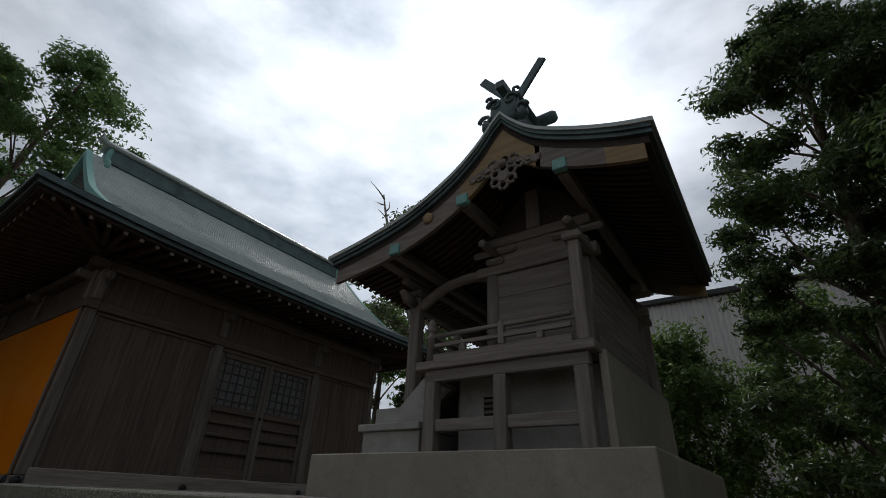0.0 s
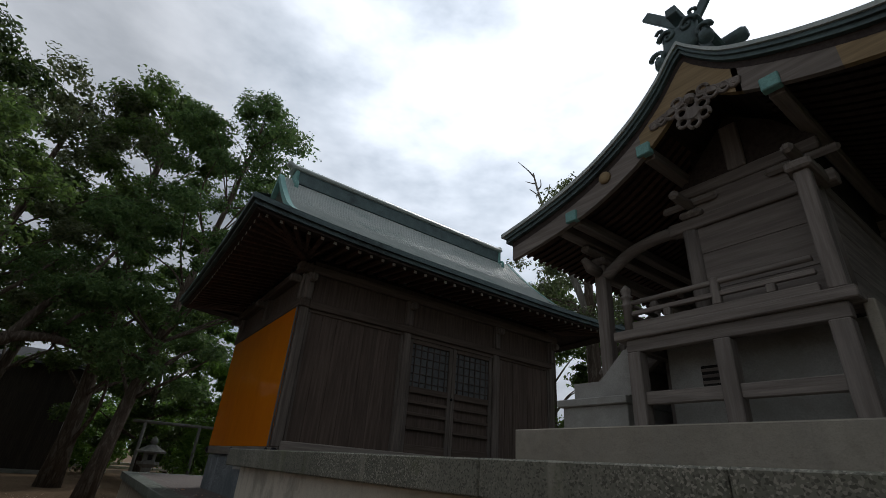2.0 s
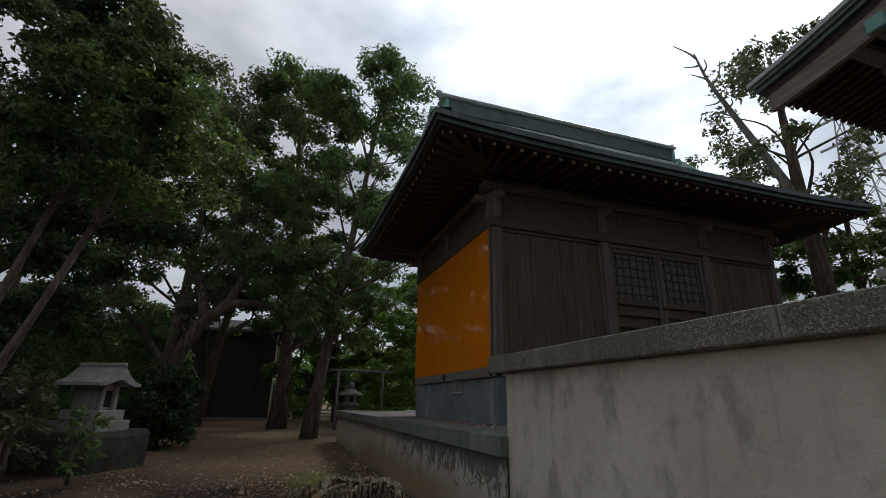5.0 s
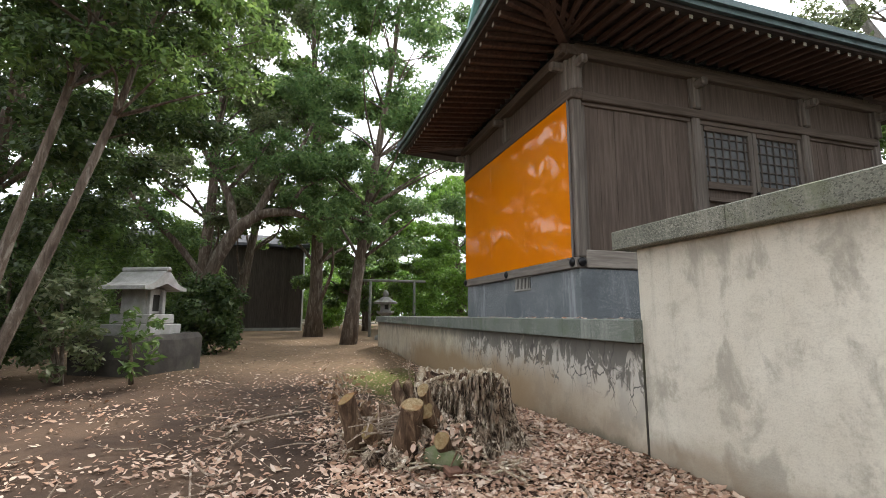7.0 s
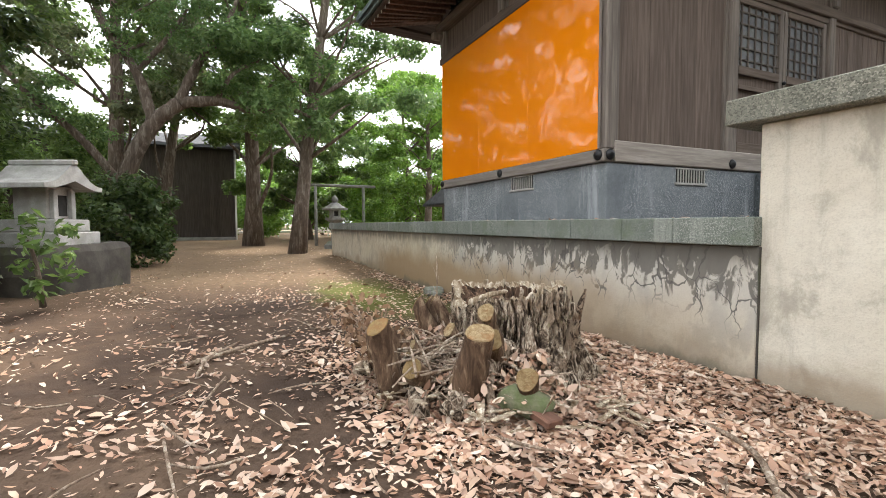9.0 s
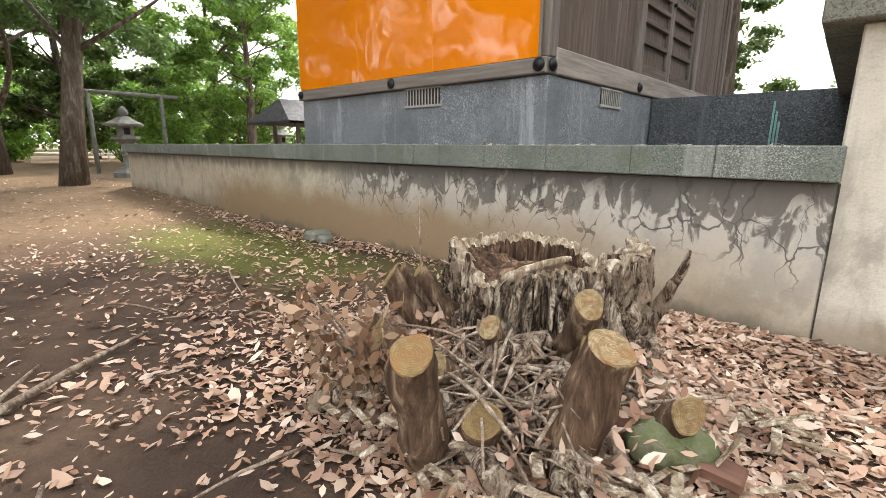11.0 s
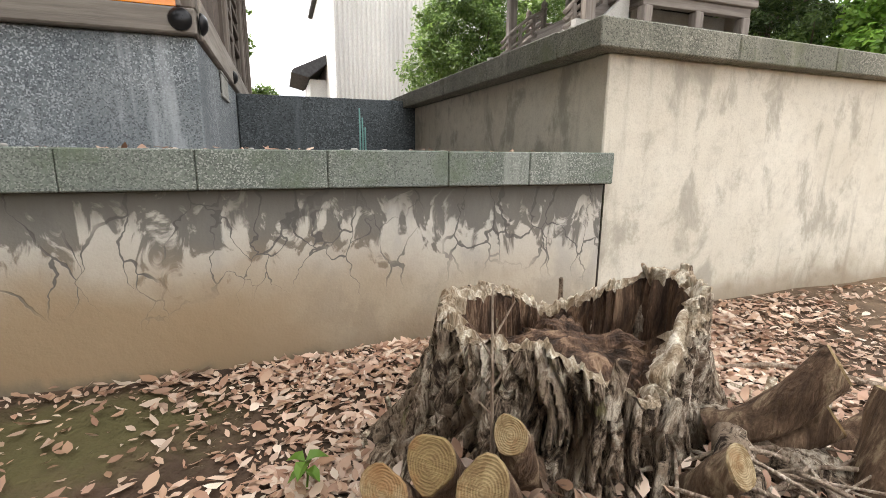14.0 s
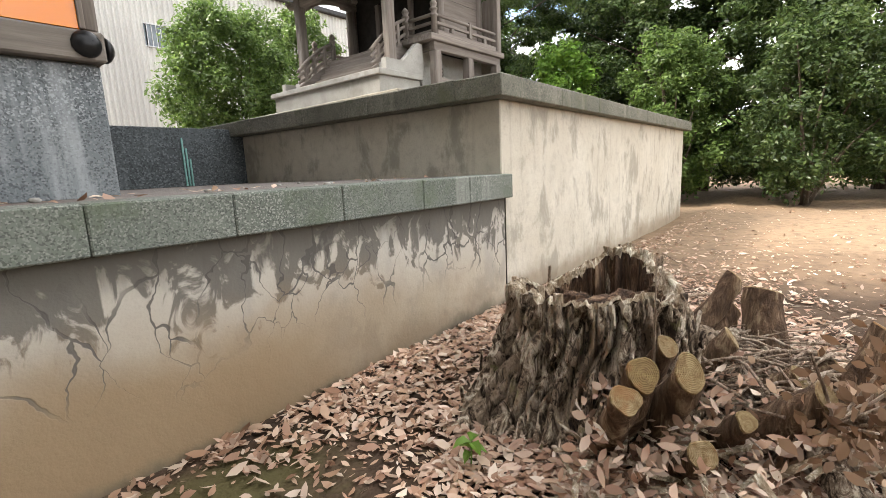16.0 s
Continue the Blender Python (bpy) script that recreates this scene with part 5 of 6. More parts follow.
def bush(name, base, size, leaf, material, label, seed, per=900, count=26, slim=0.5, group="", category="bush"):
    """A dense shrub: stems and leaf clumps down to the ground. size: radius x, radius y, height."""
    r = random.Random(seed)
    bz = ground_height(base[0], base[1]) if len(base) < 3 else base[2]
    t = thing(name, (base[0], base[1], bz), label, category, group)
    centres, radii = [], []
    for k in range(count):
        a, u = k * 2.399, (k + 0.5) / count
        h = size[2] * (0.1 + 0.78 * u)
        w = math.sin(math.pi * (0.18 + 0.74 * u)) ** 0.6 * r.uniform(0.4, 0.85)
        c = (base[0] + size[0] * w * math.cos(a), base[1] + size[1] * w * math.sin(a), bz + h)
        centres.append(c)
        radii.append(0.27 * (size[0] + size[1]) / 2 * r.uniform(0.75, 1.3) + 0.1)
        if k % 5 == 0:
            part("stem", Shape().tube(spline([(base[0] + r.uniform(-0.1, 0.1), base[1] + r.uniform(-0.1, 0.1), bz - 0.1), ((base[0] + c[0]) / 2, (base[1] + c[1]) / 2, bz + h * 0.6), c], 3), [0.04 - 0.005 * j for j in range(7)], 6), M_BARK, t, "", True)
    cs, ns, ss = clumps(centres, radii, per, leaf, seed, 0.85)
    cs[:, 2] = np.maximum(cs[:, 2], bz + 0.03)
    part("foliage", leaf_mesh("foliage", cs, ns, ss, material, seed, slim), material, t)
    return t


# trees west of the hall
tree("evergreen_oak", (-21.2, 0.75), 19.0, 0.26, 4.4, 0.2, M_LEAF_CONIFER, M_BARK, "tall dark evergreen tree with straight brown trunk", (0.3, 1.6), 0.24, 3, 66, 480, slim=0.42)
tree("evergreen_oak", (-27.6, -0.65), 21.0, 0.36, 4.8, 0.24, M_LEAF_MID, M_BARK, "tall leaning evergreen tree with dense crown", (2.2, -0.6), 0.24, 5, 54, 400)
tree("evergreen_oak", (-26.0, -6.0), 18.5, 0.3, 4.6, 0.22, M_LEAF_GREY, M_BARK, "large grey-green tree with spreading limbs", (1.5, 1.6), 0.28, 6, 48, 320)
tree("evergreen_oak", (-31.0, -5.0), 16.0, 0.3, 5.0, 0.3, M_LEAF_MID, M_BARK, "broad leafy tree beside the dark shed", (0.5, 3.0), 0.34, 7, 40, 220)
tree("evergreen_oak", (-15.0, -8.0), 12.5, 0.26, 4.2, 0.16, M_LEAF_DARK, M_BARK, "dark broadleaf evergreen overhanging the small shrine", (1.0, 1.6), 0.22, 8, 60, 760)
tree("slender_tree", (-10.3, -5.3), 9.0, 0.09, 2.0, 0.13, M_LEAF_DARK, M_BARK, "slender brown-barked tree leaning over the path", (-0.45, 0.95), 0.62, 9, 30, 700)
tree("slender_tree", (-10.15, -5.12), 8.4, 0.08, 2.0, 0.13, M_LEAF_MID, M_BARK, "slender brown-barked tree beside its neighbour", (-1.0, 1.5), 0.62, 10, 30, 600)
tree("evergreen_oak", (-25.5, 7.4), 9.5, 0.2, 3.2, 0.18, M_LEAF_LIGHT, M_BARK, "bright green leaning tree behind the platform", (-1.6, 0.6), 0.3, 11, 36, 420)
tree("evergreen_oak", (-33.0, 9.0), 11.0, 0.25, 4.6, 0.28, M_LEAF_LIGHT, M_BARK, "broad fresh green tree beyond the road", (0, 0), 0.16, 12, 46, 420)
tree("evergreen_oak", (-36.0, 3.0), 12.0, 0.25, 4.6, 0.3, M_LEAF_MID, M_BARK, "broad green tree beyond the lane", (0, 0), 0.12, 13, 50, 420)
tree("evergreen_oak", (-36.0, -13.0), 16.0, 0.3, 5.4, 0.32, M_LEAF_MID, M_BARK, "broad tree deep in the grove", (1.0, 1.0), 0.14, 43, 40, 240)
tree("evergreen_oak", (-29.0, -13.5), 17.0, 0.3, 5.2, 0.3, M_LEAF_DARK, M_BARK, "dark tall tree deep in the grove", (1.0, 1.0), 0.14, 44, 40, 240)
bush("shrub", (-31.5, -7.6), (3.0, 2.4, 7.0), 0.22, M_LEAF_MID, "tall dense shrub before the dark shed", 45, 420, 40)
# banks of green across the road
for bx, by, rx, hh, sd in ((-49.0, -5.5, 3.6, 8.0, 61), (-49.5, 0.5, 3.8, 9.5, 62), (-49.0, 6.5, 3.8, 8.5, 63), (-49.0, 12.5, 3.8, 8.0, 64)):
    bush("shrub", (bx, by), (rx, 3.4, hh), 0.34, M_LEAF_MID if sd % 2 else M_LEAF_LIGHT, "tall green thicket across the road", sd, 210, 46)
# old tree with arching bare limbs beside the stone shrine
og = thing("gnarled_tree", (-20.5, -4.7, 0.0), "old gnarled tree with arching limbs and flat leaf pads", "tree")
pads = []
for pts, r0, r1 in (
    ([(-20.5, -4.7, -0.1), (-20.5, -4.5, 1.4), (-20.5, -4.3, 2.7), (-20.4, -3.6, 4.1), (-20.3, -2.9, 4.75)], 0.27, 0.19),
    ([(-20.3, -2.9, 4.75), (-20.2, -1.9, 4.9), (-20.1, -0.9, 4.7), (-20.0, 0.1, 4.85), (-19.9, 0.9, 4.6)], 0.18, 0.05),
    ([(-20.3, -2.9, 4.75), (-20.2, -2.4, 5.9), (-20.1, -1.7, 6.9), (-20.2, -1.1, 8.4)], 0.16, 0.05),
    ([(-20.4, -3.6, 4.1), (-20.6, -4.0, 5.6), (-20.4, -4.8, 7.0), (-20.2, -5.2, 8.8)], 0.17, 0.05),
    ([(-20.2, -1.9, 4.9), (-19.9, -1.4, 5.7), (-19.8, -0.6, 6.2)], 0.09, 0.03),
    ([(-20.6, -4.0, 5.6), (-20.4, -3.2, 6.6), (-20.4, -2.6, 7.6)], 0.1, 0.03),
    ([(-20.5, -4.4, 2.2), (-20.3, -5.4, 3.6), (-20.0, -6.4, 4.6), (-19.8, -7.2, 5.8)], 0.14, 0.04)):
    sp = spline(pts, 5)
    part("limb", Shape().tube(sp, [r0 + (r1 - r0) * i / (len(sp) - 1) for i in range(len(sp))], 10, True, 0.3), M_BARK, og, "", True)
    if r1 < 0.1:
        pads += [(p + Vector((0.2 * math.sin(7 * i), 0.4 * math.cos(5 * i), 0.35 + 0.3 * math.sin(3 * i))), 0.45 + 0.25 * math.sin(11 * i + r0 * 50) ** 2) for i, p in enumerate(sp[4:])]
cs, ns, ss = clumps([tuple(p) for p, r in pads], [r for p, r in pads], 420, 0.13, 71, 0.45)
part("crown", leaf_mesh("crown", cs, ns, ss, M_LEAF_CONIFER, 71, 0.45), M_LEAF_CONIFER, og)
# trees north of the hall
gn = tree("gnarled_tree", (-9.1, 11.6), 12.6, 0.3, 2.6, 0.15, M_LEAF_GREY, M_BARK, "sparse gnarled tree with one bare limb behind the hall", (0.1, 0.1), 0.52, 14, 30, 420)
limb = spline([(-9.1, 11.5, 6.6), (-9.7, 11.4, 8.4), (-10.3, 11.3, 10.2), (-10.7, 11.2, 11.5), (-10.95, 11.15, 12.7)], 4)
part("bare_limb", Shape().tube(limb, [0.13 - 0.0068 * i for i in range(17)], 8), M_BARKGREY, gn, "leafless grey limb", True)
rb = random.Random(3)
for k in range(9):
    q = limb[7 + k]
    e = q + Vector((rb.uniform(-0.9, 0.7), rb.uniform(-0.5, 0.5), rb.uniform(0.3, 0.8)))
    part("twig", Shape().tube(spline([q, q.lerp(e, 0.5) + Vector((0.1, 0, -0.1)), e], 3), [0.04 - 0.005 * i for i in range(7)], 5), M_BARKGREY, gn, "", True)
tree("evergreen_oak", (-13.2, 14.6), 10.5, 0.22, 3.2, 0.18, M_LEAF_MID, M_BARK, "green tree behind the hall roof", (0, 0), 0.2, 15, 42, 520)
tree("evergreen_oak", (-10.1, 15.0), 8.8, 0.2, 2.0, 0.17, M_LEAF_MID, M_BARK, "green tree close behind the hall", (0, 0), 0.16, 16, 40, 620)
# trees east of the shrine
tree("evergreen_oak", (1.7, 9.3), 12.2, 0.2, 2.3, 0.14, M_LEAF_DARK, M_BARK, "tall dark evergreen beside the inner shrine", (0.3, -0.3), 0.1, 17, 84, 1250, slim=0.32)
tree("evergreen_oak", (4.4, 8.4), 11.0, 0.2, 2.8, 0.14, M_LEAF_DARK, M_BARK, "dark evergreen with a bare slanting limb", (-0.4, 0), 0.1, 18, 84, 1050, slim=0.32)
tree("evergreen_oak", (6.6, 4.4), 9.0, 0.18, 3.0, 0.16, M_LEAF_DARK, M_BARK, "dark evergreen at the edge of the clearing", (0, 0), 0.08, 19, 66, 700)
tree("evergreen_oak", (7.4, 0.6), 8.5, 0.18, 3.0, 0.16, M_LEAF_DARK, M_BARK, "dark evergreen behind the clearing's hedge", (0, 0), 0.08, 20, 66, 700)
tree("evergreen_oak", (7.8, -4.4), 8.5, 0.18, 3.2, 0.17, M_LEAF_MID, M_BARK, "leafy evergreen behind the clearing's hedge", (0, 0), 0.08, 41, 60, 600)
tree("evergreen_oak", (9.6, 3.0), 10.0, 0.2, 3.4, 0.18, M_LEAF_DARK, M_BARK, "dark evergreen deep behind the hedge", (0, 0), 0.06, 46, 60, 560)
tree("evergreen_oak", (8.6, 8.2), 10.0, 0.2, 3.2, 0.18, M_LEAF_MID, M_BARK, "leafy evergreen behind the large-leaved shrub", (0, 0), 0.06, 47, 60, 560)
tree("evergreen_oak", (10.0, -1.8), 9.5, 0.2, 3.4, 0.18, M_LEAF_MID, M_BARK, "leafy evergreen far behind the hedge", (0, 0), 0.06, 48, 60, 520)
bush("shrub", (-2.3, 12.9), (2.3, 2.0, 6.6), 0.13, M_LEAF_MID, "tall rounded fresh green shrub behind the shrine", 21, 1300, 70)
bush("shrub", (1.0, 14.2), (2.0, 1.8, 7.6), 0.16, M_LEAF_MID, "tall green shrub beyond the platform", 23, 800, 48)
bush("shrub", (4.0, 5.6), (1.7, 1.6, 5.0), 0.16, M_LEAF_LIGHT, "large-leaved fresh green shrub", 24, 1000, 36)
bush("shrub", (4.3, 2.6), (1.6, 1.6, 4.8), 0.13, M_LEAF_MID, "dense green shrub at the clearing edge", 25, 1300, 36)
bush("shrub", (4.6, -0.2), (1.9, 1.7, 4.6), 0.12, M_LEAF_DARK, "dense dark green shrub with low branches", 26, 1400, 36)
bush("shrub", (5.0, -3.6), (2.0, 1.9, 4.6), 0.13, M_LEAF_MID, "dense green shrub at the edge of the clearing", 27, 1000, 36)
bush("shrub", (8.8, 5.8), (2.6, 2.4, 8.0), 0.17, M_LEAF_DARK, "tall dark thicket behind the clearing", 49, 620, 50)
bush("shrub", (8.0, 11.5), (2.6, 2.4, 8.0), 0.17, M_LEAF_MID, "tall green thicket behind the platform", 53, 560, 50)
bush("shrub", (3.0, 7.2), (1.4, 1.3, 4.2), 0.13, M_LEAF_MID, "green shrub beside the platform", 28, 1000, 32)
# shrubs by the stone shrine and further west
bush("shrub", (-13.2, -6.4), (1.6, 1.3, 3.2), 0.13, M_LEAF_DARK, "dark glossy shrub beside the stone shrine", 31, 1100)
bush("shrub", (-10.6, -6.3), (1.6, 1.2, 3.0), 0.13, M_LEAF_GREY, "grey-green shrub at the path edge", 32, 1000)
bush("shrub", (-12.0, -4.9), (0.75, 0.6, 2.0), 0.12, M_LEAF_GREY, "loose grey-green shrub by the stone shrine", 42, 700, 16)
bush("shrub", (-18.2, -3.9), (1.4, 1.3, 2.4), 0.17, M_LEAF_DARK, "dark green shrub behind the stone shrine", 33, 800)
bush("shrub", (-16.5, -7.4), (2.2, 2.0, 4.6), 0.17, M_LEAF_MID, "tall green shrub in the grove", 34, 650)
bush("shrub", (-22.0, -9.0), (2.8, 2.6, 5.4), 0.2, M_LEAF_MID, "dense shrub deep in the grove", 35, 480)
bush("shrub", (-27.5, 4.8), (1.6, 1.6, 3.6), 0.18, M_LEAF_LIGHT, "fresh green shrub by the lane", 36, 550)
bush("shrub", (-29.0, 9.0), (2.4, 2.4, 4.4), 0.2, M_LEAF_LIGHT, "fresh green shrub beyond the hall", 37, 450)
bush("shrub", (-40.0, 6.0), (3.4, 3.4, 5.5), 0.28, M_LEAF_LIGHT, "green bank of shrubs beyond the road", 38, 280)
bush("shrub", (-41.5, 0.8), (2.6, 2.2, 4.6), 0.28, M_LEAF_LIGHT, "green bank of shrubs across the road", 39, 280)
bush("young_shrub", (-11.4, -3.75, 0.2), (0.4, 0.4, 1.15), 0.17, M_LEAF_MID, "young broad-leaved seedling before the stone shrine", 40, 330, 8, 0.4)
# far woods closing the place
cs, ns, ss = [], [], []
rs = np.random.RandomState(50)
ring = []
for k in range(260):
    a = rs.uniform(0, 2 * math.pi)
    d = rs.uniform(46, 62)
    ring.append((-8 + d * math.cos(a), d * math.sin(a), rs.uniform(0.5, 5.5)))
cs, ns, ss = clumps(ring, [2.8] * len(ring), 26, 0.9, 51, 0.9)
far = tagged(new("far_woods", leaf_mesh("far_woods", cs, ns, ss, M_LEAF_MID, 52, 0.6)), "distant belt of green trees round the grounds", "woods", kind="stuff")

# ---- dark shed, guardrail, pavilion ----
shed = thing("wooden_shed", (-38.0, -4.8, 0.1), "dark charred-board shed with grey tiled roof", "shed")
part("wall", Shape().box(-42.0, -38.04, -15.4, -1.2, -0.1, 6.0, 0.02), M_SHEDWOOD, shed)
for k in range(-20, 28):
    part("board", Shape().box(-38.035, -38.0 + 0.012 * (k % 2), -9.5 + k * 0.296, -9.5 + k * 0.296 + 0.285, 0.1, 5.9, 0.004), M_SHEDWOOD, shed)
part("footing", Shape().box(-38.04, -37.9, -15.4, -1.2, -0.1, 0.3, 0.01), M_CONC_GREY, shed)
part("downpipe", Shape().tube([(-37.9, -1.15, 0.1), (-37.9, -1.15, 6.0)], [0.06, 0.06], 8), M_RAILWHITE, shed)
part("roof", Shape().prism([(-42.5, 6.0), (-37.2, 6.0), (-37.3, 6.2), (-40, 7.2), (-42.6, 6.2)], -15.8, -0.8), M_ROOFDARK, shed)
rail = thing("guardrail", (-43.5, 4, 0), "white steel guardrail along the road", "guardrail")
for z in (0.5, 0.75):
    part("beam", Shape().box(-43.53, -43.47, -2, 16, z - 0.09, z + 0.09, 0.03), M_RAILWHITE, rail)
for k in range(10):
    part("post", Shape().tube([(-43.6, -2 + k * 2, -0.1), (-43.6, -2 + k * 2, 0.9)], [0.06, 0.06], 8), M_RAILWHITE, rail)
frm = thing("pole_frame", (-26.5, 3.2, 0), "weathered timber pole frame with a crossbar", "pole frame")
for y in (2.1, 4.4):
    part("post", Shape().tube([(-26.5, y, -0.1), (-26.5, y, 3.0)], [0.08, 0.07], 8), M_STONE, frm, "", True)
part("crossbar", Shape().tube([(-26.5, 1.6, 2.95), (-26.5, 5.0, 2.95)], [0.07, 0.07], 8), M_STONE, frm, "", True)
pav = thing("water_pavilion", (-21.5, 7.6, 0), "small open pavilion with dark roof", "pavilion")
for px in (-22.3, -20.7):
    for py in (6.8, 8.4):
        part("post", Shape().box(px - 0.06, px + 0.06, py - 0.06, py + 0.06, -0.05, 2.0, 0.01), M_POST, pav)
g = Shape().strip([[(-23.0, 6.1, 1.95), (-23.0, 9.1, 1.95)], [(-21.5, 6.6, 2.75), (-21.5, 8.6, 2.75)], [(-20.0, 6.1, 1.95), (-20.0, 9.1, 1.95)]])
g.strip([[(-23.0, 6.1, 1.87), (-23.0, 9.1, 1.87)], [(-20.0, 6.1, 1.87), (-20.0, 9.1, 1.87)]])
g.add([(-23, 6.1, 1.95), (-20, 6.1, 1.95), (-21.5, 6.6, 2.75), (-23, 6.1, 1.87), (-20, 6.1, 1.87), (-23, 9.1, 1.95), (-20, 9.1, 1.95), (-21.5, 8.6, 2.75)], [(0, 1, 2), (0, 1, 4, 3), (5, 6, 7)])
part("roof", g, M_ROOFDARK, pav)

# ---- corrugated building to the north ----
bld = thing("corrugated_building", (4, 26, 0), "grey corrugated metal building with small high windows", "building")
g = Shape()
n = 92
BX0, BX1, BY = -4.9, 18.0, 25.5
ridge_pts = []
for i in range(n * 4 + 1):
    x = BX0 + (BX1 - BX0) * i / (n * 4)
    ridge_pts.append((x, BY - (0.0, 0.07, 0.07, 0.0)[i % 4]))
g.strip([[(x, y, z) for x, y in ridge_pts] for z in (-0.1, 4.6)])
g.strip([[(x, y + 0.02, z) for x, y in ridge_pts] for z in (4.55, 11.5)])
part("siding", g, M_SIDING, bld, "corrugated grey metal siding")
part("wall", Shape().box(BX0, BX1, BY + 0.03, BY + 14, -0.1, 11.5, 0.03), M_SIDING, bld)
part("roof", Shape().box(BX0 - 0.3, BX1 + 0.3, BY - 0.3, BY + 14.3, 11.5, 11.8, 0.05), M_ROOFDARK, bld)
part("corner_trim", Shape().box(BX0 - 0.05, BX0 + 0.07, BY - 0.07, BY + 0.03, -0.1, 11.5, 0.01), M_RAILWHITE, bld)
for x0, z0 in ((0.1, 7.8), (5.0, 7.8), (4.0, 3.0), (9.0, 7.8)):
    w = part("window", Shape().box(x0, x0 + 1.5, BY - 0.05, BY, z0, z0 + 1.0, 0.005), M_GLASSY, bld, "small aluminium-framed window")
    for zz in (z0 - 0.06, z0 + 1.0):
        part("window_frame", Shape().box(x0 - 0.05, x0 + 1.55, BY - 0.08, BY - 0.051, zz, zz + 0.06, 0.01), M_ALU, w)
    for k in range(7):
        part("window_bar", Shape().box(x0 + 0.1 + k * 0.21, x0 + 0.13 + k * 0.21, BY - 0.075, BY - 0.052, z0, z0 + 1.0, 0.003), M_ALU, w)
ah = thing("small_house", (-5.0, 33, 0), "small house with dark eaves beside the corrugated building", "house")
part("wall", Shape().box(-5.9, -3.0, 30.3, 36, -0.1, 5.6, 0.02), M_SIDING, ah)
part("roof", Shape().prism([(-7.0, 5.85), (-6.9, 6.05), (-4.4, 7.2), (-2.0, 6.05), (-2.0, 5.75), (-4.4, 6.85), (-6.0, 5.6)], 29.6, 36.4), M_ROOFDARK, ah)

# ---- pylon ----
py = thing("lattice_pylon", (-36, 70, 0), "distant grey steel lattice pylon", "pylon")
base_w, top_w, hh = 8.0, 1.2, 44.0
corners = [(-1, -1), (1, -1), (1, 1), (-1, 1)]


def pyl(c, u):
    w = (base_w * (1 - u) + top_w * u) / 2
    return (-36 + c[0] * w, 70 + c[1] * w, hh * u)


for c in corners:
    part("leg", Shape().beam(pyl(c, 0), pyl(c, 1), 0.16, 0.16), M_STEEL, py)
for k in range(14):
    u0, u1 = k / 14, (k + 1) / 14
    for i in range(4):
        part("brace", Shape().beam(pyl(corners[i], u0), pyl(corners[(i + 1) % 4], u1), 0.09, 0.09).beam(pyl(corners[(i + 1) % 4], u0), pyl(corners[i], u1), 0.09, 0.09), M_STEEL, py)
for z in (36, 40, 44):
    part("cross_arm", Shape().beam((-40, 70, z - 3), (-32, 70, z - 3), 0.25, 0.3), M_STEEL, py)
for k, z in enumerate((36, 40, 44)):
    cable = Shape().tube(spline([(-32, 70, z - 3), (20, 74, z - 7), (80, 73, z - 3)], 8), [0.03] * 17, 4)
    single("power_cable", cable, M_STEEL, "thin overhead power cable from the pylon", "cable", "power cables")

# ---- hollow stump with sawn shoots ----
SX, SY = -7.02, 0.2
stump = thing("tree_stump", (SX, SY, 0.05), "large hollow weathered tree stump with sawn-off shoots round it", "tree stump")
NA = 420


def facing(a, c, w):
    """One towards the direction c, falling off over w degrees."""
    d = (a - radians(c) + math.pi) % (2 * math.pi) - math.pi
    return math.exp(-(d / radians(w)) ** 2)


def rim_height(a):
    """Height of the broken rim by direction: a tall shell in the east, a lower one in the north-west, dips between."""
    c, s = math.cos(a), math.sin(a)
    h = 0.59 + 0.11 * facing(a, 2, 28) + 0.03 * facing(a, 150, 34) - 0.10 * facing(a, 68, 20) - 0.09 * facing(a, 262, 15) + 0.055 * facing(a, 218, 24)
    steps = noise.noise(Vector((c * 5, s * 5, 3.0)))
    h += 0.03 * (round(steps * 4) / 4) + 0.02 * noise.noise(Vector((c * 12, s * 12, 4.0)))
    return h + 0.014 * noise.noise(Vector((c * 38, s * 38, 9.0)))


def stump_radius(a, u):
    """Outer radius by direction and share of the height; buttressed towards the ground, in upright broken plates."""
    c, s = math.cos(a), math.sin(a)
    r = 0.44 + 0.05 * facing(a, 203, 30) + 0.03 * facing(a, 140, 25) - 0.06 * facing(a, 36, 18) + 0.07 * facing(a, -5, 18) - 0.07 * facing(a, -62, 24)
    r += 0.03 * noise.noise(Vector((c * 2.2, s * 2.2, u * 1.4 + 7)))
    foot = 0.08 + 0.20 * facing(a, 262, 13) + 0.26 * facing(a, 148, 22) + 0.2 * facing(a, 48, 20) + 0.16 * facing(a, -12, 20) + 0.12 * facing(a, 195, 18)
    r += (1 - u) ** 1.7 * foot + (1 - u) ** 6 * 0.06
    lean = 1.1 * noise.noise(Vector((c * 1.6, s * 1.6, u * 1.9)))
    f1 = abs(noise.noise(Vector((c * 6.5 + lean, s * 6.5 - lean, u * 1.3))))
    f2 = abs(noise.noise(Vector((c * 15 + lean, s * 15 - lean, u * 3.4 + 5))))
    f3 = noise.noise(Vector((c * 31, s * 31, u * 8.0)))
    f4 = noise.noise(Vector((c * 70, s * 70, u * 21)))
    k = 1.0 if u < 0.8 else 1.0 - 0.7 * (u - 0.8) / 0.2
    return r - k * (0.085 * max(0.0, 0.22 - f1) / 0.22 + 0.05 * max(0.0, 0.24 - f2) / 0.24 - 0.018 * f3 - 0.009 * f4)


ANG = [2 * math.pi * k / NA for k in range(NA)]
rows = []
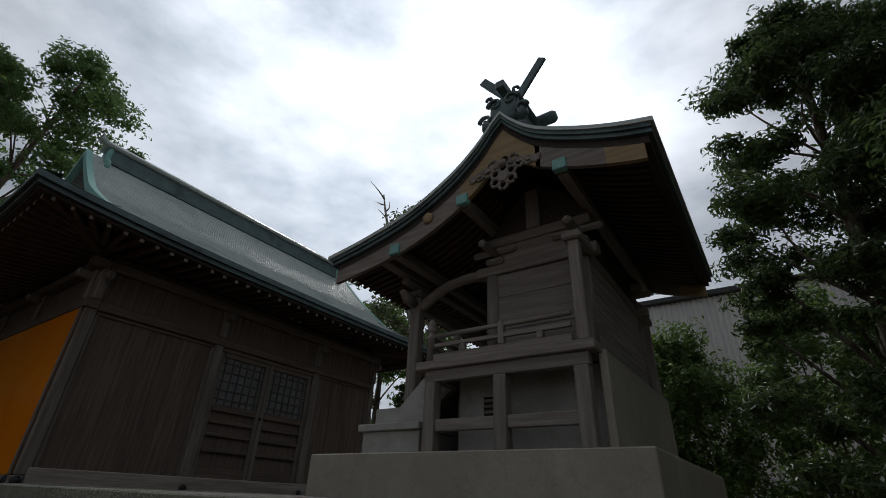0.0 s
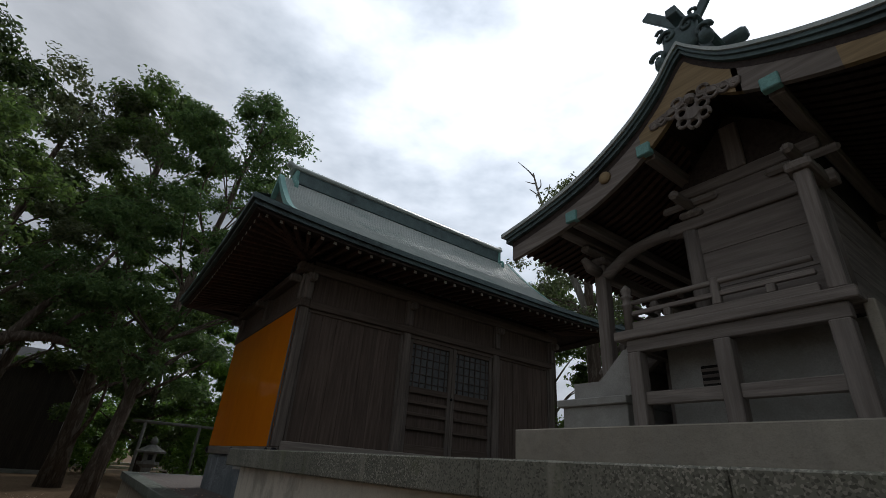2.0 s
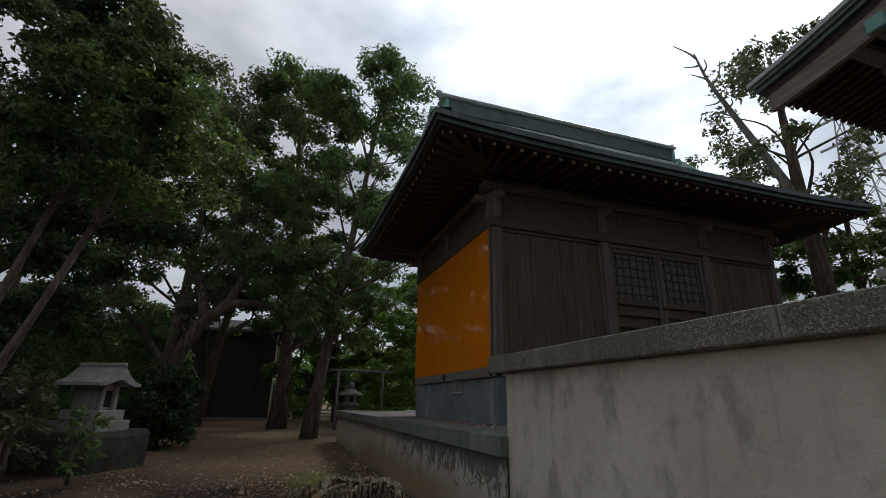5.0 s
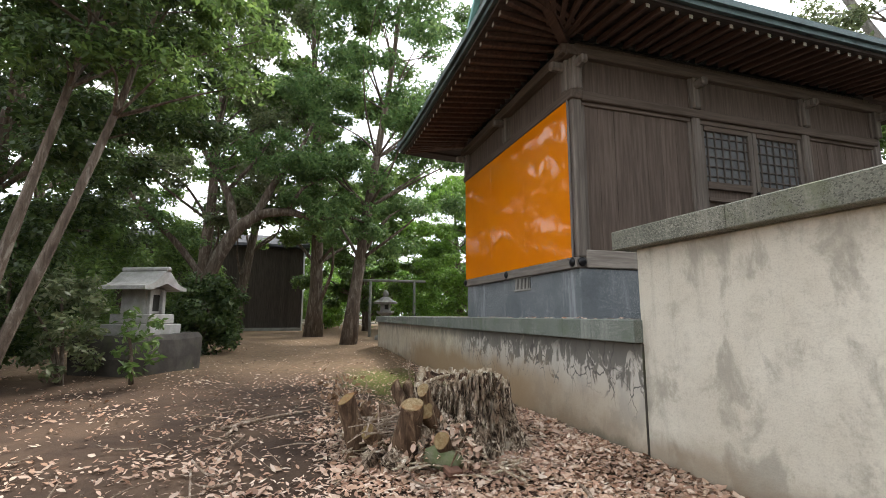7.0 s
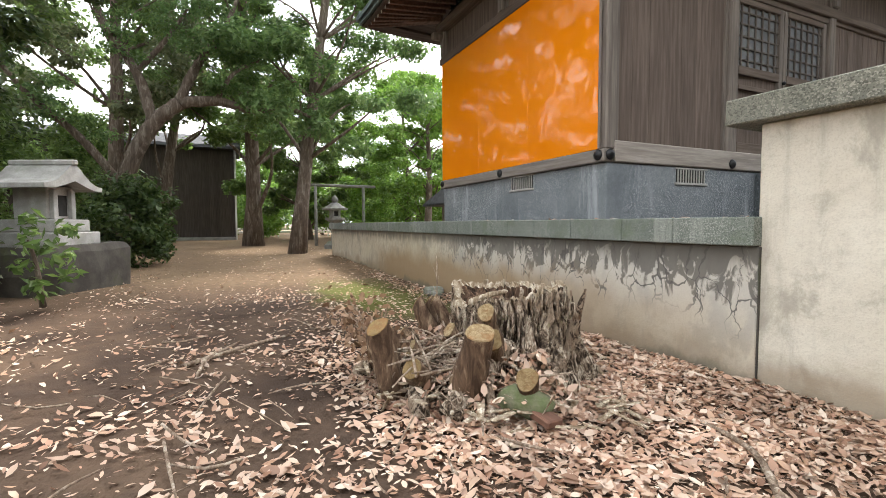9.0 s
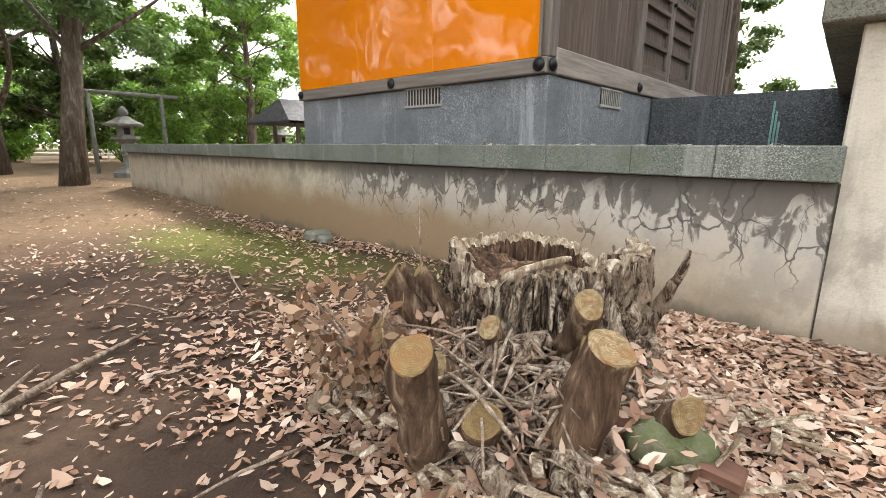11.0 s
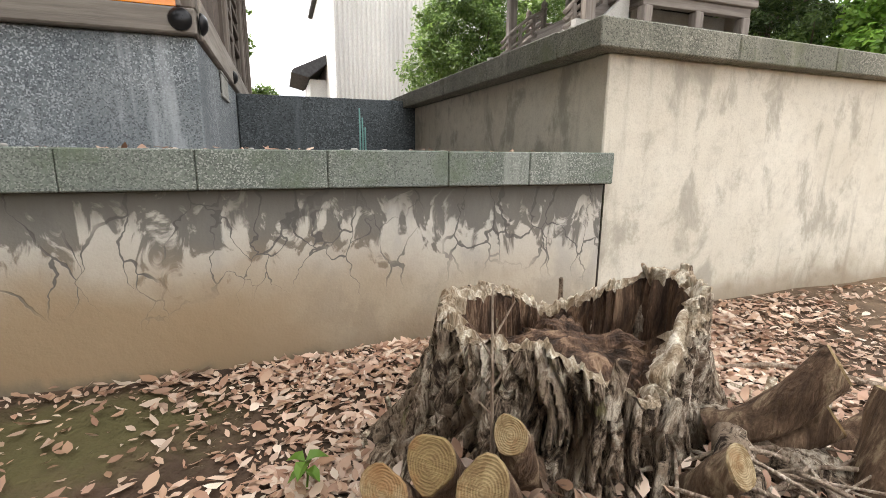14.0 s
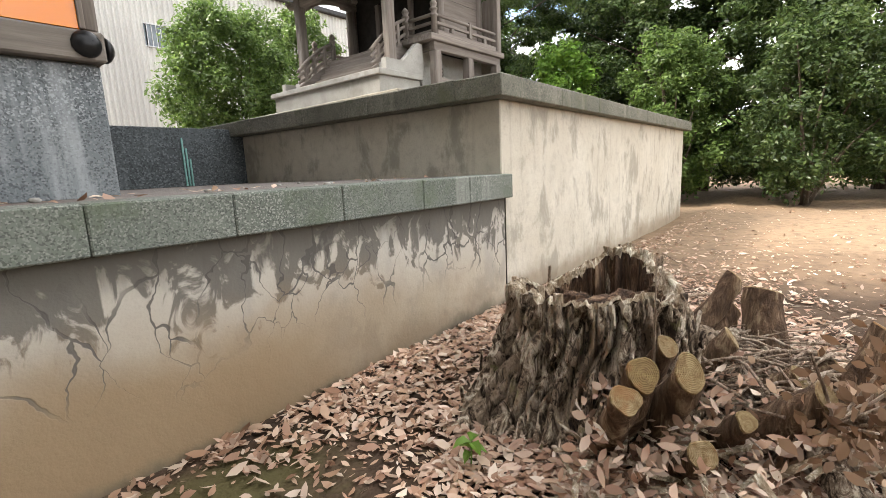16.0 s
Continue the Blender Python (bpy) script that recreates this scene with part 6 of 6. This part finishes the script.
for i in range(57):
    u = i / 56
    rows.append([(SX + stump_radius(a, u) * math.cos(a), SY + stump_radius(a, u) * math.sin(a), -0.06 + (rim_height(a) + 0.06) * u) for a in ANG])
part("bark_shell", Shape().strip(rows, True), M_STUMP, stump, "deeply furrowed grey-brown bark")
rows = []
for w, dz in ((0.0, 0.0), (0.014, 0.012), (0.04, 0.006), (0.07, -0.02)):
    rows.append([(SX + (stump_radius(a, 1) - w) * math.cos(a), SY + (stump_radius(a, 1) - w) * math.sin(a), rim_height(a) + dz + 0.018 * noise.noise(Vector((math.cos(a) * 26, math.sin(a) * 26, w * 60)))) for a in ANG])
part("broken_rim", Shape().strip(rows, True), M_RAW, stump, "splintered bare wood rim")
rows = []
for i in range(16):
    u = i / 15
    rows.append([])
    for a in ANG:
        c, s_ = math.cos(a), math.sin(a)
        pocket = min(1.0, facing(a, 122, 28) + facing(a, 10, 30))
        depth = 0.03 + 0.36 * pocket
        r0 = stump_radius(a, 1) - 0.07
        floor_z = 0.53 + 0.06 * noise.noise(Vector((c * 4 * (1 - u), s_ * 4 * (1 - u), 8)))
        if u < 0.4:
            r, z = r0 - 0.06 * u, rim_height(a) - 0.02 - depth * (u / 0.4)
        else:
            t = (u - 0.4) / 0.6
            r = (r0 - 0.024) * (1 - t) + 0.004
            low = rim_height(a) - 0.02 - depth
            z = low + (floor_z - low) * min(1, max(0, (t - 0.42 * pocket) * 2.6))
        r += 0.02 * noise.noise(Vector((c * 14, s_ * 14, u * 4))) * (1 if u < 0.9 else 0.2)
        z += 0.025 * noise.noise(Vector((c * 9 * (1 - u), s_ * 9 * (1 - u), 2))) * (0 if u < 0.15 else 1)
        rows[-1].append((SX + r * c, SY + r * s_, z))
part("hollow", Shape().strip(rows, True), M_ROT, stump, "red-brown rotten hollow")
# lifted flakes of bark round the trunk
rnd = random.Random(23)
for k in range(46):
    a, u = rnd.uniform(0, 6.28), rnd.uniform(0.15, 0.9)
    r = stump_radius(a, u) + 0.004
    p = Vector((SX + r * math.cos(a), SY + r * math.sin(a), -0.06 + (rim_height(a) + 0.06) * u))
    out = Vector((math.cos(a), math.sin(a), 0))
    h, w = rnd.uniform(0.06, 0.18), rnd.uniform(0.014, 0.04)
    q = p + Vector((0, 0, h)) + out * rnd.uniform(-0.03, 0.008) + Vector((-out.y, out.x, 0)) * rnd.uniform(-0.03, 0.03)
    part("bark_flake", Shape().beam(p, q, w, rnd.uniform(0.012, 0.022), 0.005, out), M_STUMP, stump)
# standing splinters on the eastern shell and stubs on the rim
for k in range(11):
    a = rnd.choice((rnd.uniform(2.0, 3.4), rnd.uniform(-0.5, 0.45), rnd.uniform(-0.3, 0.2)))
    r = stump_radius(a, 1) - rnd.uniform(0.01, 0.06)
    p = Vector((SX + r * math.cos(a), SY + r * math.sin(a), rim_height(a) - 0.04))
    tip = p + Vector((rnd.uniform(-0.03, 0.03), rnd.uniform(-0.03, 0.03), rnd.uniform(0.04, 0.09)))
    part("splinter", Shape().beam(p, tip, rnd.uniform(0.025, 0.07), rnd.uniform(0.01, 0.02), 0.004), M_RAW, stump)
part("snag", Shape().tube(spline([(-6.55, 0.3, 0.3), (-6.47, 0.3, 0.5), (-6.42, 0.29, 0.6), (-6.4, 0.31, 0.7)], 3), [0.04, 0.038, 0.034, 0.03, 0.026, 0.022, 0.019, 0.016, 0.012, 0.007], 8, True, 0.4), M_STUMP, stump)
part("rim_branch", Shape().tube(spline([(-7.02, -0.17, 0.54), (-6.95, -0.16, 0.58), (-6.87, -0.1, 0.625), (-6.77, -0.02, 0.66)], 4), [0.014, 0.02, 0.024, 0.024, 0.023, 0.022, 0.021, 0.02, 0.019, 0.018, 0.016, 0.014, 0.008], 9, True, 0.5), M_RAW, stump, "bleached dead branch along the rim", True)


def shoot(root, tip, r, bend=0.05):
    """A sawn-off shoot: a tapering bark tube, cut aslant, with an end-grain disc."""
    root, tip = Vector(root), Vector(tip)
    mid = root.lerp(tip, 0.5) + Vector((0, 0, -bend))
    pts = spline([root, mid, tip], 5)
    g = Shape().tube(pts, [r * (1.25 - 0.25 * i / (len(pts) - 1)) for i in range(len(pts))], 18, False, 0.35, rnd.uniform(0, 50))
    d = (pts[-1] - pts[-2]).normalized()
    n = (Vector((d.x, d.y, d.z * 0.45)).normalized() + Vector((rnd.uniform(-0.25, 0.2), -0.25, rnd.uniform(-0.1, 0.3)))).normalized()
    ring = []
    for i in range(len(g.v) - 18, len(g.v)):
        p = Vector(g.v[i])
        p += d * ((tip - p).dot(n) / max(d.dot(n), 0.62))
        g.v[i] = tuple(p)
        ring.append(p)
    o = part("sawn_shoot", g, M_SHOOT, stump, "stub of a shoot with a sawn face", True)
    c = sum(ring, Vector()) / 18
    face = Shape()
    rows = [[tuple(c + (p - c) * k + n * h) for p in ring] for k, h in ((1.0, 0.0), (0.94, 0.006), (0.6, 0.005), (0.05, 0.007))]
    face.strip(rows, True)
    face.f.append(tuple(len(face.v) - 18 + k for k in range(18)))
    part("sawn_face", face, M_CUT, o, "ochre sawn end grain")


for root, tip, r in (
    ((-6.92, -0.7, -0.14), (-6.84, -0.89, 0.495), 0.075), ((-6.86, -0.42, 0.1), (-6.68, -0.735, 0.26), 0.068),
    ((-6.62, -0.5, -0.14), (-6.4, -0.432, 0.5), 0.088), ((-6.72, -0.12, 0.3), (-6.54, -0.32, 0.58), 0.05),
    ((-6.82, -0.1, 0.12), (-6.5, -0.3, 0.42), 0.062), ((-6.95, -0.12, 0.15), (-6.929, -0.369, 0.407), 0.045),
    ((-7.38, 0.0, 0.05), (-7.647, -0.206, 0.47), 0.056), ((-7.33, -0.12, 0.05), (-7.575, -0.34, 0.485), 0.056),
    ((-7.28, -0.06, 0.25), (-7.473, -0.238, 0.52), 0.04), ((-7.45, 0.02, 0.05), (-7.751, -0.184, 0.41), 0.05),
    ((-7.4, -0.22, 0.0), (-7.655, -0.4, 0.235), 0.046), ((-7.15, -0.3, 0.0), (-7.25, -0.7, 0.36), 0.06),
    ((-6.5, -0.05, 0.0), (-6.2, -0.26, 0.28), 0.055), ((-6.9, -0.3, 0.08), (-6.98, -0.62, 0.3), 0.05),
    ((-7.2, -0.28, 0.05), (-7.47, -0.5, 0.3), 0.04),
):
    shoot(root, tip, r)
for p0, p1, r in (((-6.5, -0.75, 0.04), (-7.25, -0.5, 0.1), 0.07), ((-6.42, -0.62, 0.06), (-6.7, -0.05, 0.3), 0.085), ((-7.5, -0.85, 0.03), (-7.0, -0.5, 0.2), 0.06), ((-7.0, -0.5, 0.1), (-6.75, -0.2, 0.35), 0.06)):
    part("root", Shape().tube(spline([p0, Vector(p0).lerp(Vector(p1), 0.5) + Vector((0, 0, 0.06)), p1], 5), [r * (1 - 0.05 * abs(i - 5)) for i in range(11)], 10, True, 0.4), M_STUMP, stump, "", True)
# splintered chips of wood and bark round the stump
g = Shape()
rc = random.Random(61)
for k in range(190):
    a, r = rc.uniform(-2.9, 0.1), rc.uniform(0.5, 1.15)
    p = Vector((SX + r * math.cos(a), SY + r * math.sin(a), 0.07 + rc.uniform(0.0, 0.1)))
    d = Vector((rc.gauss(0, 1), rc.gauss(0, 1), rc.gauss(0, 0.25))).normalized() * rc.uniform(0.03, 0.1)
    g.beam(p - d, p + d, rc.uniform(0.012, 0.04), rc.uniform(0.004, 0.012), 0.003)
single("wood_chips", g, M_RAW, "pale splintered wood chips round the stump", "wood chips", kind="stuff")

# sticks, plank, mossy log
def twigs(n, seed, cx, cy, spread, zmax):
    """Thin bent twigs strewn about a place, one shape each."""
    r = random.Random(seed)
    out = []
    for k in range(n):
        a = r.uniform(0, 6.28)
        p = Vector((cx + spread * r.gauss(0, 0.5), cy + spread * r.gauss(0, 0.4), r.uniform(0.04, zmax)))
        d = Vector((math.cos(a), math.sin(a), r.uniform(-0.35, 0.35))) * r.uniform(0.06, 0.26)
        w = r.uniform(0.003, 0.009)
        q0, q1 = p - d, p + d
        q0.z, q1.z = max(q0.z, 0.03), max(q1.z, 0.03)
        out.append(Shape().tube(spline([q0, p + Vector((0, 0, r.uniform(-0.02, 0.04))), q1], 2), [w, w, w, w * 0.8, w * 0.5], 5))
    return out


heap = thing("twig_heap", (-6.75, -0.48, 0.03), "heap of dry broken twigs against the stump", "twigs")
for g in twigs(190, 5, -6.75, -0.48, 0.38, 0.34):
    part("twig", g, M_STICK, heap, "", True)
g = Shape()
for one in twigs(70, 6, -6.6, -1.4, 2.8, 0.045):
    g.add(one.v, one.f)
single("twig_litter", g, M_STICK, "thin dry twigs scattered on the soil", "twigs", kind="stuff", smooth=True)
m = Matrix.Translation((-6.27, -0.22, 0.1)) @ Matrix.Rotation(radians(2), 4, "Z") @ Matrix.Rotation(radians(4), 4, "Y")
single("rotten_plank", Shape().box(-0.24, 0.24, -0.05, 0.055, -0.015, 0.03, 0.008, m), M_PLANK, "red-brown rotting plank lying on the leaves", "plank")
single("broken_branch", Shape().tube(spline([(-6.29, -0.42, 0.06), (-6.4, -0.37, 0.15), (-6.52, -0.3, 0.3)], 4), [0.022] * 9, 8, True, 0.3), M_STICK, "broken brown branch leaning on the stump", "branch", smooth=True)
for pts, r in (([(-8.2, -2.0, 0.03), (-8.6, -1.5, 0.04), (-8.9, -1.1, 0.03)], 0.02), ([(-7.9, -1.9, 0.03), (-8.3, -1.85, 0.04), (-8.8, -1.6, 0.03)], 0.016), ([(-5.2, 0.2, 0.03), (-5.5, 0.5, 0.05), (-5.9, 0.62, 0.03)], 0.018), ([(-4.6, -0.3, 0.04), (-4.9, 0.1, 0.05), (-5.3, 0.3, 0.03)], 0.016)):
    single("fallen_stick", Shape().tube(spline(pts, 4), [r * (1 - 0.06 * i) for i in range(9)], 7, True, 0.3), M_STICK, "dry fallen stick on the leaf litter", "stick", "fallen sticks", smooth=True)
g = Shape().tube(spline([(-6.15, -0.14, 0.09), (-6.26, -0.24, 0.14), (-6.36, -0.33, 0.12)], 3), [0.05, 0.075, 0.085, 0.09, 0.085, 0.07, 0.04], 12, True, 0.4)
M_MOSSY = plain("mossy_lump", (0.10, 0.12, 0.05), (0.16, 0.15, 0.10), 18, 0.95, 0.8, fine=80)
single("mossy_log_piece", g, M_MOSSY, "short mossy grey-green log piece on the leaves", "log piece", smooth=True)
# rubble block by the wall
single("broken_stone", Shape().box(-10.75, -10.55, 1.02, 1.3, 0.02, 0.14, 0.03).box(-10.5, -10.35, 1.04, 1.2, 0.02, 0.12, 0.03), M_STONE, "broken grey stone lumps against the wall", "stone")
# thin bare shoot beside the stump
g = Shape().tube([(-7.48, -0.2, 0.05), (-7.5, -0.2, 0.5), (-7.51, -0.2, 0.86)], [0.006, 0.005, 0.002], 5)
for z, dx in ((0.55, -0.07), (0.62, 0.05), (0.68, -0.05), (0.74, 0.04)):
    g.tube([(-7.5, -0.2, z), (-7.5 + dx, -0.21, z + 0.08)], [0.003, 0.0015], 4)
single("bare_seedling", g, M_STICK, "thin leafless seedling standing by the stump", "seedling")
# small green plant
pl = thing("green_seedling", (-7.9, 0.37, 0.03), "small fresh green seedling among the dead leaves", "seedling")
part("stem", Shape().tube([(-7.9, 0.37, 0.02), (-7.895, 0.37, 0.07), (-7.9, 0.365, 0.13)], [0.004, 0.004, 0.003], 5), M_LEAF_LIGHT, pl)
for k, (a, h, ln) in enumerate(((0.3, 0.13, 0.075), (2.5, 0.13, 0.07), (4.3, 0.125, 0.065), (1.5, 0.1, 0.06), (5.4, 0.095, 0.06), (3.3, 0.085, 0.055))):
    d, e = Vector((math.cos(a), math.sin(a), 0)), Vector((-math.sin(a), math.cos(a), 0))
    p = Vector((-7.9, 0.367, h))
    v = [p, p + d * ln * 0.35 + e * ln * 0.34 + Vector((0, 0, 0.018)), p + d * ln * 0.75 + e * ln * 0.3 + Vector((0, 0, 0.008)), p + d * ln * 1.1 - Vector((0, 0, 0.018)),
         p + d * ln * 0.75 - e * ln * 0.3 + Vector((0, 0, 0.008)), p + d * ln * 0.35 - e * ln * 0.34 + Vector((0, 0, 0.018)), p + d * ln * 0.5]
    part("leaf", Shape().add(v, [(0, 1, 6), (1, 2, 6), (2, 3, 6), (3, 4, 6), (4, 5, 6), (5, 0, 6)]), M_LEAF_LIGHT, pl)

# ---- dry leaves ----
def curled(name, pts, normals, sizes, material, seed, slim=0.42):
    """Leaves of six corners with a bent midrib."""
    rs = np.random.RandomState(seed)
    n = len(pts)
    d = rs.normal(size=(n, 3))
    d -= normals * np.sum(d * normals, axis=1, keepdims=True)
    d /= np.linalg.norm(d, axis=1, keepdims=True)
    e = np.cross(normals, d)
    s = sizes[:, None]
    curl, fold = s * rs.uniform(-0.05, 0.3, size=(n, 1)), s * rs.uniform(0.0, 0.16, size=(n, 1))
    w = s * slim * rs.uniform(0.7, 1.2, size=(n, 1)) * 0.5
    a, b = pts - d * s * 0.5 + normals * curl * 0.6, pts + d * s * 0.5 + normals * curl
    v = np.stack([a, pts - d * s * 0.14 + e * w + normals * fold, pts + d * s * 0.2 + e * w * 0.85 + normals * (fold + curl * 0.3), b,
                  pts + d * s * 0.2 - e * w * 0.85 + normals * (fold + curl * 0.3), pts - d * s * 0.14 - e * w + normals * fold], axis=1).reshape(-1, 3)
    me = bpy.data.meshes.new(name)
    me.vertices.add(6 * n)
    me.vertices.foreach_set("co", v.astype(np.float32).ravel())
    me.loops.add(12 * n)
    base = np.arange(n)[:, None] * 6
    me.loops.foreach_set("vertex_index", (base + np.array([[0, 1, 5, 1, 2, 5, 2, 4, 5, 2, 3, 4]])).astype(np.int32).ravel())
    me.polygons.add(4 * n)
    me.polygons.foreach_set("loop_start", np.arange(0, 12 * n, 3, dtype=np.int32))
    me.update()
    me.validate()
    me.materials.append(material)
    return me


def litter_weight(x, y):
    """How thickly leaves lie at a place."""
    n = 0.5 + 0.9 * noise.noise(Vector((x * 0.55, y * 0.55, 11))) + 0.5 * noise.noise(Vector((x * 1.6, y * 1.6, 5)))
    w = 0.18 + 0.85 * n
    w *= (1.0 if x > -8.6 else 0.55) if x < -3.5 else 0.5
    w *= 1.0 - 0.7 / (1 + math.exp((x + 8.0) * 3.0)) / (1 + math.exp(-(y + 0.4) * 4.0))
    moss = math.exp(-((x + 11.6) / 1.9) ** 2 - ((y - 0.1) / 0.7) ** 2)
    w *= 1 - 0.93 * moss
    w += 0.5 * math.exp(-((y - 1.15) / 0.22) ** 2)
    w += 0.75 * math.exp(-((x + 7.0) / 1.5) ** 2 - ((y + 0.3) / 1.1) ** 2)
    w *= 1 - 0.85 * math.exp(-((x + 8.9) / 0.75) ** 2 - ((y - 0.95) / 0.3) ** 2)
    w *= 1 - 0.75 * math.exp(-((x + 7.1) / 0.55) ** 2 - ((y + 1.3) / 0.42) ** 2)
    w *= 0.6 if x > -5.1 else 1.0
    w *= 1 - 0.45 * math.exp(-((x + 8.0) / 0.8) ** 2 - ((y + 0.75) / 0.5) ** 2)
    trod = math.exp(-((y + 1.5 - 0.1 * (x + 8)) / 0.5) ** 2)
    w = max(0.0, w - 0.45 * trod)
    return 0.05 + min(w, 1.3) ** 2 * 0.9


rnd = random.Random(77)
pts, nor, siz = [], [], []
while len(pts) < 40000:
    x, y = rnd.gauss(-7.6, 3.4), 1.34 - abs(rnd.gauss(0, 2.6))
    if rnd.random() < 0.2:
        x, y = rnd.uniform(-24, 3.0), rnd.uniform(-9, 1.34)
    if abs(x + 10) > 14:
        continue
    if rnd.random() > litter_weight(x, y) * 0.8:
        continue
    if (x - SX) ** 2 + (y - SY) ** 2 < 0.25:
        continue
    pts.append((x, y, ground_height(x, y) + rnd.uniform(0.004, 0.028)))
    nor.append((rnd.gauss(0, 0.3), rnd.gauss(0, 0.3), 1.0))
    siz.append(rnd.uniform(0.02, 0.05) if rnd.random() < 0.55 else (rnd.uniform(0.045, 0.075) if rnd.random() < 0.8 else rnd.uniform(0.07, 0.11)))
nor = np.array(nor)
nor /= np.linalg.norm(nor, axis=1, keepdims=True)
tagged(new("leaf_litter", curled("leaf_litter", np.array(pts), nor, np.array(siz), M_LITTER, 3)), "thick litter of dry pinkish-brown fallen leaves", "leaf litter", kind="stuff")
# leaves heaped on the stump and its shoots, and on the ledge
pts, nor, siz = [], [], []
for k in range(1500):
    a, r = rnd.uniform(-2.9, -0.2), rnd.uniform(0.4, 1.0)
    x, y = SX + r * math.cos(a), SY + r * math.sin(a)
    pts.append((x, y, 0.05 + max(0, 0.3 - 0.35 * abs(r - 0.55)) * rnd.random()))
    nor.append((rnd.gauss(0, 0.7), rnd.gauss(0, 0.7), 0.8))
    siz.append(rnd.uniform(0.03, 0.09))
for k in range(70):
    pts.append((rnd.uniform(-12, -6.1), rnd.uniform(1.72, 2.3), 1.142))
    nor.append((rnd.gauss(0, 0.2), rnd.gauss(0, 0.2), 1.0))
    siz.append(rnd.uniform(0.04, 0.09))
nor = np.array(nor)
nor /= np.linalg.norm(nor, axis=1, keepdims=True)
tagged(new("heaped_leaves", curled("heaped_leaves", np.array(pts), nor, np.array(siz), M_LITTER, 4)), "dry leaves caught among the stump's shoots and on the ledge", "leaf litter", kind="stuff")
# withered shoot with hanging brown leaves
wi = thing("withered_shoot", (-7.3, -0.85, 0.05), "withered shoots with hanging curled brown leaves", "withered shoot")
pts, nor = [], []
for k in range(12):
    a = rnd.uniform(0, 6.28)
    tip = Vector((-7.3 + 0.3 * math.cos(a) * rnd.random(), -0.84 + 0.26 * math.sin(a) * rnd.random(), rnd.uniform(0.36, 0.6)))
    sp = spline([(-7.2 + rnd.uniform(-0.1, 0.1), -0.55, 0.05), (-7.26, -0.72, 0.25), tip], 4)
    part("stem", Shape().tube(sp, [0.012 - 0.001 * i for i in range(len(sp))], 6), M_STICK, wi, "", True)
    for j in range(44):
        q = sp[rnd.randrange(2, len(sp))] + Vector((rnd.gauss(0, 0.075), rnd.gauss(0, 0.075), rnd.gauss(-0.03, 0.07)))
        pts.append(tuple(q))
        nor.append((rnd.gauss(0, 1), rnd.gauss(0, 1), rnd.gauss(0, 0.5)))
nor = np.array(nor)
nor /= np.linalg.norm(nor, axis=1, keepdims=True)
part("dead_leaves", curled("dead_leaves", np.array(pts), nor, np.random.RandomState(9).uniform(0.03, 0.075, len(pts)), M_DRYLEAF, 5, 0.5), M_DRYLEAF, wi)
